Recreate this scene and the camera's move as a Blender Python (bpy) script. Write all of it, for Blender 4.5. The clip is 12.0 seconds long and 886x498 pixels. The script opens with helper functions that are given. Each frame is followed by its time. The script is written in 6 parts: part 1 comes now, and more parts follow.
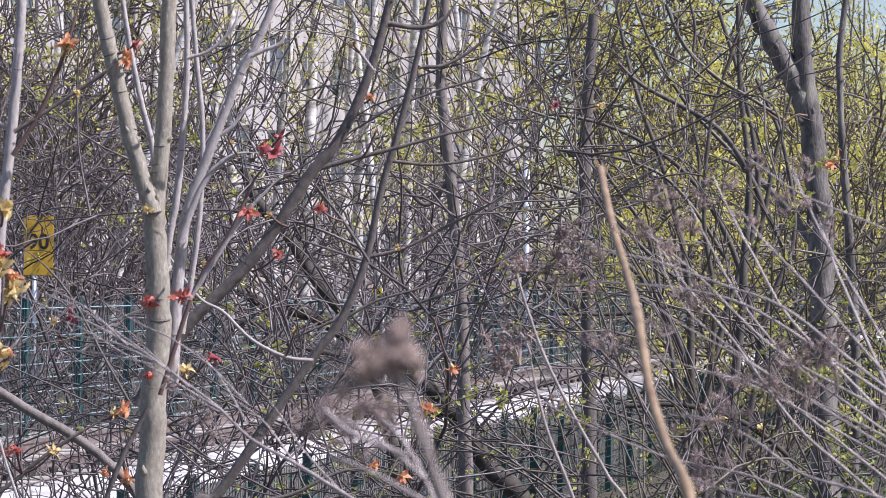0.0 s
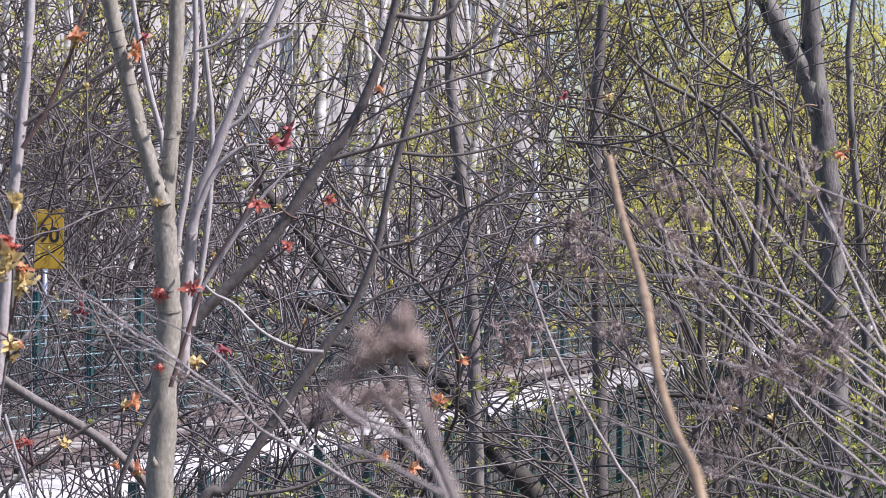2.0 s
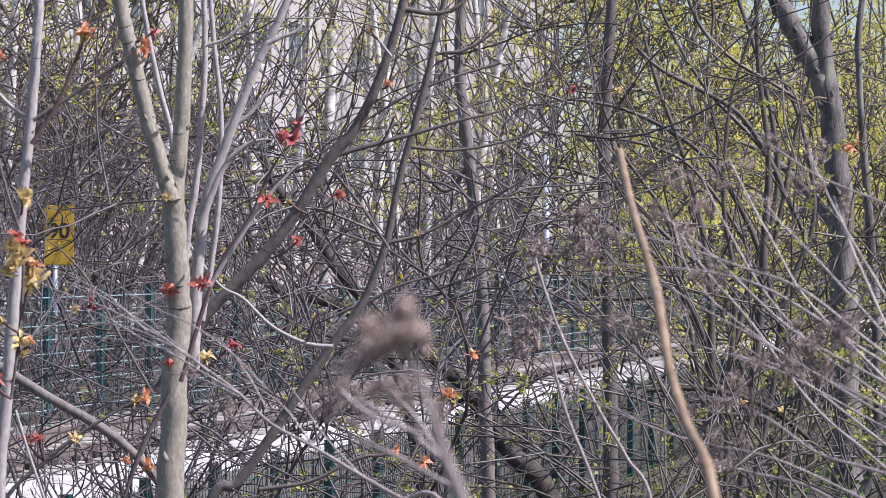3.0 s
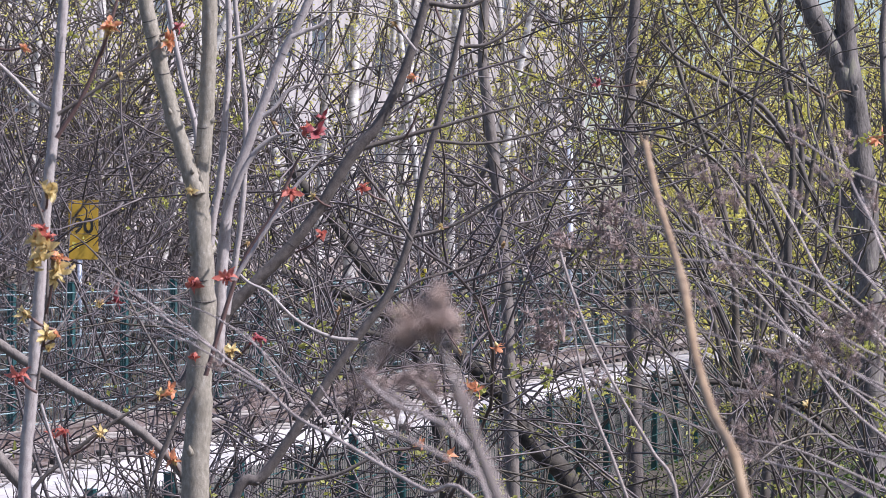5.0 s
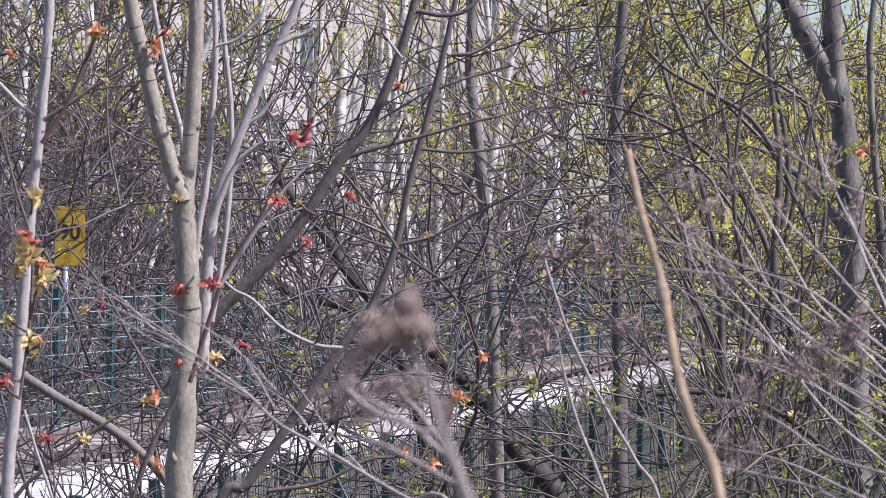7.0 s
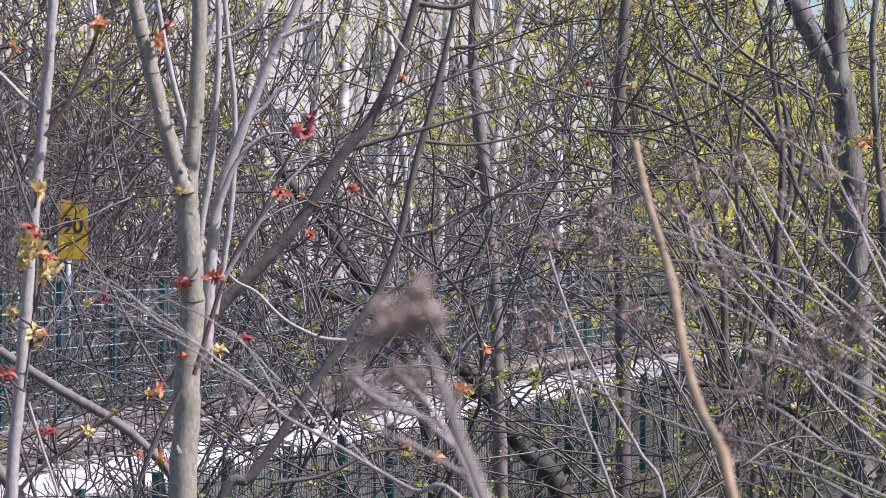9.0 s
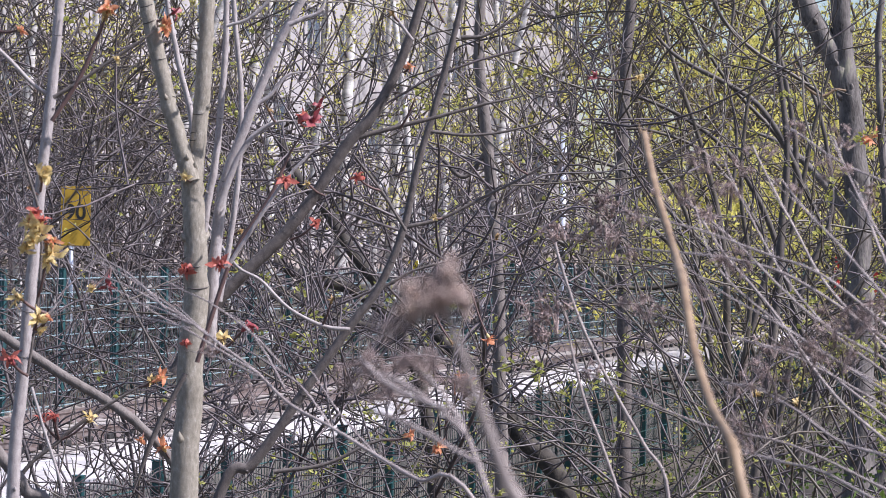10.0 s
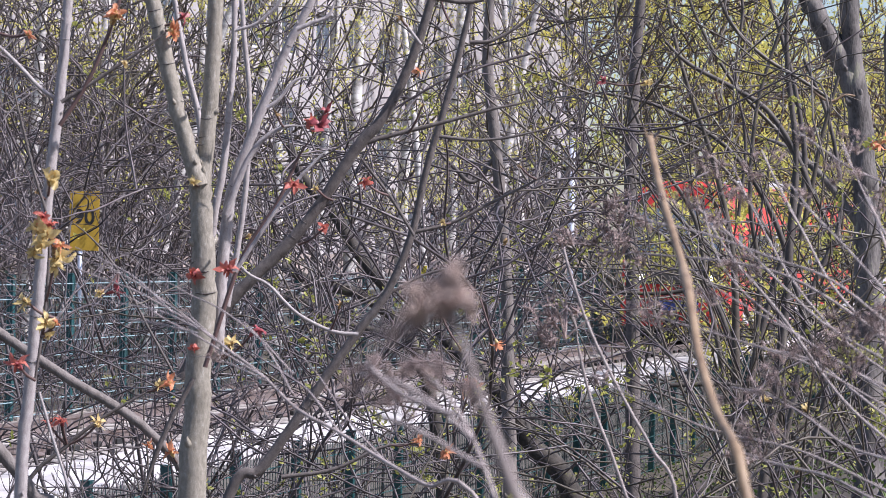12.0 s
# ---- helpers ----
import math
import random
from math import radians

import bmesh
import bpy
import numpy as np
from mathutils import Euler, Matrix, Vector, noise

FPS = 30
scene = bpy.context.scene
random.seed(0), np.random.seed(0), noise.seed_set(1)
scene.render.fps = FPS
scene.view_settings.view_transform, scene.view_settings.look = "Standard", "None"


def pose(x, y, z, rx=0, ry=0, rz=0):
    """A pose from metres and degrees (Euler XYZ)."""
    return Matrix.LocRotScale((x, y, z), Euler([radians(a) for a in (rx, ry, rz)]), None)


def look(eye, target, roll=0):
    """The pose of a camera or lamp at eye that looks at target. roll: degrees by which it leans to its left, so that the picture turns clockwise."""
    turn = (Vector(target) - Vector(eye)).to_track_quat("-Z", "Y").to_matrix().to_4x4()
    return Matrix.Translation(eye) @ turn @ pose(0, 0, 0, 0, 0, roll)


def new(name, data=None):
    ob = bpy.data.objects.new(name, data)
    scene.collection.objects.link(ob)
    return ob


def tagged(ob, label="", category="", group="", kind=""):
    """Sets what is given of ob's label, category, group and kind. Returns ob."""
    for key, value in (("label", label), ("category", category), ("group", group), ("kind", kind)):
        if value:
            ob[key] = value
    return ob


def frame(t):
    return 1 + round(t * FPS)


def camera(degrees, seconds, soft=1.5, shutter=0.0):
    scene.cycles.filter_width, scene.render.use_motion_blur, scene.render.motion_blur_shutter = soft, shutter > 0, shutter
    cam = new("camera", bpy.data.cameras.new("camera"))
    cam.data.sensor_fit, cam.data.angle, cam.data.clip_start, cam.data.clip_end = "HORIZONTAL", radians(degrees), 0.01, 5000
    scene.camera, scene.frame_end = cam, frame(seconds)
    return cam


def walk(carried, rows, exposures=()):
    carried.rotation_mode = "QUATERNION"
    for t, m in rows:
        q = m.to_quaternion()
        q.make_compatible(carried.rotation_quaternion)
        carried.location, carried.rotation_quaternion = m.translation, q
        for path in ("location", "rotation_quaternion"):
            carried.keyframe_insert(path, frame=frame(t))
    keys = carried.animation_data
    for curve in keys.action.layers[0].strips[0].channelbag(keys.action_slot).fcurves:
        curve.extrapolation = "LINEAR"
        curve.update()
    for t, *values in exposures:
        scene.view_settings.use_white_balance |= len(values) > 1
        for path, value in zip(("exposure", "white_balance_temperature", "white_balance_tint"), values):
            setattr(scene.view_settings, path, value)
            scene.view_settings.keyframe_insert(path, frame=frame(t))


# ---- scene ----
cam = camera(18.0, 12.0, soft=0.42)
EYE = 1.6
# seconds, metres from the first stand, degrees: a hand-held long lens, swaying a little
ROWS = [
    (0.0, -0.0039, 0.0081, 0.0048, 90.363, -0.693, -0.989),
    (0.5, -0.0038, -0.0014, 0.0034, 90.412, -0.284, -0.918),
    (1.0, -0.0012, 0.0030, 0.0042, 90.304, -0.457, -0.905),
    (1.5, 0.0007, -0.0025, 0.0037, 90.225, -0.260, -0.866),
    (2.0, -0.0018, 0.0007, 0.0029, 90.196, -0.467, -0.774),
    (2.5, -0.0002, -0.0029, 0.0026, 90.111, -0.193, -0.679),
    (3.0, -0.0004, -0.0053, 0.0020, 90.080, -0.245, -0.568),
    (5.0, -0.0022, -0.0037, -0.0001, 89.964, -0.153, -0.083),
    (5.5, 0.0000, 0.0000, 0.0000, 90.000, -0.000, 0.000),
    (6.0, 0.0013, -0.0093, 0.0015, 90.052, 0.105, -0.044),
    (6.5, 0.0032, -0.0026, 0.0011, 90.140, -0.028, -0.191),
    (7.0, 0.0013, 0.0004, -0.0008, 90.142, -0.501, -0.353),
    (9.0, -0.0008, -0.0030, -0.0026, 89.999, -0.404, -0.298),
    (9.5, -0.0029, -0.0010, -0.0047, 89.946, -0.477, -0.280),
    (10.0, -0.0071, 0.0074, -0.0052, 89.817, -1.133, -0.252),
    (10.5, -0.0075, 0.0072, -0.0044, 89.818, -1.019, -0.176),
    (11.0, -0.0055, 0.0178, -0.0044, 89.864, -0.942, -0.106),
    (11.5, -0.0064, 0.0122, -0.0054, 89.884, -0.879, -0.092),
    (12.0, -0.0060, 0.0160, -0.0060, 89.922, -1.176, -0.073),
]
walk(cam, [(t, pose(x, y, EYE + z, rx, ry, rz)) for t, x, y, z, rx, ry, rz in ROWS], [(0, 0.54, 6060, 19), (12, 0.54, 6060, 19)])
cam.data.dof.use_dof = True
cam.data.dof.focus_distance = 13.0
cam.data.dof.aperture_fstop = 29.0

# ---- light ----
SUN_FROM = Vector((0.62, -0.20, 0.76)).normalized()
world = bpy.data.worlds.new("spring_sky")
scene.world = world
world.use_nodes = True
sky = world.node_tree.nodes.new("ShaderNodeTexSky")
sky.sky_type = "NISHITA"
sky.sun_disc = False
sky.sun_elevation = math.asin(SUN_FROM.z)
sky.sun_rotation = math.atan2(SUN_FROM.x, SUN_FROM.y)
back = world.node_tree.nodes["Background"]
world.node_tree.links.new(sky.outputs[0], back.inputs[0])
back.inputs[1].default_value = 0.095
sun_data = bpy.data.lights.new("sun", "SUN")
sun_data.energy = 5.0
sun_data.angle = radians(0.5)
sun_data.color = (1.0, 0.96, 0.91)
sun = new("sun", sun_data)
sun.matrix_world = look(SUN_FROM * 50, (0, 0, 0))


# ---- materials ----
def surface(name, color, dark, rough=0.8, scale=20.0, stretch=(1, 1, 1), bump=0.3, metal=0.0, fleck=None, through_light=0.0, vary=0.25, gloss=0.5):
    """Two noises (stains and grain) mix dark into color; each object differs a little."""
    m = bpy.data.materials.new(name)
    m.use_nodes = True
    n, ln = m.node_tree.nodes, m.node_tree.links
    p = n["Principled BSDF"]
    tc, mp = n.new("ShaderNodeTexCoord"), n.new("ShaderNodeMapping")
    mp.inputs["Scale"].default_value = stretch
    ln.new(tc.outputs["Object"], mp.inputs[0])
    big, fine = n.new("ShaderNodeTexNoise"), n.new("ShaderNodeTexNoise")
    big.inputs["Scale"].default_value, fine.inputs["Scale"].default_value = scale, scale * 7.3
    big.inputs["Detail"].default_value, fine.inputs["Detail"].default_value = 4, 3
    for k in (big, fine):
        ln.new(mp.outputs[0], k.inputs["Vector"])
    add = n.new("ShaderNodeMath")
    add.operation = "MULTIPLY_ADD"
    add.inputs[1].default_value = 0.45
    ln.new(fine.outputs["Fac"], add.inputs[0])
    ln.new(big.outputs["Fac"], add.inputs[2])
    ramp = n.new("ShaderNodeValToRGB")
    ramp.color_ramp.elements[0].position, ramp.color_ramp.elements[1].position = 0.45, 0.95
    ramp.color_ramp.elements[0].color, ramp.color_ramp.elements[1].color = (*dark, 1), (*color, 1)
    if fleck:
        e = ramp.color_ramp.elements.new(0.86)
        e.color = (*color, 1)
        ramp.color_ramp.elements[2].color = (*fleck, 1)
    ln.new(add.outputs[0], ramp.inputs[0])
    info, hsv, rnd = n.new("ShaderNodeObjectInfo"), n.new("ShaderNodeHueSaturation"), n.new("ShaderNodeMapRange")
    geo, mean = n.new("ShaderNodeNewGeometry"), n.new("ShaderNodeMath")
    mean.operation = "MULTIPLY_ADD"
    mean.inputs[1].default_value = 0.7
    half = n.new("ShaderNodeMath")
    half.operation = "MULTIPLY"
    half.inputs[1].default_value = 0.3
    ln.new(info.outputs["Random"], half.inputs[0])
    ln.new(geo.outputs["Random Per Island"], mean.inputs[0])
    ln.new(half.outputs[0], mean.inputs[2])
    rnd.inputs["To Min"].default_value, rnd.inputs["To Max"].default_value = 1 - vary, 1 + vary
    ln.new(mean.outputs[0], rnd.inputs[0])
    ln.new(rnd.outputs[0], hsv.inputs["Value"])
    ln.new(ramp.outputs[0], hsv.inputs["Color"])
    ln.new(hsv.outputs[0], p.inputs["Base Color"])
    p.inputs["Roughness"].default_value, p.inputs["Metallic"].default_value = rough, metal
    p.inputs["Specular IOR Level"].default_value = gloss
    if bump:
        b = n.new("ShaderNodeBump")
        b.inputs["Strength"].default_value, b.inputs["Distance"].default_value = bump, 0.004
        ln.new(add.outputs[0], b.inputs["Height"])
        ln.new(b.outputs[0], p.inputs["Normal"])
    if through_light:
        tr, mix = n.new("ShaderNodeBsdfTranslucent"), n.new("ShaderNodeMixShader")
        ln.new(hsv.outputs[0], tr.inputs[0])
        mix.inputs[0].default_value = through_light
        ln.new(p.outputs[0], mix.inputs[1])
        ln.new(tr.outputs[0], mix.inputs[2])
        ln.new(mix.outputs[0], n["Material Output"].inputs[0])
    return m


BARK = surface("smooth_grey_bark", (0.33, 0.295, 0.245), (0.19, 0.168, 0.130), 0.75, 130, (1, 1, 0.5), 0.45, fleck=(0.42, 0.39, 0.34), vary=0.08)
BARK_GREY = surface("mid_grey_bark", (0.23, 0.20, 0.185), (0.11, 0.094, 0.085), 0.8, 80, (1, 1, 0.3), 0.7, vary=0.08)
BARK_PALE = surface("pale_silver_bark", (0.46, 0.415, 0.405), (0.28, 0.245, 0.238), 0.7, 120, (1, 1, 0.5), 0.4, vary=0.1)
BARK_BROWN = surface("brown_grey_bark", (0.155, 0.132, 0.122), (0.075, 0.062, 0.057), 0.8, 70, (1, 1, 0.7), 0.6, vary=0.1)
HAZEL = surface("dark_hazel_bark", (0.115, 0.098, 0.088), (0.045, 0.038, 0.033), 0.7, 26, (1, 1, 0.4), 0.8, fleck=(0.17, 0.15, 0.12), vary=0.25)
BARK_ROUGH = surface("furrowed_grey_bark", (0.20, 0.18, 0.17), (0.02, 0.018, 0.016), 0.9, 9, (1, 1, 0.35), 3.0, fleck=(0.24, 0.23, 0.18), vary=0.1)
BARK_DARK = surface("rough_dark_bark", (0.165, 0.145, 0.135), (0.035, 0.03, 0.028), 0.85, 26, (1, 1, 0.25), 2.0, fleck=(0.17, 0.165, 0.13), vary=0.12)
BARK_RED = surface("red_brown_young_bark", (0.16, 0.095, 0.085), (0.08, 0.048, 0.045), 0.6, 30, (1, 1, 0.3), 0.2, vary=0.15)
BIRCH = surface("birch_bark", (0.66, 0.64, 0.62), (0.16, 0.14, 0.13), 0.7, 3.0, (1, 1, 3.0), 0.5, fleck=(0.74, 0.72, 0.70), vary=0.12)
MOSSY = surface("mossy_bark", (0.075, 0.064, 0.055), (0.022, 0.019, 0.016), 0.9, 14, (1, 1, 1), 1.2, fleck=(0.11, 0.11, 0.035), vary=0.1)
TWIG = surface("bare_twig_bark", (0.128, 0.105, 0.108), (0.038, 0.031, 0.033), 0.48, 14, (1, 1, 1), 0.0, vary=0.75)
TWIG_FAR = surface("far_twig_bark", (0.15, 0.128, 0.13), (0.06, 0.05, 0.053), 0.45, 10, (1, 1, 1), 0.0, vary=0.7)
TWIG_OLIVE = surface("olive_twig_bark", (0.140, 0.117, 0.092), (0.040, 0.033, 0.027), 0.48, 14, (1, 1, 1), 0.0, vary=0.7)
CANE = surface("dry_cane", (0.33, 0.235, 0.145), (0.16, 0.10, 0.06), 0.6, 40, (1, 1, 0.15), 0.3, vary=0.05)
STRAW = surface("weathered_dry_stem", (0.46, 0.395, 0.37), (0.24, 0.195, 0.185), 0.6, 60, (1, 1, 1), 0.1, vary=0.25)
FLUFF = surface("dry_seed_fluff", (0.50, 0.40, 0.37), (0.28, 0.21, 0.20), 0.9, 60, (1, 1, 1), 0.0, through_light=0.25, vary=0.4)
FLUFF_DARK = surface("dark_seed_fluff", (0.66, 0.53, 0.47), (0.36, 0.27, 0.24), 0.9, 90, (1, 1, 1), 0.0, through_light=0.15, vary=0.45)
LEAF_RED = surface("red_new_leaf", (0.68, 0.235, 0.17), (0.46, 0.10, 0.085), 0.45, 50, through_light=0.4, bump=0.1)
LEAF_WINE = surface("wine_red_bud", (0.42, 0.10, 0.11), (0.20, 0.04, 0.05), 0.45, 50, through_light=0.25, bump=0.1)
LEAF_ORANGE = surface("orange_new_leaf", (0.80, 0.40, 0.22), (0.58, 0.22, 0.12), 0.45, 50, through_light=0.4, bump=0.1)
LEAF_YELLOW = surface("yellow_green_new_leaf", (0.82, 0.67, 0.34), (0.60, 0.44, 0.17), 0.45, 50, through_light=0.4, bump=0.1)
BUD_BROWN = surface("brown_bud_scale", (0.34, 0.22, 0.09), (0.17, 0.10, 0.04), 0.5, 60, bump=0.1)
LEAF_GREEN = surface("fresh_green_leaf", (0.56, 0.56, 0.16), (0.36, 0.37, 0.09), 0.5, 20, through_light=0.5, bump=0.0, vary=0.4)
LEAF_HAZE = surface("young_foliage", (0.82, 0.77, 0.24), (0.62, 0.58, 0.15), 0.55, 2, through_light=0.62, bump=0.0, vary=0.35)
LITTER = surface("leaf_litter_ground", (0.09, 0.074, 0.056), (0.03, 0.025, 0.02), 0.95, 1.5, bump=1.0, fleck=(0.20, 0.19, 0.07), vary=0.0)
BALLAST = surface("track_ballast", (0.34, 0.30, 0.27), (0.16, 0.14, 0.125), 0.95, 9, bump=1.5, fleck=(0.42, 0.39, 0.36), vary=0.15)
CONCRETE = surface("pale_concrete", (0.66, 0.63, 0.62), (0.30, 0.285, 0.28), 0.85, 1.2, bump=0.2, vary=0.06)
CONCRETE_OLD = surface("weathered_concrete", (0.19, 0.18, 0.165), (0.07, 0.066, 0.06), 0.9, 1.6, bump=0.5, vary=0.05)
RAIL = surface("rail_steel", (0.36, 0.31, 0.30), (0.17, 0.11, 0.09), 0.45, 6, metal=0.6, bump=0.2, vary=0.05)
SLEEPER = surface("concrete_sleeper", (0.42, 0.39, 0.36), (0.25, 0.22, 0.20), 0.9, 4, bump=0.4)
FENCE = surface("dark_green_coating", (0.010, 0.075, 0.080), (0.006, 0.040, 0.045), 0.35, 8, bump=0.1, vary=0.15)
WIRE = surface("green_coated_wire", (0.26, 0.36, 0.38), (0.15, 0.23, 0.25), 0.35, 8, bump=0.0, vary=0.15)
WIRE_DARK = surface("dark_green_wire", (0.02, 0.09, 0.085), (0.01, 0.05, 0.05), 0.4, 8, bump=0.0, vary=0.15)
MAST = surface("pale_blue_grey_mast_paint", (0.58, 0.63, 0.74), (0.44, 0.49, 0.60), 0.5, 3, (1, 1, 0.4), 0.05, vary=0.03)
GALV = surface("galvanised_steel", (0.62, 0.65, 0.72), (0.38, 0.42, 0.50), 0.4, 6, (1, 1, 0.4), 0.1, 0.5, vary=0.05)
YELLOW = surface("yellow_sign_paint", (0.50, 0.32, 0.03), (0.34, 0.21, 0.02), 0.5, 4, bump=0.05, vary=0.03)
YELLOW_LIGHT = surface("light_yellow_plate", (0.85, 0.70, 0.05), (0.68, 0.52, 0.04), 0.5, 20, bump=0.0, vary=0.02)
INK = surface("black_lettering", (0.02, 0.02, 0.02), (0.012, 0.012, 0.012), 0.6, 30, bump=0.0)
TRAIN_RED = surface("traffic_red_paint", (0.62, 0.050, 0.046), (0.48, 0.038, 0.035), 0.4, 1.2, bump=0.02, vary=0.03)
TRAIN_GREY = surface("light_grey_paint", (0.55, 0.56, 0.58), (0.42, 0.43, 0.45), 0.35, 1.5, bump=0.02, vary=0.03)
TRAIN_DARK = surface("underframe_black", (0.035, 0.033, 0.032), (0.016, 0.015, 0.015), 0.7, 4, bump=0.3)
TRAIN_BLUE = surface("blue_panel_paint", (0.05, 0.09, 0.35), (0.04, 0.06, 0.24), 0.35, 2, bump=0.0)
RENDER_PALE = surface("pale_facade_plaster", (0.42, 0.395, 0.395), (0.32, 0.30, 0.30), 0.9, 0.5, (1, 1, 0.15), 0.3, vary=0.12)
PLINTH = surface("tan_plinth_plaster", (0.36, 0.31, 0.28), (0.24, 0.20, 0.18), 0.9, 0.8, (1, 1, 0.4), 0.3)
ROOF = surface("grey_roofing", (0.20, 0.19, 0.19), (0.12, 0.11, 0.11), 0.9, 2, bump=0.3)
WITHERED = surface("withered_seed_cluster", (0.13, 0.085, 0.065), (0.05, 0.035, 0.03), 0.8, 30, bump=0.0, vary=0.5)
GREENERY = surface("low_green_herbage", (0.13, 0.20, 0.04), (0.05, 0.085, 0.02), 0.55, 8, bump=0.0, through_light=0.35, vary=0.5)
IVY = surface("dark_ivy_leaf", (0.045, 0.075, 0.055), (0.02, 0.032, 0.026), 0.45, 6, bump=0.0, vary=0.5)
FRAME = surface("white_window_frame", (0.50, 0.49, 0.49), (0.40, 0.39, 0.39), 0.5, 4, bump=0.0)


def glass(name, tint, rough=0.05):
    m = bpy.data.materials.new(name)
    m.use_nodes = True
    p = m.node_tree.nodes["Principled BSDF"]
    p.inputs["Base Color"].default_value = (*tint, 1)
    p.inputs["Roughness"].default_value = rough
    p.inputs["Specular IOR Level"].default_value = 0.9
    p.inputs["Coat Weight"].default_value = 1.0
    return m


GLASS = glass("tinted_train_glass", (0.15, 0.18, 0.22))
PANE = glass("window_pane_glass", (0.10, 0.13, 0.17))
LAMP = bpy.data.materials.new("headlight_glow")
LAMP.use_nodes = True
LAMP.node_tree.nodes["Principled BSDF"].inputs["Emission Color"].default_value = (1.0, 0.96, 0.86, 1)
LAMP.node_tree.nodes["Principled BSDF"].inputs["Emission Strength"].default_value = 4.0


# ---- shapes ----
def mesh_of(name, verts, quads, material, smooth=True):
    """A mesh from arrays of corners and four-cornered faces."""
    verts, quads = np.asarray(verts, np.float32).reshape(-1, 3), np.asarray(quads, np.int32).reshape(-1, 4)
    me = bpy.data.meshes.new(name)
    me.vertices.add(len(verts))
    me.vertices.foreach_set("co", verts.ravel())
    me.loops.add(quads.size)
    me.loops.foreach_set("vertex_index", quads.ravel())
    me.polygons.add(len(quads))
    me.polygons.foreach_set("loop_start", np.arange(0, quads.size, 4, dtype=np.int32))
    me.polygons.foreach_set("use_smooth", np.full(len(quads), smooth))
    me.update(calc_edges=True)
    me.materials.append(material)
    return me


def piece(name, me, parent, label="", at=None):
    ob = new(name, me)
    ob.parent = parent
    if at is not None:
        ob.matrix_basis = at
    return tagged(ob, label) if label else ob


def thing(name, place, label, category, group="", kind=""):
    ob = new(name)
    ob.matrix_basis = place if isinstance(place, Matrix) else Matrix.Translation(place)
    return tagged(ob, label, category, group, kind)


def unit(v):
    return v / np.maximum(np.linalg.norm(v, axis=-1, keepdims=True), 1e-9)


def tubes(paths, radii, sides=5, knobs=None):
    """Corners and faces of round tapered tubes along paths (n, k, 3) with radii (n, k)."""
    paths, radii = np.asarray(paths, float), np.asarray(radii, float)
    n, k, _ = paths.shape
    tan = unit(np.gradient(paths, axis=1))
    ref = np.eye(3)[np.argmin(np.abs(tan).max(axis=1), axis=1)][:, None]
    a = unit(np.cross(tan, np.repeat(ref, k, axis=1)))
    b = np.cross(tan, a)
    ang = np.arange(sides) / sides * 2 * np.pi
    ring = paths[:, :, None] + radii[:, :, None, None] * (a[:, :, None] * np.cos(ang)[None, None, :, None] + b[:, :, None] * np.sin(ang)[None, None, :, None])
    idx = np.arange(n * k * sides).reshape(n, k, sides)
    nxt = np.roll(idx, -1, axis=2)
    quads = np.stack([idx[:, :-1], nxt[:, :-1], nxt[:, 1:], idx[:, 1:]], axis=-1)
    return ring.reshape(-1, 3), quads.reshape(-1, 4)


def join(*shapes):
    verts, quads, n = [], [], 0
    for v, q in shapes:
        verts.append(np.asarray(v).reshape(-1, 3))
        quads.append(np.asarray(q).reshape(-1, 4) + n)
        n += len(verts[-1])
    return np.concatenate(verts), np.concatenate(quads)


def box(x0, y0, z0, x1, y1, z1, cut=0.0):
    """A box, its upright and lying edges cut by a small chamfer."""
    if not cut:
        v = [(x, y, z) for z in (z0, z1) for x, y in ((x0, y0), (x1, y0), (x1, y1), (x0, y1))]
        return np.array(v), np.array([(3, 2, 1, 0), (4, 5, 6, 7), (0, 1, 5, 4), (1, 2, 6, 5), (2, 3, 7, 6), (3, 0, 4, 7)])
    c, rings = cut, []
    for z, i in ((z0, c), (z0 + c, 0), (z1 - c, 0), (z1, c)):
        rings.append([(x0 + c + i, y0 + i, z), (x1 - c - i, y0 + i, z), (x1 - i, y0 + c + i, z), (x1 - i, y1 - c - i, z),
                      (x1 - c - i, y1 - i, z), (x0 + c + i, y1 - i, z), (x0 + i, y1 - c - i, z), (x0 + i, y0 + c + i, z)])
    q = [(r * 8 + i, r * 8 + (i + 1) % 8, r * 8 + 8 + (i + 1) % 8, r * 8 + 8 + i) for r in range(3) for i in range(8)]
    q += [(0, 3, 2, 1), (0, 5, 4, 3), (0, 7, 6, 5), (24, 25, 26, 27), (24, 27, 28, 29), (24, 29, 30, 31)]
    return np.array(rings).reshape(-1, 3), np.array(q)


def cylinder(p, q, r, sides=10, r2=None):
    p, q = np.array(p, float), np.array(q, float)
    r2 = r if r2 is None else r2
    path = np.stack([p, p, q, q])[None]
    path[0, 0], path[0, 3] = p - (q - p) * 1e-4, q + (q - p) * 1e-4
    return tubes(path, [[1e-4, r, r2, 1e-4]], sides)


def smooth_path(points, k):
    """k points on a Catmull-Rom curve through rows (x, y, z, radius)."""
    p = np.array(points, float)
    p = np.concatenate([2 * p[:1] - p[1:2], p, 2 * p[-1:] - p[-2:-1]])
    out = []
    for t in np.linspace(0, len(points) - 1 - 1e-6, k):
        i, f = int(t), t - int(t)
        a, b, c, d = p[i:i + 4]
        out.append(0.5 * (2 * b + (c - a) * f + (2 * a - 5 * b + 4 * c - d) * f * f + (3 * b - a - 3 * c + d) * f ** 3))
    return np.array(out)


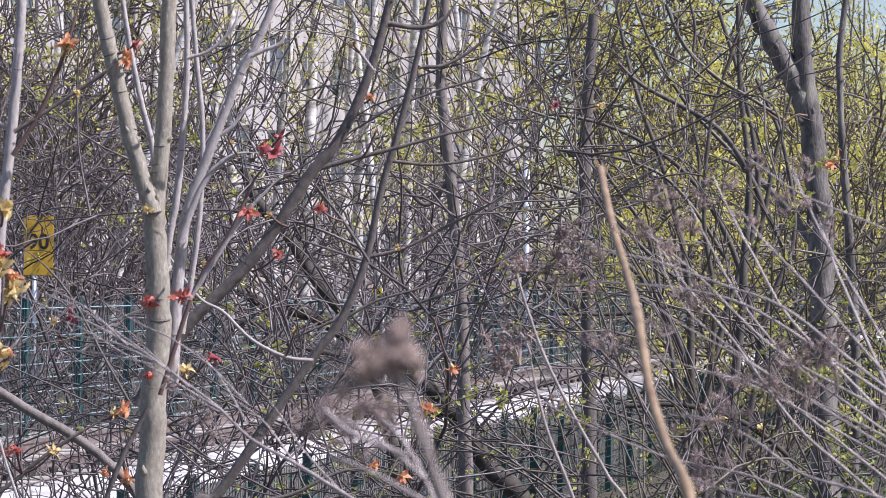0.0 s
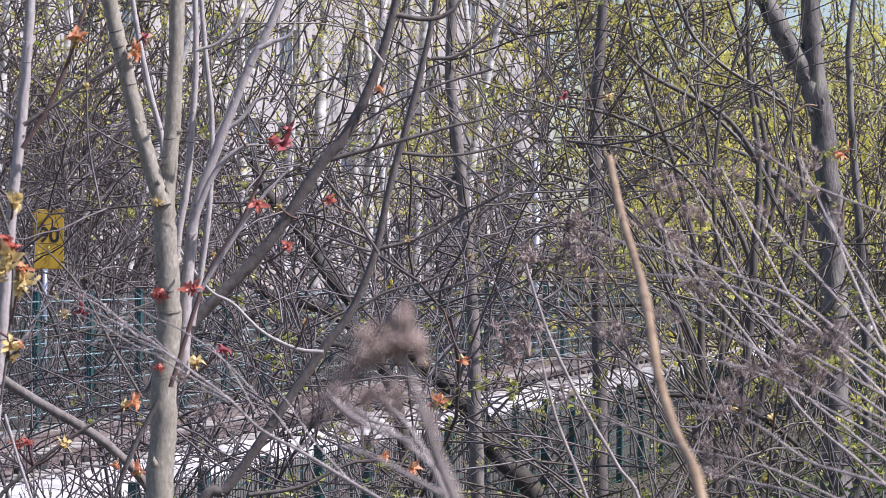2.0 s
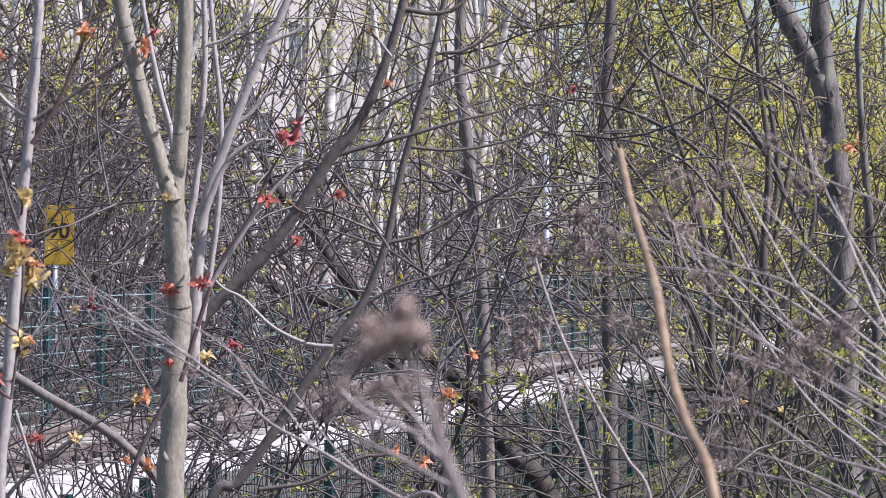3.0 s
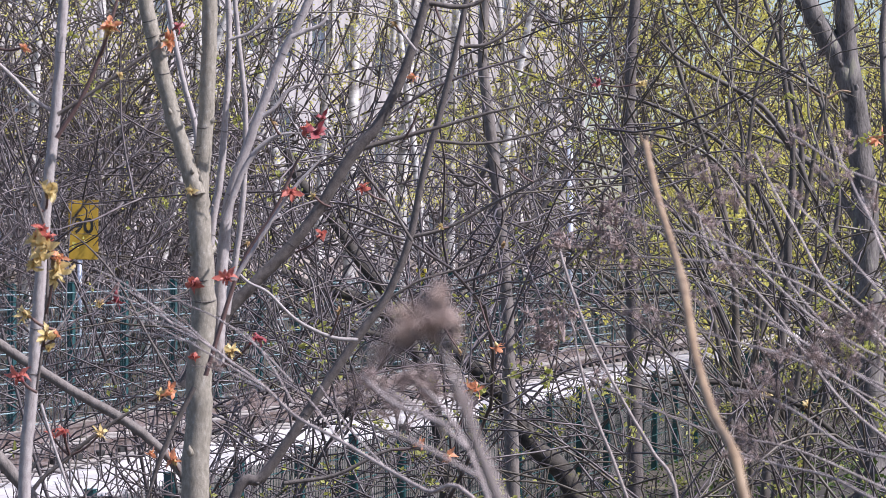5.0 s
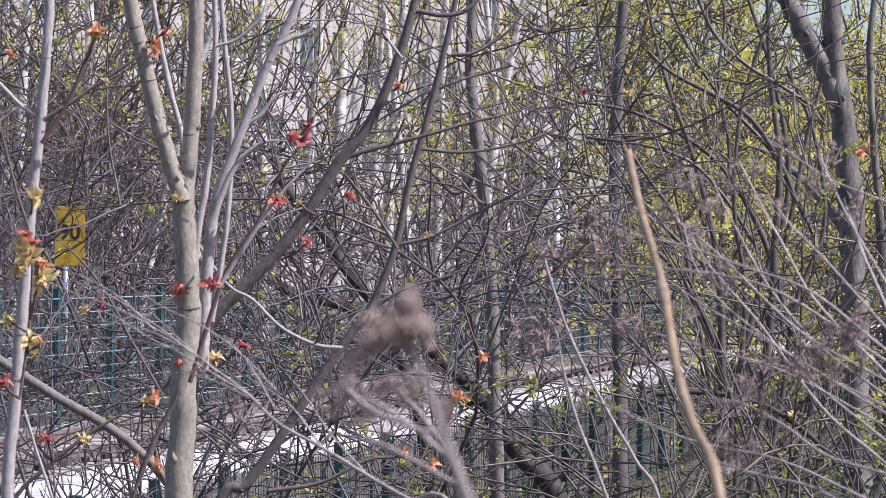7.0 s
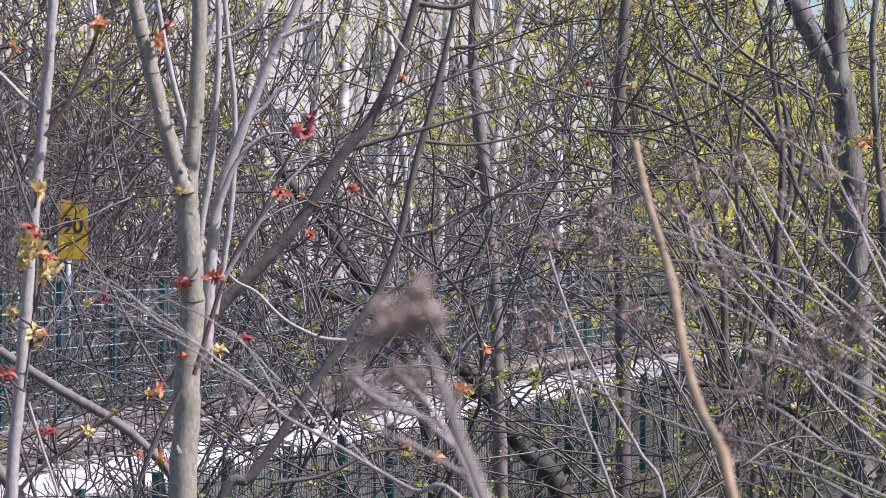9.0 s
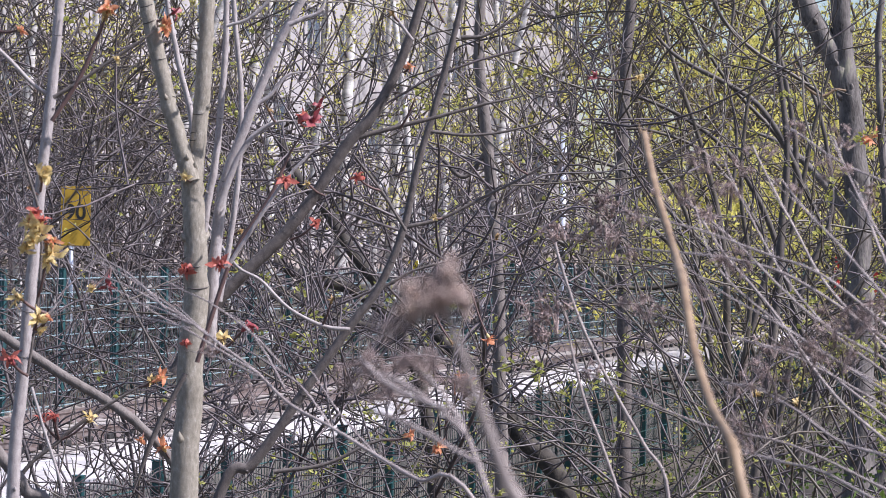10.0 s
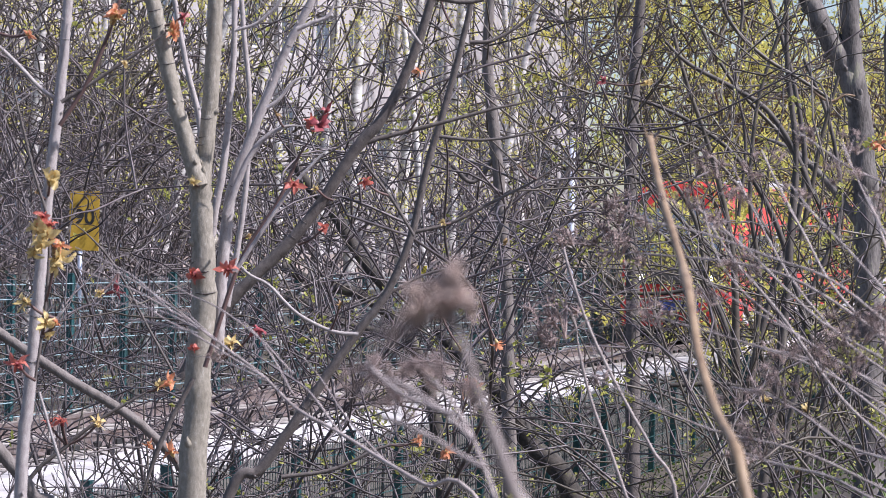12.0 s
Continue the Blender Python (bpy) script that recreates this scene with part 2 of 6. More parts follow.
# ---- growth ----
def grow(rng, start, way, length, k, wander, lift):
    p = np.empty((len(start), k, 3))
    p[:, 0], way = start, unit(way)
    bend = rng.normal(0, wander * 0.85, way.shape)
    for i in range(1, k):
        if i == k // 2:
            bend = bend * rng.uniform(-0.6, 1.2, (len(bend), 1))
        way = unit(way + bend + rng.normal(0, wander * 0.55, way.shape) + np.array([0, 0, lift]))
        p[:, i] = p[:, i - 1] + way * (length / (k - 1))[:, None]
    return p


def sprout(rng, paths, radii, n, spread, lo, hi, k, wander, lift, ratio=0.55, first=0.2, least=0.0012):
    """Side shoots that start somewhere along the given branches."""
    kk = paths.shape[1]
    i, t = rng.integers(0, len(paths), n), rng.uniform(first, 0.97, n) * (kk - 1)
    j = t.astype(int).clip(0, kk - 2)
    f = (t - j)[:, None]
    base = paths[i, j] * (1 - f) + paths[i, j + 1] * f
    tan = unit(paths[i, j + 1] - paths[i, j])
    side = unit(np.cross(tan, rng.normal(0, 1, (n, 3))))
    ang = rng.normal(spread, 0.22, n)[:, None]
    p = grow(rng, base, tan * np.cos(ang) + side * np.sin(ang), rng.uniform(lo, hi, n) * rng.uniform(0.5, 1, n), k, wander, lift)
    r0 = np.maximum(radii[i, j] * ratio * rng.uniform(0.6, 1.0, n), least)
    return p, r0[:, None] * np.linspace(1, 0.5, k)[None]


def leaf_cards(rng, places, size, up=0.3):
    """Small folded leaves: two halves hinged on the midrib, at the given places."""
    n = len(places)
    ax = unit(rng.normal(0, 1, (n, 3)) + np.array([0, 0, up]))
    side = unit(np.cross(ax, rng.normal(0, 1, (n, 3))))
    nor = np.cross(ax, side)
    s = (size * rng.uniform(0.6, 1.3, n))[:, None]
    tip, mid = places + ax * s, places + ax * s * 0.45 - nor * s * 0.08
    l, r = mid + side * s * 0.32 + nor * s * 0.16, mid - side * s * 0.32 + nor * s * 0.16
    v = np.stack([places, l, tip, mid, r], axis=1)
    b = np.arange(n)[:, None] * 5
    return v.reshape(-1, 3), np.concatenate([b + [[0, 3, 2, 1]], b + [[0, 4, 2, 3]]])


def shrub(name, place, label, seed, height, spread, stems, boughs, twigs, sprays, thick, bark=None, leaves=0, leaf=None,
          leaf_size=0.02, category="shrub", group="bare shrubs in the thicket", lean=(0, 0), wander=0.10, lift=0.03, width=0.3, fork=0.8, single=True, least=0.0, bare=0.2, reach=1.0, clumps=0):
    """A bare many-stemmed shrub: stems from the ground, boughs, twigs and fine sprays, with budding leaves."""
    bark, rng = bark or TWIG, np.random.default_rng(seed)
    twigs, sprays = int(twigs * 0.8), int(sprays * 0.6)
    least = least or max(0.0022, 0.00026 * Vector(place).length)
    ob = thing(name, place, label, category, group)
    start = np.c_[rng.normal(0, width * 0.4, (stems, 2)), np.full(stems, -0.05)]
    az = rng.uniform(0, 2 * np.pi, stems)
    tilt = np.abs(rng.normal(0, spread, stems))
    way = np.c_[np.cos(az) * np.sin(tilt) + lean[0], np.sin(az) * np.sin(tilt) + lean[1], np.cos(tilt)]
    p0 = grow(rng, start, way, height * rng.uniform(0.65, 1.05, stems), 12, wander * 0.7, lift)
    r0 = (thick * rng.uniform(0.5, 1.1, stems))[:, None] * np.linspace(1, 0.3, 12)[None]
    p1, r1 = sprout(rng, p0, r0, boughs, fork, height * 0.25 * reach, height * 0.6 * reach, 9, wander, lift, 0.6, bare, least * 1.6)
    p2, r2 = sprout(rng, np.concatenate([p1, p0[:, -9:]]), np.concatenate([r1, r0[:, -9:]]), twigs, fork, height * 0.12 * reach, height * 0.36 * reach, 9, wander * 1.45, lift * 0.5, 0.6, 0.2, least * 1.25)
    p3, r3 = sprout(rng, p2, r2, sprays, fork, height * 0.05, height * 0.18, 6, wander * 1.7, 0.0, 0.6, 0.2, least)
    for a, b in zip(p0, r0):
        piece("stem", mesh_of("stem", *tubes(a[None], b[None], 7), bark), ob)
    fine = [tubes(p2, r2, 4), tubes(p3, r3, 3)]
    if single:
        for a, b in zip(p1, r1):
            piece("bough", mesh_of("bough", *tubes(a[None], b[None], 5), bark), ob)
    else:
        fine.append(tubes(p1, r1, 5))
    tagged(piece("twig_spray", mesh_of("twig_spray", *join(*fine), bark), ob), kind="stuff")
    if clumps:
        ends = p3[:, 3:].reshape(-1, 3)
        size = 0.0011 * Vector(place).length
        spots = np.repeat(ends[rng.integers(0, len(ends), clumps)], 9, axis=0) + rng.normal(0, size * 0.9, (clumps * 9, 3))
        tagged(piece("withered_seed", mesh_of("withered_seed", *leaf_cards(rng, spots, size), WITHERED, False), ob, "dark brown withered seed clusters"), kind="stuff")
    if leaves:
        ends = np.concatenate([p3[:, 2:].reshape(-1, 3), p2[:, 3:].reshape(-1, 3)])
        pick = ends[rng.integers(0, len(ends), max(leaves // 4, 1))]
        spots = np.repeat(pick, 4, axis=0) + rng.normal(0, leaf_size * 0.5, (len(pick) * 4, 3))
        tagged(piece("foliage", mesh_of("foliage", *leaf_cards(rng, spots, leaf_size), leaf or LEAF_GREEN, False), ob, "small fresh yellow-green leaves"), kind="stuff")
    return ob


# ---- the lie of the land: p is the distance across the railway line, s along it ----
ALONG = Vector((math.sin(radians(15.96)), math.cos(radians(15.96)), 0))
ACROSS = Vector((ALONG.y, -ALONG.x, 0))
LAND_P = (-400, -80, -45, -30, -18, -16.6, -10.47, -10.43, -9.2, -7.0, -2.5, 1.5, 60, 400)
LAND_Z = (6, 4, 2.0, 0.4, -0.85, -0.93, -0.93, -2.45, -2.45, -2.1, -0.35, 0.0, 0.3, 3)


def land(p):
    return float(np.interp(p, LAND_P, LAND_Z))


def on_land(x, y, dz=0.0):
    return Vector((x, y, land(x * ACROSS.x + y * ACROSS.y) + dz))


def track(s, p, z=0.0):
    """World place of a point s metres along the line, p across it."""
    return ALONG * s + ACROSS * p + Vector((0, 0, z))


def line_pose(s, p, z):
    """Local y runs along the line, x across it to its right-hand side."""
    m = Matrix((( ACROSS.x, ALONG.x, 0, 0), (ACROSS.y, ALONG.y, 0, 0), (0, 0, 1, 0), (0, 0, 0, 1)))
    return Matrix.Translation(track(s, p, z)) @ m


def build_ground():
    ps = np.unique(np.concatenate([np.array(LAND_P, float), np.arange(-40, 20, 0.7), np.linspace(-400, 400, 60)]))
    ss = np.concatenate([np.arange(-60, 140, 1.5), np.linspace(140, 1500, 30)])
    v = []
    for s in ss:
        for p in ps:
            rough = noise.noise(Vector((p * 0.6, s * 0.6, 0))) * 0.10 if (p > -9 or p < -17.5) else 0.0
            v.append(track(s, p, land(p) + rough))
    n = len(ps)
    q = [(i * n + j, i * n + j + 1, i * n + n + j + 1, i * n + n + j) for i in range(len(ss) - 1) for j in range(n - 1)]
    ob = new("ground", mesh_of("ground", v, q, LITTER, False))
    tagged(ob, "brown leaf-littered bank sloping down to the railway line", "ground", kind="structure")


build_ground()


def build_line():
    path = thing("service_path", line_pose(0, 0, 0), "pale sunlit concrete service path beside the track", "path", kind="structure")
    slab = mesh_of("slab", *box(-12.35, 0.012, -0.93, -10.75, 2.488, -0.86, 0.012), CONCRETE, False)
    for i in range(48):
        piece("slab", slab, path, at=pose(0, 14 + i * 2.5, 0))
    kerb = thing("retaining_wall", line_pose(0, 0, 0), "low weathered concrete retaining wall below the path", "wall", kind="structure")
    stone = mesh_of("wall_block", *box(-10.74, 0.01, -2.6, -10.42, 2.49, -0.88, 0.015), CONCRETE_OLD, False)
    for i in range(48):
        piece("wall_block", stone, kerb, at=pose(0, 14 + i * 2.5, 0))
    way = thing("railway_track", line_pose(0, 0, -0.93), "railway track with brown steel rails on concrete sleepers", "railway track", kind="structure")
    foot = [(-0.07, 0), (-0.07, 0.012), (-0.012, 0.035), (-0.012, 0.115), (-0.036, 0.13), (-0.036, 0.165), (0.036, 0.165), (0.036, 0.13), (0.012, 0.115), (0.012, 0.035), (0.07, 0.012), (0.07, 0)]
    v = [(x, y, z) for y in (5, 200) for x, z in foot]
    q = [(i, (i + 1) % 12, 12 + (i + 1) % 12, 12 + i) for i in range(12)]
    rail = mesh_of("rail", v, q, RAIL, False)
    for p in (-13.0, -14.5):
        piece("rail", rail, way, at=pose(p, 0, 0.06))
    tie = mesh_of("sleeper", *box(-15.05, -0.13, 0.0, -12.45, 0.13, 0.06, 0.02), SLEEPER, False)
    clip = mesh_of("rail_clip", *join(box(-13.13, -0.09, 0.055, -13.06, 0.09, 0.13, 0.012), box(-12.94, -0.09, 0.055, -12.87, 0.09, 0.13, 0.012)), TRAIN_DARK, False)
    for i in range(140):
        piece("sleeper", tie, way, at=pose(0, 15 + i * 0.65, 0))
        piece("rail_clip", clip, way, at=pose(0, 15 + i * 0.65, 0))
    rng = np.random.default_rng(4)
    shapes = []
    stones = 9000
    s, p = 24 + 70 * rng.uniform(0, 1, stones) ** 1.3, rng.uniform(-16.4, -12.4, stones)
    for a, b in zip(s, p):
        h = rng.uniform(0.02, 0.045)
        v, q = box(-h, -h, -h * 0.7, h, h, h * 0.7)
        c, d = math.cos(a * 77), math.sin(a * 77)
        v = v @ np.array([[c, d, 0], [-d, c, 0.2], [0, 0.2, 1]])
        shapes.append((v * rng.uniform(0.7, 1.2, (8, 3)) + [b, a, 0.01], q))
    tagged(new("ballast", mesh_of("ballast", *join(*shapes), BALLAST, False)), "grey-brown crushed stone ballast round the sleepers", "ballast", kind="stuff").matrix_basis = line_pose(0, 0, -0.93)
    bed = new("ballast_bed", mesh_of("ballast_bed", *box(-16.5, -60, -0.95, -12.36, 400, -0.915), BALLAST, False))
    bed.matrix_basis = line_pose(0, 0, 0)
    tagged(bed, "bed of grey-brown gravel under the track", "track bed", kind="structure")


def mesh_fence(p, z, height, first, count, pitch, rod_gap, bar_gap, wire, label, wire_r, rod_r):
    """Posts and welded rod panels along the line."""
    fence = thing("mesh_fence", line_pose(0, p, z), label, "fence")
    post = mesh_of("post", *join(box(-0.066, -0.045, -0.3, 0.034, 0.045, height + 0.04, 0.006), box(-0.07, -0.05, height + 0.04, 0.038, 0.05, height + 0.055, 0.004)), FENCE, False)
    bars, rods = np.arange(0.06, height, bar_gap), np.arange(0.045, pitch - 0.03, rod_gap)
    lie = np.array([[[x, 0.03, h], [x, pitch - 0.03, h]] for h in bars for x in (0.037, 0.049)])
    up = np.array([[[0.043, y, 0.03], [0.043, y, height]] for y in rods])
    panel = mesh_of("panel", *join(tubes(lie, np.full((len(lie), 2), wire_r), 4), tubes(up, np.full((len(up), 2), rod_r), 3)), wire, False)
    for i in range(count):
        piece("post", post, fence, at=pose(0, first + i * pitch, 0))
        tagged(piece("panel", panel, fence, at=pose(0, first + i * pitch, 0)), kind="stuff")
    return fence


def sign_text(text, size, parent, at):
    cu = bpy.data.curves.new("number", "FONT")
    cu.body, cu.size, cu.extrude, cu.align_x, cu.align_y = text, size, 0.002, "CENTER", "CENTER"
    cu.offset = size * 0.02
    ob = new("number_source", cu)
    me = bpy.data.meshes.new_from_object(ob.evaluated_get(bpy.context.evaluated_depsgraph_get()))
    bpy.data.objects.remove(ob)
    me.materials.clear()
    me.materials.append(INK)
    return piece("number", me, parent, "black number", at)


build_line()
mesh_fence(-16.0, -0.92, 1.95, 20.9, 56, 2.0, 0.10, 0.2, WIRE, "tall dark green welded mesh fence behind the railway track", 0.008, 0.0035)
mesh_fence(-10.2, -2.45, 1.75, 14.0, 44, 2.0, 0.09, 0.3, WIRE_DARK, "dark green fence of close upright rods below the path", 0.005, 0.0045)


def build_signs():
    s = thing("speed_sign", Matrix.Translation((-5.38, 42.3, -0.93)), "yellow railway speed sign with black number on a steel post", "railway sign")
    piece("post", mesh_of("post", *cylinder((-0.06, 0.03, -0.2), (-0.06, 0.03, 3.2), 0.036, 12), GALV), s, "bare galvanised steel post")
    plate = piece("plate", mesh_of("plate", *box(-0.225, -0.012, 2.33, 0.225, 0.0, 3.23, 0.004), YELLOW, False), s, "matt yellow painted plate")
    sign_text("90", 0.32, plate, pose(0.0, -0.014, 2.83, 90, 0, 0))
    for h in (2.5, 3.05):
        piece("clamp", mesh_of("clamp", *box(-0.12, 0.0, h - 0.02, 0.0, 0.075, h + 0.02, 0.004), GALV, False), s)
    t = thing("marker_plate", line_pose(54.4, -15.93, 0), "small yellow railway marker plate with black number", "sign")
    face = piece("plate", mesh_of("plate", *box(-0.11, 0.0, 0.99, 0.11, 0.012, 1.17, 0.002), YELLOW_LIGHT, False), t)
    sign_text("46", 0.14, face, pose(0.0, -0.0025, 1.08, 90, 0, 0))
    piece("wire_tie", mesh_of("wire_tie", *box(-0.02, 0.012, 1.06, 0.02, 0.5, 1.075), GALV, False), t)
    m = thing("signal_post", on_land(3.37, 72.0), "slender blue-grey galvanised steel mast beside the track", "mast")
    piece("mast", mesh_of("mast", *cylinder((0, 0, -0.3), (0, 0, 5.3), 0.085, 12, 0.075), MAST), m)
    piece("cap", mesh_of("cap", *cylinder((0, 0, 5.3), (0, 0, 5.36), 0.085, 12), GALV), m)
    piece("base_plate", mesh_of("base_plate", *box(-0.2, -0.2, -0.02, 0.2, 0.2, 0.04, 0.01), GALV, False), m)
    piece("bracket", mesh_of("bracket", *box(-0.1, -0.1, 2.0, 0.1, 0.1, 2.3, 0.02), TRAIN_DARK, False), m)


def build_block():
    """A long pale apartment block behind the line; its face looks on the track."""
    house = thing("apartment_building", line_pose(0, -27, 0.2), "long pale plastered apartment block behind bare trees", "building")
    s0, bay, bays = 34.0, 3.2, 26
    panel = mesh_of("wall_panel", *box(-0.3, 0.01, -1.5, 0.0, bay * 0.5 - 0.01, 17.0, 0.02), RENDER_PALE, False)
    strips = [mesh_of("wall_strip", *box(-0.3, 0.0, z, -0.012, bay * 0.5, z + h), RENDER_PALE, False) for z, h in ((-1.5, 2.6), (2.6, 1.4), (5.5, 1.4), (8.4, 1.4), (11.3, 1.4), (14.2, 2.8))]
    frame_m = mesh_of("frame", *join(box(-0.2, 0.02, 0, -0.1, 0.1, 1.5), box(-0.2, 1.5, 0, -0.1, 1.58, 1.5), box(-0.2, 0.1, 1.42, -0.1, 1.5, 1.5), box(-0.2, 0.1, 0, -0.1, 1.5, 0.08), box(-0.2, 0.76, 0.08, -0.1, 0.83, 1.42)), FRAME, False)
    pane = mesh_of("pane", *box(-0.17, 0.1, 0.08, -0.15, 1.5, 1.42), PANE, False)
    for i in range(bays):
        s = s0 + i * bay
        piece("wall_panel", panel, house, at=pose(0, s, 0))
        for strip in strips:
            piece("wall_strip", strip, house, at=pose(0, s + bay * 0.5, 0))
        for z in (1.1, 4.0, 6.9, 9.8, 12.7):
            w = piece("window", frame_m, house, "white framed window", pose(0, s + bay * 0.5, z))
            piece("pane", pane, w)
    piece("plinth", mesh_of("plinth", *box(0.0, s0, -1.5, 0.06, s0 + bays * bay, 1.05, 0.01), PLINTH, False), house, "tan rendered plinth")
    piece("back_wall", mesh_of("back_wall", *box(-12, s0, -1.5, -0.31, s0 + bays * bay, 16.9), RENDER_PALE, False), house)
    piece("roof", mesh_of("roof", *box(-12.4, s0 - 0.4, 17.0, 0.4, s0 + bays * bay + 0.4, 17.5, 0.05), ROOF, False), house)


def build_train():
    """Local x points ahead, y to the train's left, z up from the rail head."""
    train = thing("train", Matrix(), "red regional train with grey-blue tinted windows running on the track", "train")
    prof = [(-1.40, 0.35), (-1.46, 0.9), (-1.46, 2.5), (-1.40, 3.4), (-1.08, 3.90), (-0.5, 4.08), (0.5, 4.08), (1.08, 3.90), (1.40, 3.4), (1.46, 2.5), (1.46, 0.9), (1.40, 0.35)]
    n = len(prof)

    def shell(xs):
        """Rings of the section at xs: (x at the floor, x at the roof, narrowing)."""
        v = []
        for lo, hi, k in xs:
            for y, z in prof:
                f = max(0.0, (z - 1.3) / 2.54)
                v.append((lo + (hi - lo) * f, y * k, 0.35 + (z - 0.35) * (k if z > 3 else 1)))
        q = [(r * n + i, r * n + n + i, r * n + n + (i + 1) % n, r * n + (i + 1) % n) for r in range(len(xs) - 1) for i in range(n)]
        for r in (0, len(xs) - 1):
            q += [(r * n + i, r * n + i + 1, r * n + n - 2 - i, r * n + n - 1 - i) for i in range(n // 2 - 1)]
        return v, q

    wheel_m = mesh_of("wheel", *join(cylinder((0, -0.07, 0), (0, 0.07, 0), 0.46, 24), cylinder((0, -0.1, 0), (0, 0.1, 0), 0.12, 12)), TRAIN_DARK)
    pane_m = mesh_of("window", *box(-0.95, -0.012, 1.75, 0.95, 0.012, 2.75, 0.004), GLASS, False)
    door_m = mesh_of("door", *join(box(-0.66, -0.02, 0.5, -0.01, 0.02, 2.85, 0.01), box(0.01, -0.02, 0.5, 0.66, 0.02, 2.85, 0.01)), TRAIN_GREY, False)
    door_glass = mesh_of("door_glass", *join(box(-0.54, -0.03, 1.5, -0.12, 0.03, 2.65), box(0.12, -0.03, 1.5, 0.54, 0.03, 2.65)), GLASS, False)
    for car in range(3):
        x1 = -1.7 - car * 18.6 if car == 0 else -0.3 - car * 18.6
        x0 = -18.3 - car * 18.6
        piece("body", mesh_of("body", *shell([(x0, x0, 1), (x1, x1, 1)]), TRAIN_RED, False), train, "red painted car body")
        piece("underframe", mesh_of("underframe", *box(x0 + 0.4, -1.25, -0.25, x1 - 0.3, 1.25, 0.36, 0.03), TRAIN_DARK, False), train)
        piece("roof_unit", mesh_of("roof_unit", *box(x0 + 4, -0.8, 4.02, x0 + 9, 0.8, 4.3, 0.08), TRAIN_GREY, False), train)
        if car:
            piece("gangway", mesh_of("gangway", *box(x1, -1.1, 0.5, x1 + 0.7, 1.1, 3.5, 0.05), TRAIN_DARK, False), train)
        for side in (-1, 1):
            for i, x in enumerate(np.linspace(x0 + 1.6, x1 - 1.6, 8)):
                if i in (2, 5):
                    d = piece("door", door_m, train, "pale grey double door", pose(x, side * 1.472, 0))
                    piece("door_glass", door_glass, d)
                else:
                    piece("window", pane_m, train, at=pose(x, side * 1.462, 0))
            piece("stripe", mesh_of("stripe", *box(x0 + 0.1, side * 1.45 - 0.012, 0.42, x1 - 0.1, side * 1.45 + 0.012, 0.72), TRAIN_GREY, False), train, "pale grey waist stripe")
        for bx in (x0 + 2.6, x1 - 2.2):
            bogie = piece("bogie", mesh_of("bogie", *join(box(-1.7, -1.12, 0.2, 1.7, -0.98, 0.62, 0.03), box(-1.7, 0.98, 0.2, 1.7, 1.12, 0.62, 0.03), box(-0.3, -1, 0.3, 0.3, 1, 0.55, 0.03)), TRAIN_DARK, False), train, at=pose(bx, 0, -0.1))
            for wx in (-1.2, 1.2):
                for wy in (-0.75, 0.75):
                    piece("wheel", wheel_m, bogie, at=pose(wx, wy, 0.56))
    nose = piece("nose", mesh_of("nose", *shell([(-1.7, -1.7, 1), (-0.55, -0.95, 0.995), (-0.12, -0.8, 0.975), (0.0, -0.74, 0.95)]), TRAIN_RED, False), train, "red rounded driving end")
    v = [(-0.26, y, 2.25) for y in (-1.18, -0.4, 0.4, 1.18)] + [(-0.60, y, 3.36) for y in (-1.06, -0.4, 0.4, 1.06)]
    piece("windscreen", mesh_of("windscreen", v, [(0, 1, 5, 4), (1, 2, 6, 5), (2, 3, 7, 6)], GLASS, False), nose, "dark tinted windscreen")
    v = [(0.0, y, 1.42) for y in (-1.2, -0.4, 0.4, 1.2)] + [(-0.245, y, 2.24) for y in (-1.18, -0.4, 0.4, 1.18)]
    piece("front_mask", mesh_of("front_mask", v, [(0, 1, 5, 4), (1, 2, 6, 5), (2, 3, 7, 6)], TRAIN_DARK, False), nose, "black panel round the headlights")
    piece("destination_display", mesh_of("destination_display", *box(-0.70, -0.6, 3.42, -0.60, 0.6, 3.62, 0.01), TRAIN_DARK, False), nose)
    for y in (-0.88, 0.88):
        piece("headlight", mesh_of("headlight", *cylinder((-0.16, y, 1.6), (0.01, y, 1.6), 0.085, 14), LAMP), nose, "lit white headlight")
        piece("tail_light", mesh_of("tail_light", *cylinder((-0.16, y * 0.76, 1.6), (-0.01, y * 0.76, 1.6), 0.07, 12), LEAF_WINE), nose)
    piece("front_panel", mesh_of("front_panel", *box(-0.02, -0.62, 0.75, 0.03, 0.62, 1.02, 0.01), TRAIN_BLUE, False), nose, "blue panel under the windscreen")
    piece("coupler", mesh_of("coupler", *join(box(-0.3, -0.12, 0.4, 0.55, 0.12, 0.62, 0.03), cylinder((0.5, 0, 0.5), (0.62, 0, 0.5), 0.17, 12)), TRAIN_DARK, False), nose)
    for side in (-1, 1):
        piece("cab_window", mesh_of("cab_window", *box(-1.55, side * 1.45 - 0.012, 1.8, -0.95, side * 1.45 + 0.012, 2.75, 0.004), GLASS, False), nose)
    return train


build_signs()
build_block()
TRAIN = build_train()


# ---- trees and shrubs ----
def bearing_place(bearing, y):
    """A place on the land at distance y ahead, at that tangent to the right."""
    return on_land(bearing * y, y)


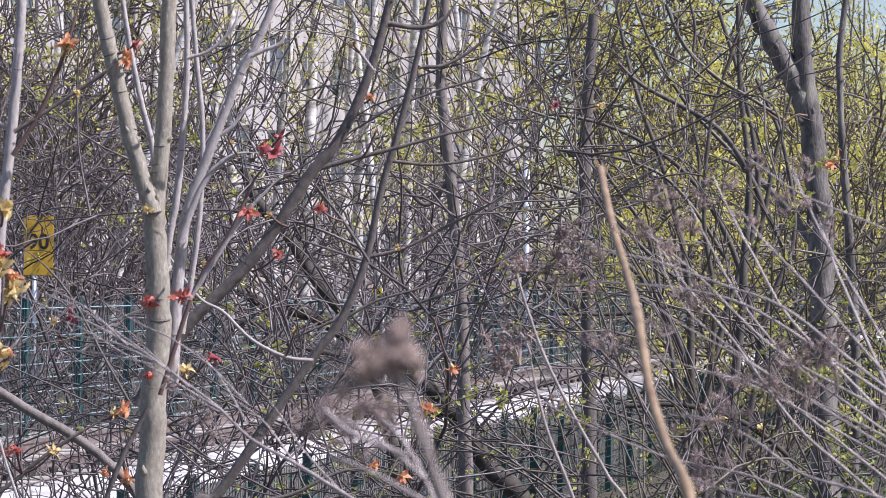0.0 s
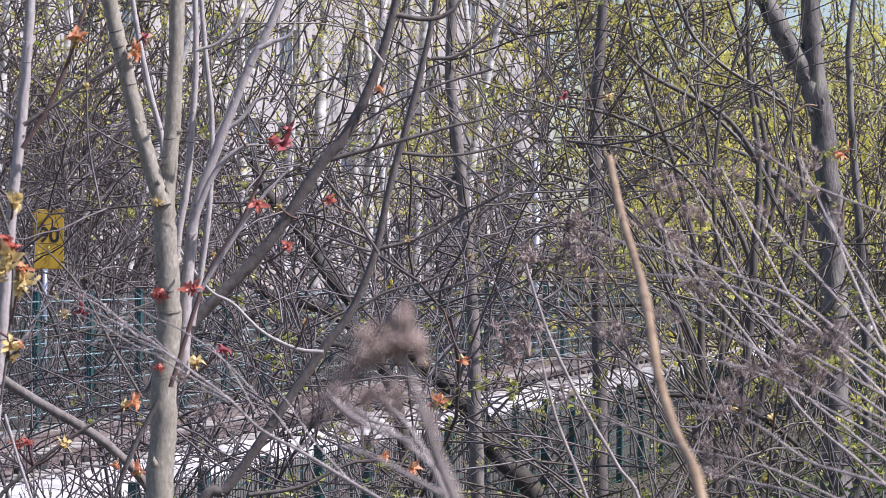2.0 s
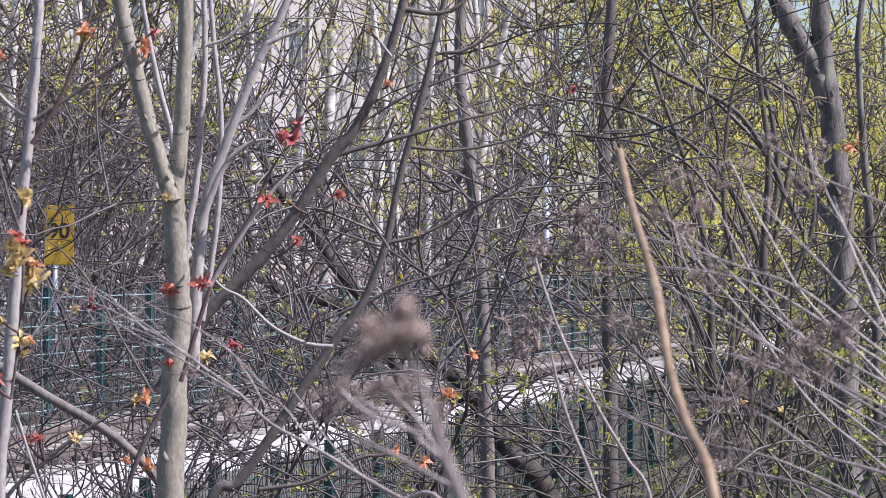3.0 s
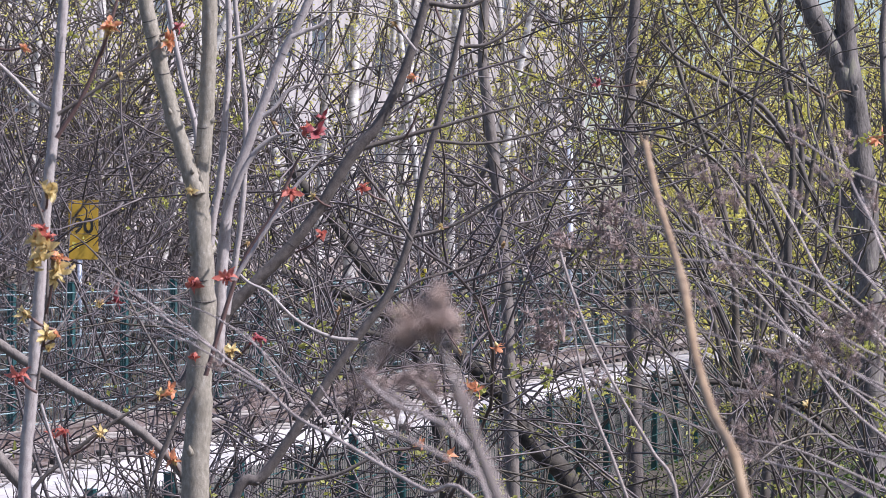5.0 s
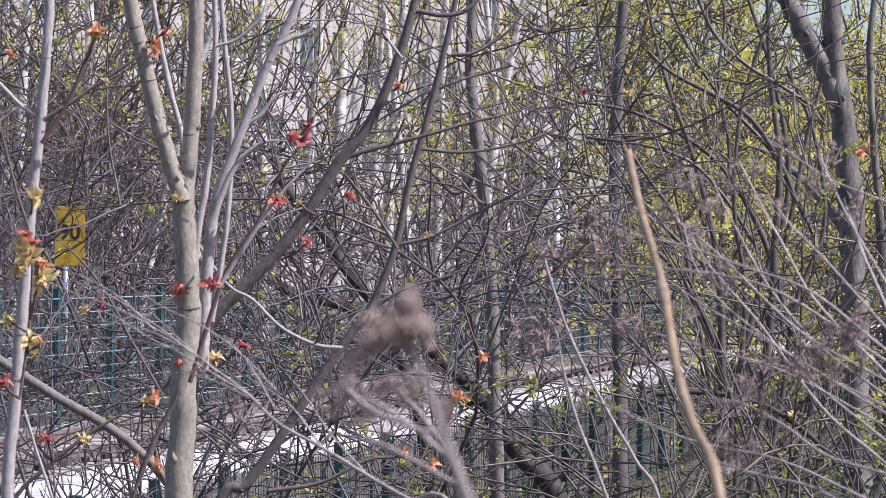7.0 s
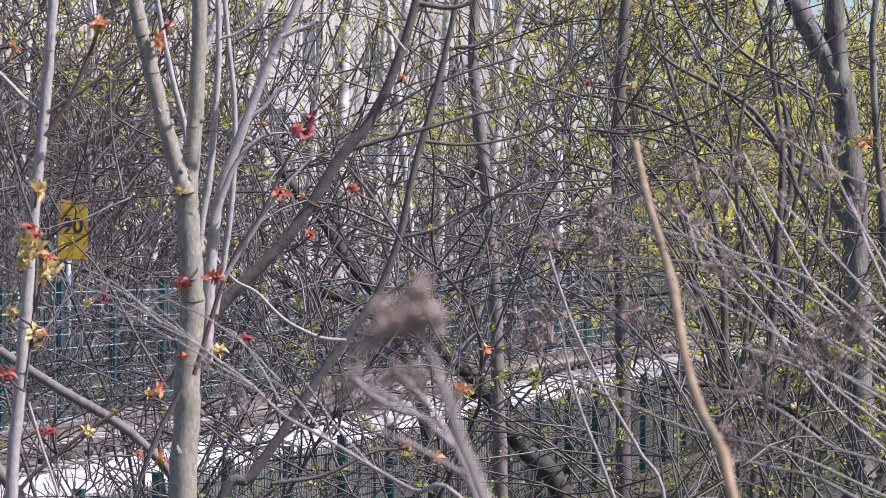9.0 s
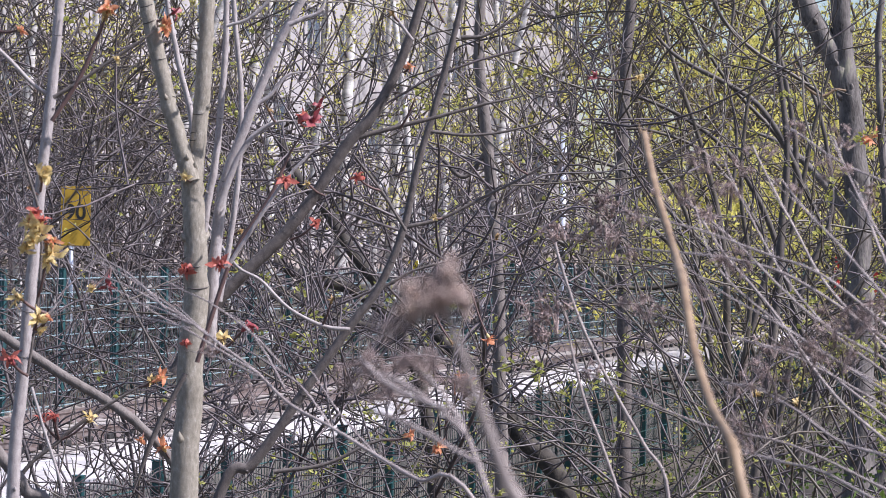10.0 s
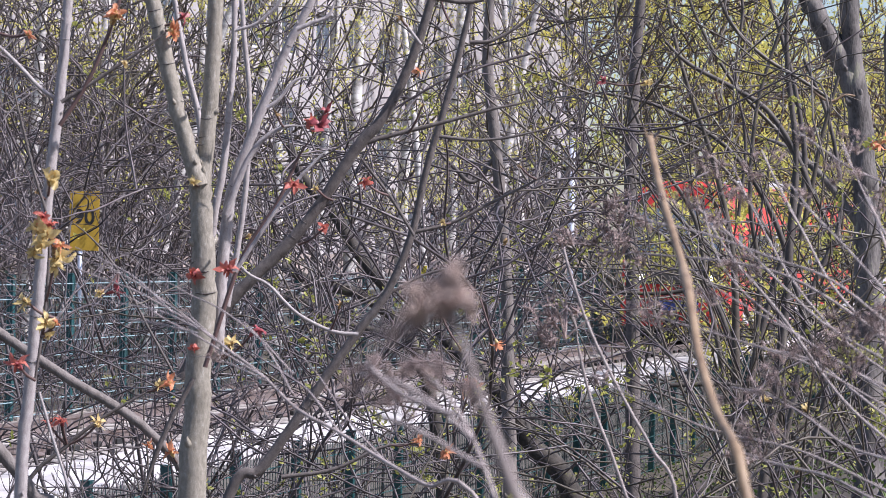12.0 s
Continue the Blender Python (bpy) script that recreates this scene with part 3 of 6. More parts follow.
def birch(seed, bearing, y, r, height=15.0):
    r *= 1.35
    rng = np.random.default_rng(seed)
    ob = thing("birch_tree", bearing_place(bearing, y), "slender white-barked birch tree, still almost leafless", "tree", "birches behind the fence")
    p0 = grow(rng, np.array([[0, 0, -0.1]]), np.array([[rng.normal(0, 0.03), rng.normal(0, 0.03), 1]]), np.array([height]), 16, 0.018, 0.01)
    r0 = r * np.linspace(1, 0.25, 16)[None]
    piece("trunk", mesh_of("trunk", *tubes(p0, r0, 10), BIRCH), ob, "white bark with dark scars")
    p1, r1 = sprout(rng, p0, r0, 34, 0.75, 1.2, 3.2, 8, 0.07, 0.06, 0.32, 0.12, 0.014)
    p2, r2 = sprout(rng, p1, r1, 80, 0.6, 0.5, 1.5, 6, 0.12, -0.05, 0.5, 0.2, 0.010)
    for a, b in zip(p1, r1):
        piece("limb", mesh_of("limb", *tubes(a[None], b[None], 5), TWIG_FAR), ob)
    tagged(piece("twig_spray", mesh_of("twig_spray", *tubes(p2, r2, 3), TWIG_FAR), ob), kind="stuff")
    ends = p2[:, 2:].reshape(-1, 3)
    spots = ends[rng.integers(0, len(ends), 2600)] + rng.normal(0, 0.10, (2600, 3))
    tagged(piece("foliage", mesh_of("foliage", *leaf_cards(rng, spots, 0.055), LEAF_HAZE, False), ob, "thin haze of tiny new leaves"), kind="stuff")


def plant_trees():
    rng = np.random.default_rng(21)
    for i, (b, y, r) in enumerate(((-0.032, 62, 0.13), (-0.014, 66, 0.12), (-0.045, 60, 0.09), (0.003, 72, 0.13), (-0.058, 58, 0.10), (0.018, 80, 0.12),
                                   (-0.148, 50, 0.09), (-0.122, 56, 0.10), (-0.105, 52, 0.08), (-0.088, 60, 0.10), (-0.072, 66, 0.10), (-0.135, 64, 0.10), (0.03, 88, 0.13), (-0.022, 75, 0.09), (-0.004, 60, 0.07))):
        birch(100 + i, b, y, r)
    # scrub behind the tall fence
    for i in range(18):
        b = rng.uniform(-0.17, -0.075) if i % 5 else rng.uniform(-0.06, 0.03)
        y = (16.9 + rng.uniform(0.6, 5.0)) / ((0.286 - b) * 0.961)
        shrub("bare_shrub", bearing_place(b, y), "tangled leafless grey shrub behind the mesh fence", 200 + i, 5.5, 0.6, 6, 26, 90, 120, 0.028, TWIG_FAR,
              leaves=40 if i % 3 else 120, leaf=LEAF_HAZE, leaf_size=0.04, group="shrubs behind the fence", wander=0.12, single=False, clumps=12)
    # thicket between the camera and the line
    for i, (b, y) in enumerate(((-0.102, 11.5), (-0.096, 14.5), (-0.09, 18), (-0.095, 12.5))):
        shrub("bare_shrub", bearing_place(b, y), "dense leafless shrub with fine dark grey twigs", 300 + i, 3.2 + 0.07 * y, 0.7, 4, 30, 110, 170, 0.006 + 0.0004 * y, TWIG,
              wander=0.19, lift=0.01, fork=0.95, bare=0.5, reach=0.65)
    for i, (b, y) in enumerate(((0.012, 27), (-0.01, 30))):
        shrub("bare_shrub", bearing_place(b, y), "open leafless shrub with thin grey-brown twigs", 330 + i, 3.2 + 0.08 * y, 0.6, 2, 9, 30, 44, 0.004 + 0.0004 * y, TWIG,
              leaves=40 if b > 0.03 else 0, leaf_size=0.018, wander=0.18, lift=-0.005, fork=1.05)
    for i, (b, y) in enumerate(((0.095, 15), (0.125, 13), (0.165, 15), (0.14, 22))):
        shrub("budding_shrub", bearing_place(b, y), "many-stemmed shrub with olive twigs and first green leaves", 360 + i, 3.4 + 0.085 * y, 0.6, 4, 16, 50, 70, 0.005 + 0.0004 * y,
              TWIG_OLIVE if i % 2 else TWIG, leaves=1900, leaf_size=0.028, group="budding shrubs", wander=0.19, lift=-0.005, fork=1.05)
    # scrub on the bank in front of the curve of the line
    for i, (b, y) in enumerate(((0.11, 36), (0.128, 40), (0.142, 34), (0.158, 38))):
        shrub("budding_shrub", bearing_place(b, y), "bushy shrub of light olive twigs on the bank in first leaf", 520 + i, 5.0, 0.5, 4, 18, 60, 80, 0.015, TWIG_OLIVE,
              leaves=900, leaf=LEAF_HAZE, leaf_size=0.032, group="budding shrubs", wander=0.17, lift=0.0, fork=1.0, single=False)
    # leafing trees further off, lit through by the sun
    for i, (b, y) in enumerate(((-0.155, 54), (-0.13, 60), (-0.095, 64), (-0.142, 47), (-0.112, 50), (-0.07, 56), (0.145, 66), (0.163, 58), (0.135, 42), (0.175, 44), (0.10, 98), (0.13, 106), (0.155, 92), (0.055, 96), (0.04, 92), (0.075, 102), (0.115, 118), (0.145, 120), (0.165, 128), (0.09, 112))):
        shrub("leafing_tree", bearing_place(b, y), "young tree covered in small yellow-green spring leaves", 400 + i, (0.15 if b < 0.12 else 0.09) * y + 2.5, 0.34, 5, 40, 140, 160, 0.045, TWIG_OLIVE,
              leaves=1600 if y < 50 else 2200 if b < 0 else 7000, leaf=LEAF_HAZE, leaf_size=0.045 if y < 50 else 0.07 if b < 0 else 0.11, category="tree", group="leafing trees", wander=0.12, lift=0.01, single=False)
    # tall drooping shrubs whose twigs fill the view over the track
    for i, (b, y) in enumerate(((-0.100, 13), (-0.095, 16), (-0.102, 20), (-0.160, 26), (-0.138, 31))):
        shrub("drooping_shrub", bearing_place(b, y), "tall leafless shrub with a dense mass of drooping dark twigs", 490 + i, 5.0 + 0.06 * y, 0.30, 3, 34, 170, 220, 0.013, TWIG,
              group="drooping shrubs", wander=0.18, lift=-0.004, fork=0.9, bare=0.5 if y < 25 else 0.62, reach=0.62, clumps=22)
    # arching boughs that cross the view
    for i, (b, y) in enumerate(((-0.10, 10.5), (-0.09, 12), (0.105, 14), (0.12, 12.5), (0.135, 16), (0.15, 10.5), (0.175, 12))):
        shrub("arching_shrub", bearing_place(b, y), "dark leafless shrub with long arching crossed boughs", 470 + i, 3.6 + 0.05 * y, 0.95 if b < 0.05 else 0.35, 4, 13, 26, 28, 0.0075, TWIG if i % 2 else TWIG_OLIVE,
              leaves=120 if b > 0.03 else 0, leaf_size=0.022, group="arching shrubs", lean=(-0.25, 0) if b > 0.08 else (0, 0), wander=0.13 if b > 0.08 else 0.19, lift=-0.02, fork=0.9 if b > 0.1 else 1.15)
    # low tangle on the bank
    for i in range(18):
        b, y = -0.165 + 0.33 * (i + 0.5) / 18, rng.uniform(15, 21)
        shrub("bramble", bearing_place(b, y), "low tangle of arching bare bramble stems", 440 + i, 2.45 if b < -0.05 else 1.8 if b < 0.03 else 1.6, 0.9, 4, 10, 16, 12, 0.008, TWIG if i % 2 else TWIG_OLIVE,
              leaves=160 if b > 0 else 0, leaf_size=0.03, category="bramble", group="brambles on the bank", wander=0.18, lift=-0.07)

    # rank growth against the rod fence
    for i in range(15):
        b, y = (-0.185 + 0.165 * (i + 0.5) / 12, rng.uniform(21, 24.5)) if i < 12 else (-0.168 + 0.016 * (i - 12), 14.5)
        shrub("bramble", bearing_place(b, y), "tall dead bramble canes against the rod fence", 560 + i, 2.35, 0.7, 5, 16, 64, 110, 0.009, TWIG,
              category="bramble", group="brambles on the bank", wander=0.17, lift=-0.04)


def far_woods():
    rng = np.random.default_rng(9)
    n = 150
    s, p = rng.uniform(120, 190, n), rng.uniform(-34, 4, n)
    start = np.array([track(a, b, land(b)) for a, b in zip(s, p)])
    p0 = grow(rng, start, np.tile([0.0, 0, 1], (n, 1)) + rng.normal(0, 0.05, (n, 3)), rng.uniform(13, 22, n) * np.where(p > -24, 0.85, 1.0), 10, 0.04, 0.02)
    r0 = rng.uniform(0.06, 0.16, n)[:, None] * np.linspace(1, 0.3, 10)
    p1, r1 = sprout(rng, p0, r0, 1800, 0.7, 1.5, 4.0, 6, 0.1, 0.02, 0.4, 0.15, 0.012)
    ends = p1.reshape(-1, 3)
    spots = ends[rng.integers(0, len(ends), 60000)] + rng.normal(0, 0.4, (60000, 3))
    woods = thing("far_woods", (0, 0, 0), "distant wood of slim trunks in first green leaf", "woods", kind="stuff")
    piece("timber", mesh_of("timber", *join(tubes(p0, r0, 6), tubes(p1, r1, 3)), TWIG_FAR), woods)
    piece("foliage", mesh_of("foliage", *leaf_cards(rng, spots, 0.19), LEAF_HAZE, False), woods)


def ivy():
    rng = np.random.default_rng(17)
    n = 6000
    s, p = rng.uniform(28, 120, n), -16.35 - np.abs(rng.normal(0, 0.35, n))
    top = 1.5 + 0.35 * np.sin(s * 0.9) + 0.25 * np.sin(s * 2.3 + 1)
    h = top * rng.uniform(0, 1, n) ** 0.8
    spots = np.array([track(a, b, -0.93 + c) for a, b, c in zip(s, p, h)])
    stems = grow(rng, np.array([track(a, -16.5, -0.95) for a in np.linspace(28, 118, 240)]), rng.normal(0, 0.35, (240, 3)) + np.array([0, 0, 1]), rng.uniform(1.2, 2.6, 240), 8, 0.2, 0.02)
    ob = thing("ivy_hedge", (0, 0, 0), "dark green ivy growing up behind the mesh fence", "ivy", kind="stuff")
    piece("foliage", mesh_of("foliage", *leaf_cards(rng, spots, 0.11, -0.5), IVY, False), ob)
    piece("vine", mesh_of("vine", *tubes(stems, np.full(stems.shape[:2], 0.012), 4), TWIG), ob)


def herbage():
    """Nettles and grass coming up on the bank, with fallen sticks between."""
    rng = np.random.default_rng(23)
    n = 30000
    s, p = 8 + 54 * rng.uniform(0, 1, n) ** 1.2, rng.uniform(-10.0, 0.5, n)
    patch = np.array([noise.noise(Vector((a * 0.35, b * 0.35, 3))) for a, b in zip(s, p)]) + rng.normal(0, 0.25, n)
    keep = patch > -0.05
    spots = np.array([track(a, b, land(b) + h) for a, b, h in zip(s[keep], p[keep], np.abs(rng.normal(0.05, 0.22, keep.sum())))])
    m = 900
    base = np.array([track(a, b, land(b) + 0.02) for a, b in zip(rng.uniform(10, 60, m), rng.uniform(-9.6, 0.5, m))])
    way = rng.normal(0, 1, (m, 3)) * np.array([1, 1, 0.3]) + np.array([0, 0, 0.35])
    sticks = grow(rng, base, way, rng.uniform(0.4, 1.6, m), 6, 0.12, 0.0)
    ob = thing("bank_herbage", (0, 0, 0), "fresh green weeds and fallen sticks on the bank", "undergrowth", kind="stuff")
    piece("foliage", mesh_of("foliage", *leaf_cards(rng, spots, 0.06, 0.8), GREENERY, False), ob)
    piece("brushwood", mesh_of("brushwood", *tubes(sticks, rng.uniform(0.004, 0.012, (m, 1)) * np.linspace(1, 0.4, 6), 4), TWIG), ob)


plant_trees()
far_woods()
ivy()
herbage()


# ---- the trees in the foreground ----
def tree(name, place, label, category="tree", group=""):
    return thing(name, place, label, category, group)


def limb(parent, name, bark, points, knots=0, sides=9, label=""):
    """A bent tapered limb through a few world places (x, y, z, radius), with bud scars and a slightly uneven girth."""
    c = smooth_path(points, 6 * (len(points) - 1) + 1)
    rng = np.random.default_rng(int(abs(points[0][0] * 9999 + points[-1][2] * 777)) % 99991)
    if name in ("branch", "side_branch", "side_stalk"):
        c[:, 3] *= np.clip((1.02 - np.linspace(0, 1, len(c))) / 0.35, 0.3, 1)
    r = np.maximum(c[:, 3] * (1 + rng.normal(0, 0.035 if bark is BARK_ROUGH else 0.012, len(c))), 0.0004)
    off = np.array(parent.matrix_basis.translation)
    path = c[:, :3] - off
    path[1:-1] += rng.normal(0, 1, (len(c) - 2, 3)) * r[1:-1, None] * (0.06 if bark is BARK_ROUGH else 0.045)
    shapes = [tubes(path[None], r[None], sides), cylinder(path[-1], path[-1] + (path[-1] - path[-2]) * 0.05, r[-1], sides, r[-1] * 0.5)]
    for k in range(knots):
        i = int((k + 0.6) / knots * (len(c) - 1))
        t = unit(path[min(i + 1, len(c) - 1)] - path[i - 1])
        side = unit(np.cross(t, rng.normal(0, 1, 3)))
        for way in (side, -side):
            shapes.append(tubes([[path[i] + way * r[i] * f + t * r[i] * g for f, g in ((0.75, -0.1), (1.0, 0.0), (1.18, 0.18), (1.22, 0.5))]], [[r[i] * 0.34, r[i] * 0.30, r[i] * 0.2, r[i] * 0.04]], 6))
    body = join(*shapes)
    scars = []
    if name in ("trunk", "limb", "leader") and bark is not BARK_ROUGH:
        for k in range(knots + 2):
            i = 1 + int(rng.uniform(0.05, 0.95) * (len(c) - 3))
            t = unit(path[i + 1] - path[i - 1])
            u = unit(np.cross(t, rng.normal(0, 1, 3)))
            w = np.cross(t, u)
            ang = np.linspace(-1.2, 1.2, 8)
            arc = path[i] + (u * np.cos(ang)[:, None] + w * np.sin(ang)[:, None]) * r[i] * 1.0 - t * (np.cos(ang)[:, None] - 0.6) * r[i] * 0.25
            scars.append(tubes(arc[None], [r[i] * 0.07 * np.array([0.2, 0.7, 1, 1, 1, 1, 0.7, 0.2])], 4))
    if not scars:
        return piece(name, mesh_of(name, *body, bark), parent, label)
    me = mesh_of(name, *join(body, *scars), bark)
    me.materials.append(BARK_DARK)
    for f in me.polygons[len(body[1]):]:
        f.material_index = 1
    return piece(name, me, parent, label)


def blade(bend, width, fold):
    """One pointed young leaf, a unit long, bent back and folded."""
    rows = []
    for f, w in ((0, 0.06), (0.25, 0.75), (0.5, 1.0), (0.75, 0.62), (1.0, 0.03)):
        x, z = f * math.cos(bend * f), f * math.sin(bend * f) * 0.8
        rows += [(x, -w * width, z + fold * w), (x, 0, z), (x, w * width, z + fold * w)]
    q = [(r * 3 + i, r * 3 + i + 1, r * 3 + 4 + i, r * 3 + 3 + i) for r in range(4) for i in range(2)]
    return np.array(rows), np.array(q)


def cluster_parts(seed, n, open_, material, core):
    """A bursting bud: n crumpled young leaves of uneven length, each its own mesh, round a scaly core."""
    rng = np.random.default_rng(seed)
    meshes = []
    for i in range(n):
        v, q = blade(rng.uniform(-1.8, 1.4), rng.uniform(0.14, 0.28), rng.uniform(0.04, 0.18))
        v = v + rng.normal(0, 0.032, v.shape)
        m = Euler((rng.uniform(-0.9, 0.9), -rng.uniform(*open_), i * 2.4 + rng.uniform(-0.5, 0.5))).to_matrix()
        meshes.append(("leaf", mesh_of("leaf", v @ np.array(m).T * rng.uniform(0.35, 1.0) + [0, 0, rng.uniform(-0.1, 0.12)], q, material)))
    meshes.append(("bud", mesh_of("bud", *tubes([[[0, 0, -0.35], [0, 0, -0.12], [0, 0, 0.1], [0, 0, 0.3]]], [[0.07, 0.16, 0.15, 0.03]], 7), core)))
    return meshes


CLUSTERS = {
    "red": [cluster_parts(1 + i, 12, (-0.1, 1.3), LEAF_RED, LEAF_WINE) for i in range(3)],
    "wine": [cluster_parts(11 + i, 7, (0.6, 1.5), LEAF_WINE, LEAF_WINE) for i in range(2)],
    "orange": [cluster_parts(21 + i, 10, (0.0, 1.4), LEAF_ORANGE, LEAF_YELLOW) for i in range(3)],
    "yellow": [cluster_parts(31 + i, 12, (-0.3, 1.3), LEAF_YELLOW, BUD_BROWN) for i in range(3)],
    "brown": [cluster_parts(41 + i, 4, (0.8, 1.4), BUD_BROWN, BUD_BROWN) for i in range(2)],
    "green": [cluster_parts(51 + i, 6, (0.1, 1.0), LEAF_GREEN, BUD_BROWN) for i in range(2)],
}
WORDS = {"red": "bright red bursting leaves", "wine": "dark wine-red leaves", "orange": "orange-red unfolding leaves", "yellow": "yellow-green unfolding leaves",
         "brown": "a brown scaly bud", "green": "a fresh green leaf tuft"}


def bud(parent, color, x, y, z, size, fx, fy, fz):
    """An opening bud at x, y, z on a short twig that leaves its branch at fx, fy, fz."""
    a, b = Vector((fx, fy, fz)), Vector((x, y, z))
    off = parent.matrix_basis.translation
    k = int(abs(x * 1000 + z * 331)) % 97
    mid = (a + b) / 2 + Vector((0, 0, -0.08)) * (a - b).length
    t = smooth_path([(*(a - off), 0.0032), (*(mid - off), 0.0028), (*(b - off), 0.0026)], 9)
    tw = piece("twig", mesh_of("twig", *tubes(t[None, :, :3], t[None, :, 3], 6), BARK_RED), parent, "thin twig ending in " + WORDS[color])
    turn = (b - mid).to_track_quat("Z", "Y").to_matrix().to_4x4()
    at = Matrix.Translation(b - off) @ turn @ pose(0, 0, 0, 0, 0, k * 17) @ Matrix.Scale(size * 0.74, 4)
    for name, me in CLUSTERS[color][k % len(CLUSTERS[color])]:
        piece(name, me, tw, at=at)


maple = tree("maple_sapling", on_land(-0.561, 6.400), "young grey-barked maple with several stems and red opening buds", "tree")
limb(maple, "trunk", BARK, [(-0.566, 6.400, -0.410, 0.0364), (-0.564, 6.400, 0.270, 0.0341), (-0.559, 6.400, 1.007, 0.0330), (-0.552, 6.400, 1.188, 0.0307), (-0.546, 6.400, 1.343, 0.0296), (-0.540, 6.400, 1.498, 0.0284), (-0.547, 6.400, 1.627, 0.0262), (-0.553, 6.400, 1.731, 0.0262), (-0.548, 6.400, 1.782, 0.0205)], 5, label="smooth grey-green main stem")
limb(maple, "leader", BARK, [(-0.553, 6.400, 1.731, 0.0216), (-0.543, 6.400, 1.795, 0.0193), (-0.535, 6.400, 1.912, 0.0188), (-0.530, 6.400, 2.041, 0.0182), (-0.526, 6.400, 2.196, 0.0176), (-0.522, 6.400, 2.377, 0.0159), (-0.517, 6.400, 2.597, 0.0125)], 5)
limb(maple, "limb", BARK, [(-0.554, 6.380, 1.717, 0.0204), (-0.575, 6.380, 1.782, 0.0193), (-0.603, 6.380, 1.872, 0.0187), (-0.629, 6.380, 1.975, 0.0181), (-0.655, 6.380, 2.078, 0.0181), (-0.681, 6.380, 2.194, 0.0170), (-0.708, 6.380, 2.375, 0.0147)], 4)
limb(maple, "limb", BARK_PALE, [(-0.511, 6.450, 1.315, 0.01417), (-0.506, 6.450, 1.497, 0.01417), (-0.496, 6.450, 1.627, 0.01364), (-0.483, 6.450, 1.719, 0.01311), (-0.448, 6.450, 1.823, 0.01162), (-0.409, 6.450, 1.927, 0.01056), (-0.370, 6.450, 2.031, 0.01012), (-0.331, 6.450, 2.109, 0.01012), (-0.297, 6.450, 2.188, 0.00906), (-0.253, 6.450, 2.331, 0.00704)], 6, label="pale silvery side stem")
limb(maple, "limb", BARK_PALE, [(-0.533, 6.500, 1.601, 0.00915), (-0.525, 6.500, 1.680, 0.00915), (-0.509, 6.500, 1.772, 0.00862), (-0.498, 6.500, 1.916, 0.00766), (-0.491, 6.500, 2.048, 0.00713), (-0.494, 6.500, 2.205, 0.00660), (-0.499, 6.500, 2.363, 0.00510)], 3)
limb(maple, "limb", BARK_PALE, [(-0.505, 6.600, 1.441, 0.01030), (-0.485, 6.600, 1.548, 0.00722), (-0.464, 6.600, 1.721, 0.00669), (-0.460, 6.600, 1.921, 0.00616), (-0.476, 6.600, 2.081, 0.00616), (-0.488, 6.600, 2.215, 0.00572), (-0.499, 6.600, 2.348, 0.00466)], 3)
limb(maple, "limb", BARK_PALE, [(-0.571, 6.700, 1.737, 0.00730), (-0.587, 6.700, 1.886, 0.00730), (-0.615, 6.700, 1.994, 0.00678), (-0.644, 6.700, 2.129, 0.00625), (-0.662, 6.700, 2.238, 0.00625)], 2)
limb(maple, "branch", BARK_PALE, [(-0.494, 6.400, 1.653, 0.0091), (-0.458, 6.400, 1.756, 0.0074), (-0.419, 6.400, 1.821, 0.0063), (-0.367, 6.400, 1.856, 0.0051), (-0.305, 6.400, 1.860, 0.0040)], 2)
limb(maple, "branch", BARK_RED, [(-0.527, 6.300, 1.309, 0.0056), (-0.451, 6.300, 1.550, 0.0050), (-0.374, 6.300, 1.678, 0.0045), (-0.323, 6.300, 1.792, 0.0039), (-0.285, 6.300, 1.843, 0.0034)], 3)
limb(maple, "branch", BARK_PALE, [(-0.456, 6.200, 1.526, 0.0050), (-0.393, 6.200, 1.626, 0.0044), (-0.337, 6.200, 1.714, 0.0039), (-0.281, 6.200, 1.777, 0.0033), (-0.243, 6.200, 1.814, 0.0028)], 2)
limb(maple, "branch", BARK_BROWN, [(-0.544, 6.200, 1.288, 0.00594), (-0.606, 6.200, 1.163, 0.00594), (-0.654, 6.200, 1.025, 0.00693)], 2)
limb(maple, "branch", BARK_PALE, [(-0.400, 6.300, 1.894, 0.0050), (-0.374, 6.300, 1.913, 0.0045), (-0.336, 6.300, 1.958, 0.0034), (-0.279, 6.300, 1.970, 0.0028)], 1)
limb(maple, "branch", BARK_PALE, [(-0.336, 6.300, 2.072, 0.0062), (-0.304, 6.300, 2.087, 0.0050), (-0.266, 6.300, 2.104, 0.0045), (-0.249, 6.300, 2.149, 0.0039)], 1)
limb(maple, "branch", BARK_PALE, [(-0.476, 6.300, 2.066, 0.0039), (-0.425, 6.300, 2.085, 0.0039), (-0.374, 6.300, 2.136, 0.0039), (-0.361, 6.300, 2.187, 0.0034)], 1)
limb(maple, "limb", BARK_BROWN, [(-0.6400, 7.000, 1.248, 0.01751), (-0.5760, 7.000, 1.375, 0.01751), (-0.4980, 7.000, 1.474, 0.01584), (-0.3850, 7.000, 1.587, 0.01478), (-0.3000, 7.000, 1.700, 0.01426), (-0.2150, 7.000, 1.835, 0.01478), (-0.1564, 7.000, 1.905, 0.01373), (-0.1014, 7.000, 2.012, 0.01258), (-0.0530, 7.000, 2.153, 0.01153), (-0.0250, 7.000, 2.266, 0.01038), (0.0110, 7.000, 2.450, 0.00880)], 4, label="dark grey slanting stem")
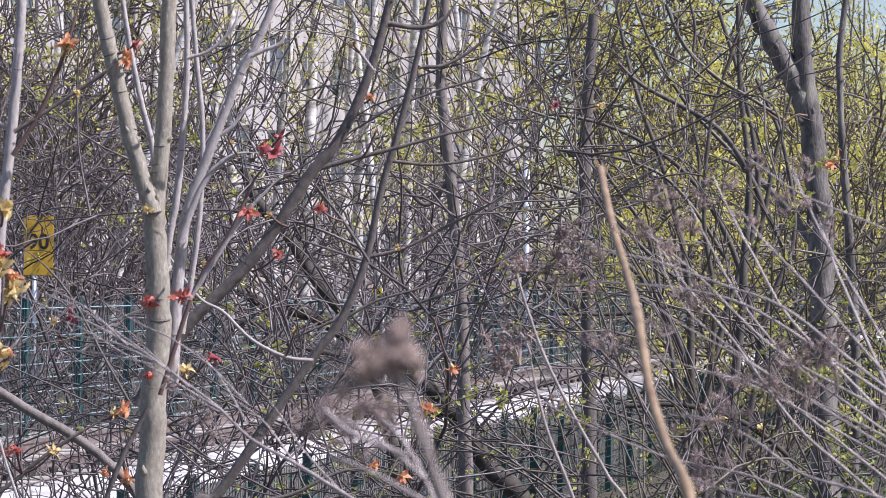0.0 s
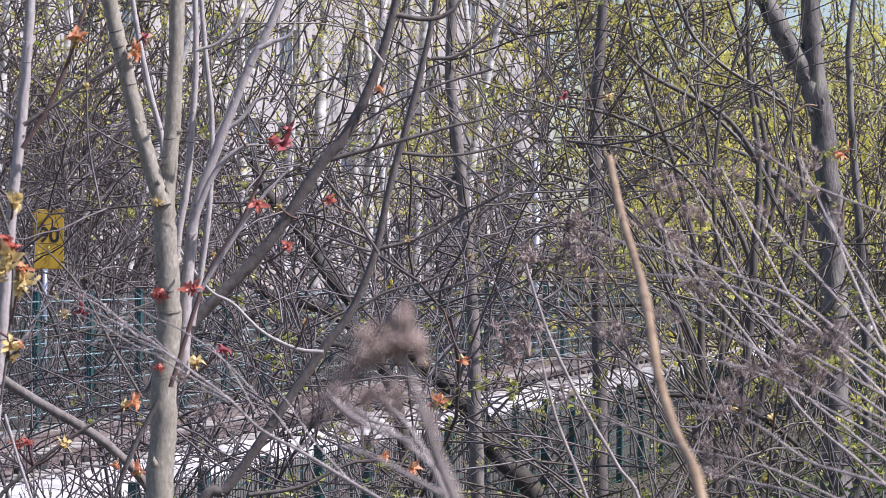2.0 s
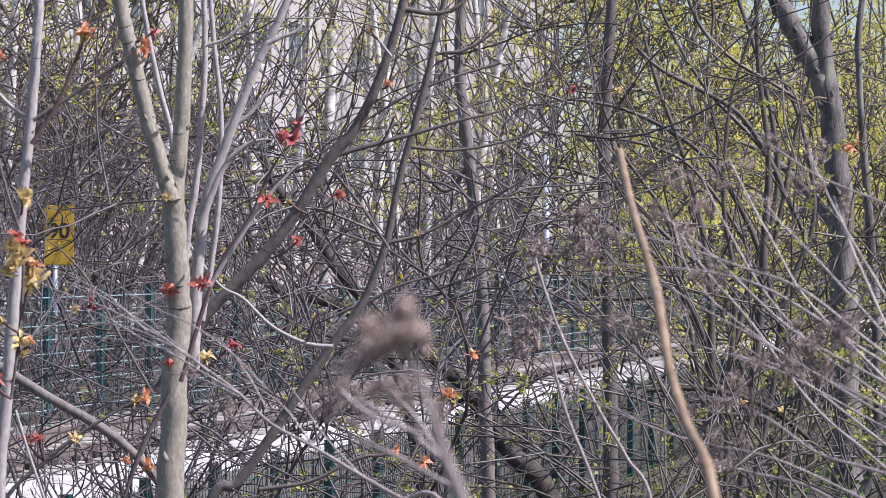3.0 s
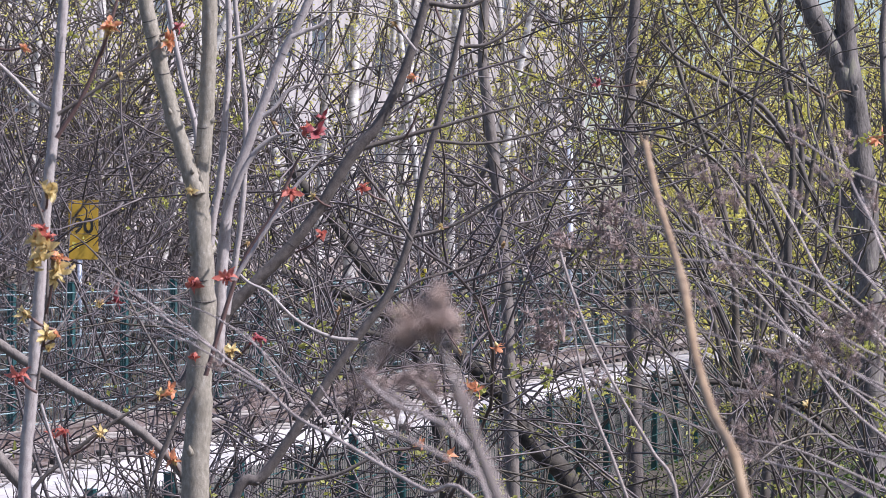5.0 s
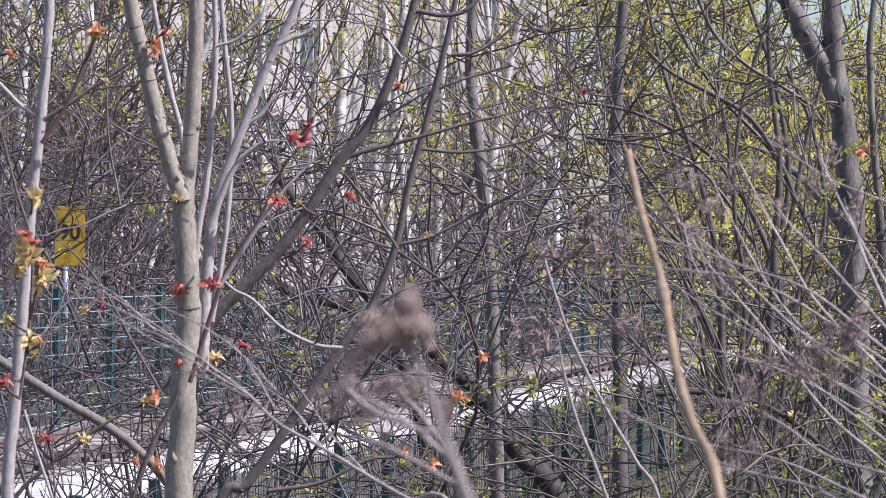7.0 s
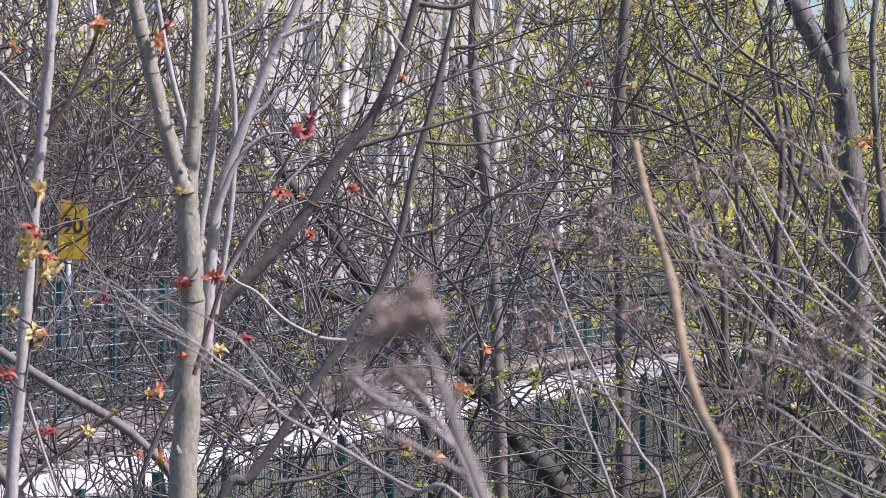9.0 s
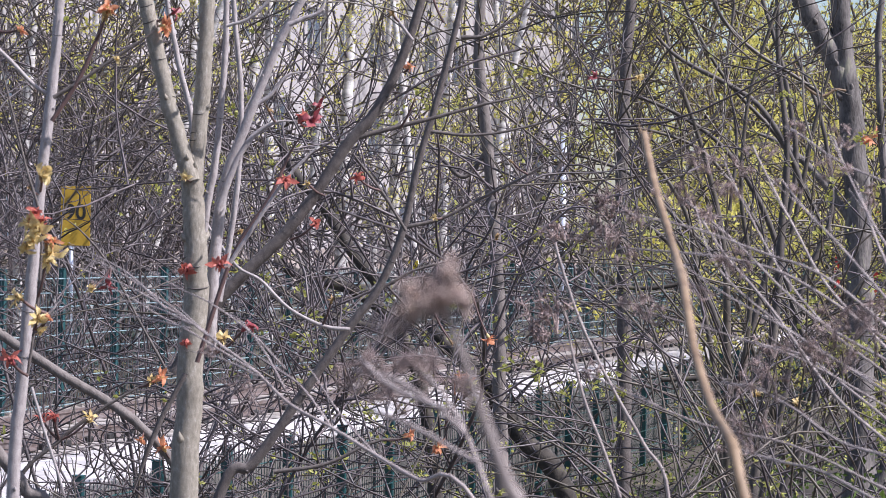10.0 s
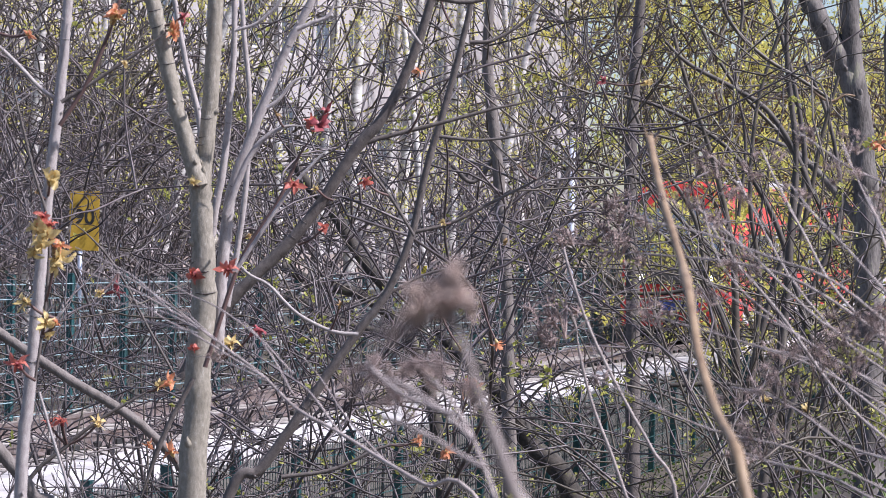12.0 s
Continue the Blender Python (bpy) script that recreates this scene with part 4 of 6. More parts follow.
limb(maple, "branch", BARK_BROWN, [(-0.2130, 7.000, 1.842, 0.00729), (-0.1150, 7.000, 1.870, 0.00612), (-0.0010, 7.000, 1.901, 0.00504), (0.1120, 7.000, 1.934, 0.00396), (0.2250, 7.000, 1.962, 0.00279), (0.3520, 7.000, 2.012, 0.00225)], 3)
limb(maple, "branch", BARK_BROWN, [(-0.0320, 7.000, 2.212, 0.00729), (0.0530, 7.000, 2.202, 0.00612), (0.1100, 7.000, 2.224, 0.00558), (0.1520, 7.000, 2.280, 0.00504)], 1)
limb(maple, "branch", BARK_PALE, [(-0.201, 6.900, 1.370, 0.0055), (-0.270, 6.900, 1.378, 0.0049), (-0.354, 6.900, 1.420, 0.0043), (-0.424, 6.900, 1.487, 0.0040), (-0.480, 6.900, 1.518, 0.0037), (-0.535, 6.900, 1.587, 0.0037), (-0.584, 6.900, 1.671, 0.0037), (-0.615, 6.900, 1.741, 0.0031)], 3)
limb(maple, "branch", BARK_BROWN, [(-0.068, 6.900, 1.615, 0.00387), (-0.131, 6.900, 1.713, 0.00387), (-0.187, 6.900, 1.783, 0.00333), (-0.212, 6.900, 1.817, 0.00333)], 2)
limb(maple, "branch", BARK_PALE, [(-0.061, 6.900, 2.086, 0.0037), (-0.096, 6.900, 2.131, 0.0037), (-0.112, 6.900, 2.152, 0.0037)], 1)
bud(maple, "orange", -0.621, 6.350, 2.066, 0.059, -0.655, 6.380, 2.078)
bud(maple, "wine", -0.598, 6.350, 2.099, 0.039, -0.655, 6.380, 2.078)
bud(maple, "wine", -0.277, 6.270, 1.855, 0.064, -0.285, 6.300, 1.843)
bud(maple, "red", -0.301, 6.370, 1.864, 0.052, -0.305, 6.400, 1.860)
bud(maple, "wine", -0.268, 6.370, 1.895, 0.036, -0.305, 6.400, 1.860)
bud(maple, "red", -0.329, 6.170, 1.720, 0.045, -0.337, 6.200, 1.714)
bud(maple, "red", -0.189, 6.870, 1.743, 0.042, -0.131, 6.900, 1.713)
bud(maple, "red", -0.294, 6.970, 1.630, 0.042, -0.359, 7.000, 1.587)
bud(maple, "red", -0.559, 6.370, 1.515, 0.059, -0.540, 6.400, 1.498)
bud(maple, "red", -0.469, 6.170, 1.530, 0.050, -0.456, 6.200, 1.526)
bud(maple, "wine", -0.427, 6.420, 1.386, 0.055, -0.511, 6.450, 1.315)
bud(maple, "yellow", -0.479, 6.420, 1.357, 0.050, -0.511, 6.450, 1.315)
bud(maple, "red", -0.559, 6.370, 1.350, 0.034, -0.546, 6.400, 1.343)
bud(maple, "yellow", -0.563, 6.350, 1.723, 0.036, -0.554, 6.380, 1.717)
bud(maple, "brown", -0.110, 6.870, 2.145, 0.033, -0.096, 6.900, 2.131)
bud(maple, "brown", -0.248, 6.870, 1.438, 0.031, -0.270, 6.900, 1.378)
bud(maple, "brown", -0.381, 6.370, 1.882, 0.028, -0.367, 6.400, 1.856)
bud(maple, "wine", 0.389, 6.970, 2.007, 0.034, 0.376, 7.000, 2.012)
bud(maple, "brown", -0.477, 6.870, 1.606, 0.028, -0.535, 6.900, 1.587)
bud(maple, "yellow", -0.315, 6.970, 1.728, 0.028, -0.274, 7.000, 1.700)
bud(maple, "orange", -0.068, 6.970, 2.024, 0.031, -0.083, 7.000, 2.012)
bud(maple, "brown", -0.055, 6.970, 1.939, 0.025, -0.091, 7.000, 1.870)

maple_left = tree("maple_sapling", on_land(-0.791, 5.300), "thin straight grey maple stem with yellow-green opening leaves", "tree")
limb(maple_left, "trunk", BARK_PALE, [(-0.807, 5.300, -0.369, 0.0154), (-0.799, 5.300, 0.391, 0.0135), (-0.788, 5.300, 1.109, 0.0125), (-0.775, 5.300, 1.301, 0.0120), (-0.763, 5.300, 1.473, 0.0116), (-0.748, 5.300, 1.665, 0.0106), (-0.729, 5.300, 1.858, 0.0101), (-0.720, 5.300, 1.987, 0.0096), (-0.714, 5.300, 2.094, 0.0092), (-0.709, 5.300, 2.286, 0.0077)], 7, label="slender grey main stem")
limb(maple_left, "branch", BARK_PALE, [(-0.731, 5.300, 1.853, 0.0043), (-0.764, 5.300, 1.874, 0.0039), (-0.807, 5.300, 1.917, 0.0039), (-0.850, 5.300, 1.957, 0.0034), (-0.904, 5.300, 2.008, 0.0029)], 2)
limb(maple_left, "branch", BARK_RED, [(-0.721, 5.250, 1.803, 0.0043), (-0.672, 5.250, 1.882, 0.0043), (-0.641, 5.250, 1.956, 0.0038), (-0.625, 5.250, 2.004, 0.0038), (-0.603, 5.250, 2.078, 0.0033), (-0.588, 5.250, 2.153, 0.0029)], 3)
limb(maple_left, "branch", BARK_BROWN, [(-0.719, 5.250, 1.847, 0.0043), (-0.672, 5.250, 1.877, 0.0038), (-0.603, 5.250, 1.925, 0.0033), (-0.550, 5.250, 1.962, 0.0033), (-0.526, 5.250, 1.983, 0.0029)], 2)
limb(maple_left, "branch", BARK_BROWN, [(-0.750, 5.200, 1.328, 0.0028), (-0.733, 5.200, 1.475, 0.0028), (-0.731, 5.200, 1.612, 0.0028), (-0.761, 5.200, 1.717, 0.0024), (-0.803, 5.200, 1.874, 0.0024), (-0.829, 5.200, 1.969, 0.0019)], 2)
limb(maple_left, "branch", BARK_PALE, [(-0.740, 5.200, 1.412, 0.0024), (-0.713, 5.200, 1.443, 0.0024), (-0.689, 5.200, 1.473, 0.0024)], 1)
limb(maple_left, "branch", BARK_PALE, [(-0.742, 5.200, 1.307, 0.0028), (-0.719, 5.200, 1.233, 0.0028), (-0.687, 5.200, 1.139, 0.0028), (-0.671, 5.200, 1.086, 0.0024)], 1)
bud(maple_left, "orange", -0.772, 5.170, 1.967, 0.028, -0.829, 5.200, 1.969)
bud(maple_left, "orange", -0.618, 5.220, 2.012, 0.047, -0.625, 5.250, 2.004)
bud(maple_left, "yellow", -0.620, 5.220, 2.000, 0.043, -0.641, 5.250, 1.956)
bud(maple_left, "yellow", -0.599, 5.220, 1.921, 0.023, -0.603, 5.250, 1.925)
bud(maple_left, "yellow", -0.739, 5.270, 1.702, 0.058, -0.748, 5.300, 1.665)
bud(maple_left, "red", -0.735, 5.170, 1.630, 0.039, -0.731, 5.200, 1.612)
bud(maple_left, "yellow", -0.731, 5.170, 1.601, 0.062, -0.731, 5.200, 1.612)
bud(maple_left, "yellow", -0.712, 5.170, 1.561, 0.062, -0.731, 5.200, 1.612)
bud(maple_left, "orange", -0.706, 5.170, 1.582, 0.035, -0.731, 5.200, 1.612)
bud(maple_left, "yellow", -0.765, 5.170, 1.474, 0.045, -0.713, 5.200, 1.443)
bud(maple_left, "yellow", -0.729, 5.170, 1.436, 0.048, -0.740, 5.200, 1.412)
bud(maple_left, "yellow", -0.725, 5.170, 1.411, 0.028, -0.740, 5.200, 1.412)
bud(maple_left, "red", -0.777, 5.170, 1.356, 0.046, -0.750, 5.200, 1.328)
bud(maple_left, "brown", -0.760, 5.270, 1.676, 0.024, -0.748, 5.300, 1.665)
bud(maple_left, "yellow", -0.741, 5.170, 1.585, 0.051, -0.731, 5.200, 1.612)
bud(maple_left, "yellow", -0.750, 5.170, 1.609, 0.043, -0.731, 5.200, 1.612)
bud(maple_left, "yellow", -0.716, 5.170, 1.538, 0.043, -0.733, 5.200, 1.475)
bud(maple_left, "red", -0.723, 5.170, 1.617, 0.030, -0.731, 5.200, 1.612)
bud(maple_left, "yellow", -0.754, 5.170, 1.570, 0.040, -0.731, 5.200, 1.612)
bud(maple_left, "orange", -0.710, 5.170, 1.434, 0.023, -0.740, 5.200, 1.412)

bough = tree("fallen_maple_bough", on_land(-0.695, 7.500), "long grey maple bough lying slantwise through the thicket", "bough")
limb(bough, "stem", BARK_GREY, [(-1.279, 7.500, 1.397, 0.01421), (-1.203, 7.500, 1.352, 0.01374), (-1.097, 7.500, 1.283, 0.01326), (-0.976, 7.500, 1.208, 0.01326), (-0.855, 7.500, 1.139, 0.01326), (-0.764, 7.500, 1.071, 0.01278), (-0.688, 7.500, 0.988, 0.01231), (-0.612, 7.500, 0.859, 0.01231), (-0.536, 7.500, 0.708, 0.01278), (-0.445, 7.500, 0.374, 0.01326), (-0.385, 7.500, -0.374, 0.01421)], 4)
limb(bough, "side_branch", BARK_BROWN, [(-1.159, 6.800, -0.552, 0.00687), (-1.104, 6.800, 0.626, 0.00646), (-1.008, 6.800, 0.969, 0.00558), (-0.898, 6.800, 1.090, 0.00517), (-0.802, 6.800, 1.166, 0.00476), (-0.706, 6.800, 1.224, 0.00388), (-0.603, 6.800, 1.283, 0.00299)], 3)
limb(bough, "side_branch", BARK_BROWN, [(-0.684, 7.300, 1.233, 0.00367), (-0.761, 7.300, 1.366, 0.00320), (-0.839, 7.300, 1.506, 0.00320), (-0.920, 7.300, 1.601, 0.00279), (-1.016, 7.300, 1.668, 0.00231)], 2)
limb(bough, "side_branch", BARK_GREY, [(-1.135, 6.500, 1.221, 0.01476), (-1.069, 6.500, 1.155, 0.01564), (-1.003, 6.500, 1.083, 0.01564), (-0.938, 6.500, 0.997, 0.01564), (-0.859, 6.500, 0.827, 0.01564), (-0.806, 6.500, -0.401, 0.01646)], 1)
bud(bough, "red", -0.908, 6.770, 1.147, 0.047, -0.898, 6.800, 1.090)
bud(bough, "red", -0.938, 6.770, 1.142, 0.036, -0.898, 6.800, 1.090)
bud(bough, "yellow", -0.821, 6.770, 1.146, 0.047, -0.898, 6.800, 1.090)
bud(bough, "orange", -0.655, 6.770, 1.246, 0.052, -0.706, 6.800, 1.224)
bud(bough, "yellow", -0.676, 6.770, 1.240, 0.036, -0.706, 6.800, 1.224)
bud(bough, "orange", -0.708, 7.470, 1.025, 0.055, -0.688, 7.500, 0.988)
bud(bough, "orange", -0.768, 7.470, 1.049, 0.036, -0.764, 7.500, 1.071)
bud(bough, "yellow", -0.880, 7.270, 1.455, 0.038, -0.839, 7.300, 1.506)
bud(bough, "wine", -0.840, 7.270, 1.463, 0.053, -0.839, 7.300, 1.506)

maple_bent = tree("maple_sapling", on_land(-0.621, 8.000), "bent dark grey maple stem with long side branches", "tree")
limb(maple_bent, "trunk", BARK_BROWN, [(-0.831, 8.000, -0.556, 0.02020), (-0.734, 8.000, 0.328, 0.01817), (-0.588, 8.000, 0.874, 0.01615), (-0.507, 8.000, 0.939, 0.01560), (-0.427, 8.000, 1.052, 0.01459), (-0.330, 8.000, 1.198, 0.01365), (-0.233, 8.000, 1.343, 0.01310), (-0.152, 8.000, 1.456, 0.01209), (-0.087, 8.000, 1.618, 0.01108), (-0.047, 8.000, 1.812, 0.01006), (0.002, 8.000, 1.989, 0.01006), (0.042, 8.000, 2.151, 0.00905), (0.082, 8.000, 2.345, 0.00803), (0.115, 8.000, 2.571, 0.00655)], 7, label="dark grey bent main stem")
limb(maple_bent, "branch", BARK_BROWN, [(-0.078, 8.000, 1.629, 0.00608), (0.026, 8.000, 1.658, 0.00507), (0.139, 8.000, 1.718, 0.00452), (0.268, 8.000, 1.787, 0.00351), (0.365, 8.000, 1.860, 0.00304), (0.454, 8.000, 1.944, 0.00250)], 3)
limb(maple_bent, "branch", BARK_BROWN, [(-0.019, 8.000, 1.905, 0.00554), (0.107, 8.000, 1.896, 0.00452), (0.236, 8.000, 1.917, 0.00351), (0.365, 8.000, 1.965, 0.00304), (0.449, 8.000, 2.070, 0.00250)], 3)
limb(maple_bent, "branch", BARK_BROWN, [(-0.152, 8.000, 1.448, 0.00452), (-0.055, 8.000, 1.505, 0.00406), (0.074, 8.000, 1.545, 0.00351), (0.179, 8.000, 1.602, 0.00304)], 2)
limb(maple_bent, "branch", BARK_BROWN, [(0.068, 8.000, 2.175, 0.00608), (0.139, 8.000, 2.183, 0.00507), (0.236, 8.000, 2.248, 0.00406), (0.309, 8.000, 2.345, 0.00351)], 2)
limb(maple_bent, "branch", BARK_RED, [(0.018, 8.000, 2.216, 0.00351), (-0.006, 8.000, 2.264, 0.00351), (-0.031, 8.000, 2.345, 0.00304)], 1)
limb(maple_bent, "branch", BARK_BROWN, [(-0.443, 8.000, 0.923, 0.00655), (-0.297, 8.000, 0.947, 0.00554), (-0.136, 8.000, 1.020, 0.00452), (0.026, 8.000, 1.012, 0.00351)], 2)
bud(maple_bent, "orange", 0.090, 7.970, 1.191, 0.071, 0.043, 7.992, 1.061)
bud(maple_bent, "orange", 0.163, 7.970, 1.320, 0.048, 0.112, 7.987, 1.449)
bud(maple_bent, "orange", 0.026, 7.970, 1.006, 0.058, 0.026, 8.000, 1.012)
bud(maple_bent, "orange", -0.058, 7.970, 1.035, 0.045, -0.136, 8.000, 1.020)
bud(maple_bent, "brown", 0.180, 7.970, 1.602, 0.039, 0.179, 8.000, 1.602)
bud(maple_bent, "yellow", 0.573, 7.970, 2.069, 0.042, 0.449, 8.000, 2.070)
bud(maple_bent, "brown", 0.219, 7.970, 1.822, 0.029, 0.268, 8.000, 1.787)
bud(maple_bent, "brown", 0.058, 7.970, 1.304, 0.036, -0.010, 7.988, 1.425)
bud(maple_bent, "yellow", 0.002, 7.970, 1.658, 0.029, 0.026, 8.000, 1.658)

stem_f = tree("young_tree", on_land(0.400, 15.000), "straight thin grey young tree in the thicket", "tree")
limb(stem_f, "trunk", BARK_GREY, [(0.403, 15.000, -0.855, 0.0394), (0.397, 15.000, 0.421, 0.0379), (0.376, 15.000, 0.815, 0.0364), (0.367, 15.000, 1.239, 0.0348), (0.336, 15.000, 1.633, 0.0333), (0.303, 15.000, 1.967, 0.0333), (0.261, 15.000, 2.330, 0.0303), (0.230, 15.000, 2.633, 0.0273), (0.248, 15.000, 2.997, 0.0242), (0.273, 15.000, 3.391, 0.0182)], 6)
limb(stem_f, "branch", BARK_BROWN, [(0.291, 15.000, 2.088, 0.0136), (0.170, 15.000, 1.936, 0.0121), (0.048, 15.000, 2.027, 0.0106), (-0.073, 15.000, 2.148, 0.0076)], 2)
limb(stem_f, "branch", BARK_BROWN, [(0.330, 15.000, 1.633, 0.0136), (0.533, 15.000, 1.785, 0.0121), (0.685, 15.000, 2.027, 0.0091), (0.806, 15.000, 2.209, 0.0061)], 2)

stem_g = tree("young_tree", on_land(1.617, 23.000), "slim grey tree stem among the shrubs", "tree")
limb(stem_g, "trunk", BARK_BROWN, [(1.626, 23.000, -1.256, 0.0697), (1.617, 23.000, -0.068, 0.0651), (1.608, 23.000, 0.629, 0.0627), (1.584, 23.000, 1.326, 0.0581), (1.552, 23.000, 2.255, 0.0534), (1.571, 23.000, 3.092, 0.0488), (1.608, 23.000, 3.742, 0.0418)], 6)
limb(stem_g, "branch", TWIG_OLIVE, [(1.580, 23.000, 1.883, 0.0279), (1.840, 23.000, 2.209, 0.0232), (2.212, 23.000, 2.534, 0.0186), (2.537, 23.000, 3.045, 0.0139)], 1)
limb(stem_g, "branch", TWIG_OLIVE, [(1.571, 23.000, 1.233, 0.0279), (1.236, 23.000, 1.465, 0.0232), (0.911, 23.000, 1.698, 0.0163), (0.632, 23.000, 1.791, 0.0116)], 1)

old_tree = tree("old_tree", on_land(3.695, 24.000), "thick rough dark-barked tree leaning over the shrubs", "tree")
limb(old_tree, "trunk", BARK_ROUGH, [(3.724, 24.000, -0.583, 0.1697), (3.714, 24.000, -0.141, 0.1261), (3.699, 24.000, 0.587, 0.1212), (3.680, 24.000, 1.314, 0.1164), (3.641, 24.000, 2.138, 0.1115), (3.568, 24.000, 2.817, 0.1018), (3.501, 24.000, 3.302, 0.0873), (3.467, 24.000, 3.835, 0.0776), (3.457, 24.000, 4.708, 0.0630)], 7)
limb(old_tree, "limb", BARK_ROUGH, [(3.568, 24.000, 2.817, 0.0824), (3.413, 24.000, 3.229, 0.0873), (3.239, 24.000, 3.535, 0.0873), (3.064, 24.000, 3.884, 0.0776), (2.841, 24.000, 4.417, 0.0630)], 7)
limb(old_tree, "limb", BARK_ROUGH, [(3.732, 23.500, -0.519, 0.0522), (3.874, 23.500, -0.104, 0.0475), (3.893, 23.500, 0.845, 0.0427), (3.826, 23.500, 1.795, 0.0380), (3.751, 23.500, 2.744, 0.0309), (3.722, 23.500, 3.409, 0.0285), (3.779, 23.500, 3.978, 0.0237)], 7)
limb(old_tree, "branch", BARK_ROUGH, [(3.617, 24.000, 1.799, 0.0388), (3.326, 24.000, 2.187, 0.0339), (2.987, 24.000, 2.478, 0.0267), (2.599, 24.000, 2.623, 0.0194)], 7)
bud(old_tree, "orange", 3.670, 23.470, 2.529, 0.190, 3.719, 23.488, 2.659)

hazel = tree("hazel_shrub", on_land(1.949, 18.000), "tall shrub of many dark upright stems with small green leaves", "shrub")
limb(hazel, "stem", TWIG_OLIVE, [(1.942, 18.000, -0.595, 0.03122), (1.931, 18.000, 0.004, 0.02878), (1.913, 18.000, 1.022, 0.02640), (1.876, 18.000, 1.604, 0.02158), (1.738, 18.000, 2.185, 0.01683), (1.531, 18.000, 2.767, 0.01320), (1.404, 18.000, 3.276, 0.01082)], 3)
limb(hazel, "stem", HAZEL, [(1.985, 18.000, -0.595, 0.02640), (1.967, 18.000, 0.440, 0.02402), (2.131, 18.000, 1.313, 0.02158), (2.331, 18.000, 2.004, 0.01921), (2.258, 18.000, 2.658, 0.01558), (2.065, 18.000, 3.276, 0.01201)], 2)
limb(hazel, "stem", HAZEL, [(1.969, 18.000, -0.578, 0.02594), (1.946, 18.000, 0.149, 0.02376), (1.920, 18.000, 0.876, 0.02158), (1.658, 18.000, 1.458, 0.01683), (1.331, 18.000, 1.749, 0.01439), (0.967, 18.000, 1.949, 0.01082), (0.640, 18.000, 2.004, 0.00719)], 2)
limb(hazel, "stem", HAZEL, [(2.113, 18.000, -0.578, 0.02878), (2.291, 18.000, 0.040, 0.02640), (2.495, 18.000, 0.658, 0.02402), (2.349, 18.000, 1.167, 0.02158), (2.167, 18.000, 1.749, 0.01921), (1.876, 18.000, 2.215, 0.01558), (1.440, 18.000, 2.495, 0.01201), (1.004, 18.000, 2.593, 0.00957), (0.731, 18.000, 2.542, 0.00719)], 2)
limb(hazel, "stem", TWIG_OLIVE, [(2.549, 18.000, 1.640, 0.01683), (2.258, 18.000, 2.240, 0.01439), (1.876, 18.000, 2.658, 0.01201), (1.640, 18.000, 3.040, 0.01082), (1.531, 18.000, 3.313, 0.00957)], 2)
limb(hazel, "stem", TWIG_OLIVE, [(1.884, 17.000, -0.512, 0.02178), (1.896, 17.000, 0.099, 0.01993), (1.909, 17.000, 0.711, 0.01815), (1.944, 17.000, 1.397, 0.01584), (1.875, 17.000, 1.913, 0.01360), (1.909, 17.000, 2.496, 0.01135), (2.047, 17.000, 2.977, 0.01023), (2.116, 17.000, 3.252, 0.00904)], 2)
limb(hazel, "stem", TWIG_OLIVE, [(2.062, 19.000, -0.645, 0.02277), (2.015, 19.000, -0.020, 0.02092), (1.961, 19.000, 0.606, 0.01901), (1.827, 19.000, 1.297, 0.01643), (1.712, 19.000, 1.834, 0.01518), (1.405, 19.000, 2.295, 0.01267), (1.213, 19.000, 2.794, 0.01016), (1.136, 19.000, 3.408, 0.00884)], 2)
limb(hazel, "stem", HAZEL, [(2.177, 19.000, -0.645, 0.02429), (2.292, 19.000, -0.020, 0.02231), (2.422, 19.000, 0.606, 0.02026), (2.518, 19.000, 1.297, 0.01901), (2.710, 19.000, 1.834, 0.01643), (2.633, 19.000, 2.448, 0.01393), (2.441, 19.000, 2.909, 0.01142)], 1)
limb(hazel, "branch", MOSSY, [(1.328, 16.000, 0.821, 0.01386), (1.668, 16.000, 0.827, 0.01492), (1.991, 16.000, 0.737, 0.01597), (2.250, 16.000, 0.553, 0.01815), (2.411, 16.000, 0.343, 0.01921)], 2)
limb(hazel, "branch", MOSSY, [(1.017, 17.000, 1.329, 0.01023), (1.360, 17.000, 1.329, 0.01247), (1.635, 17.000, 1.380, 0.01472), (1.772, 17.000, 1.346, 0.01472)], 1)
bud(hazel, "green", 2.316, 17.970, 0.202, 0.109, 2.295, 17.995, 0.066)
bud(hazel, "yellow", 1.874, 15.970, 0.748, 0.091, 1.991, 16.000, 0.737)
bud(hazel, "yellow", 2.100, 15.970, 0.700, 0.084, 2.199, 15.990, 0.603)
bud(hazel, "brown", 2.514, 18.970, 1.489, 0.069, 2.517, 18.992, 1.351)
limb(hazel, "stem", CANE, [(2.500, 17.000, 2.551, 0.00680), (2.432, 17.000, 2.555, 0.00792), (2.363, 17.000, 2.517, 0.00904), (2.287, 17.000, 2.544, 0.00904), (2.219, 17.000, 2.613, 0.00680), (2.184, 17.000, 2.709, 0.00455)], 0)
limb(hazel, "stem", TWIG_OLIVE, [(2.356, 17.000, 2.524, 0.01023), (2.184, 17.000, 2.634, 0.01135), (1.927, 17.000, 2.788, 0.01247), (1.738, 17.000, 2.977, 0.01247), (1.628, 17.000, 3.218, 0.01135)], 2)
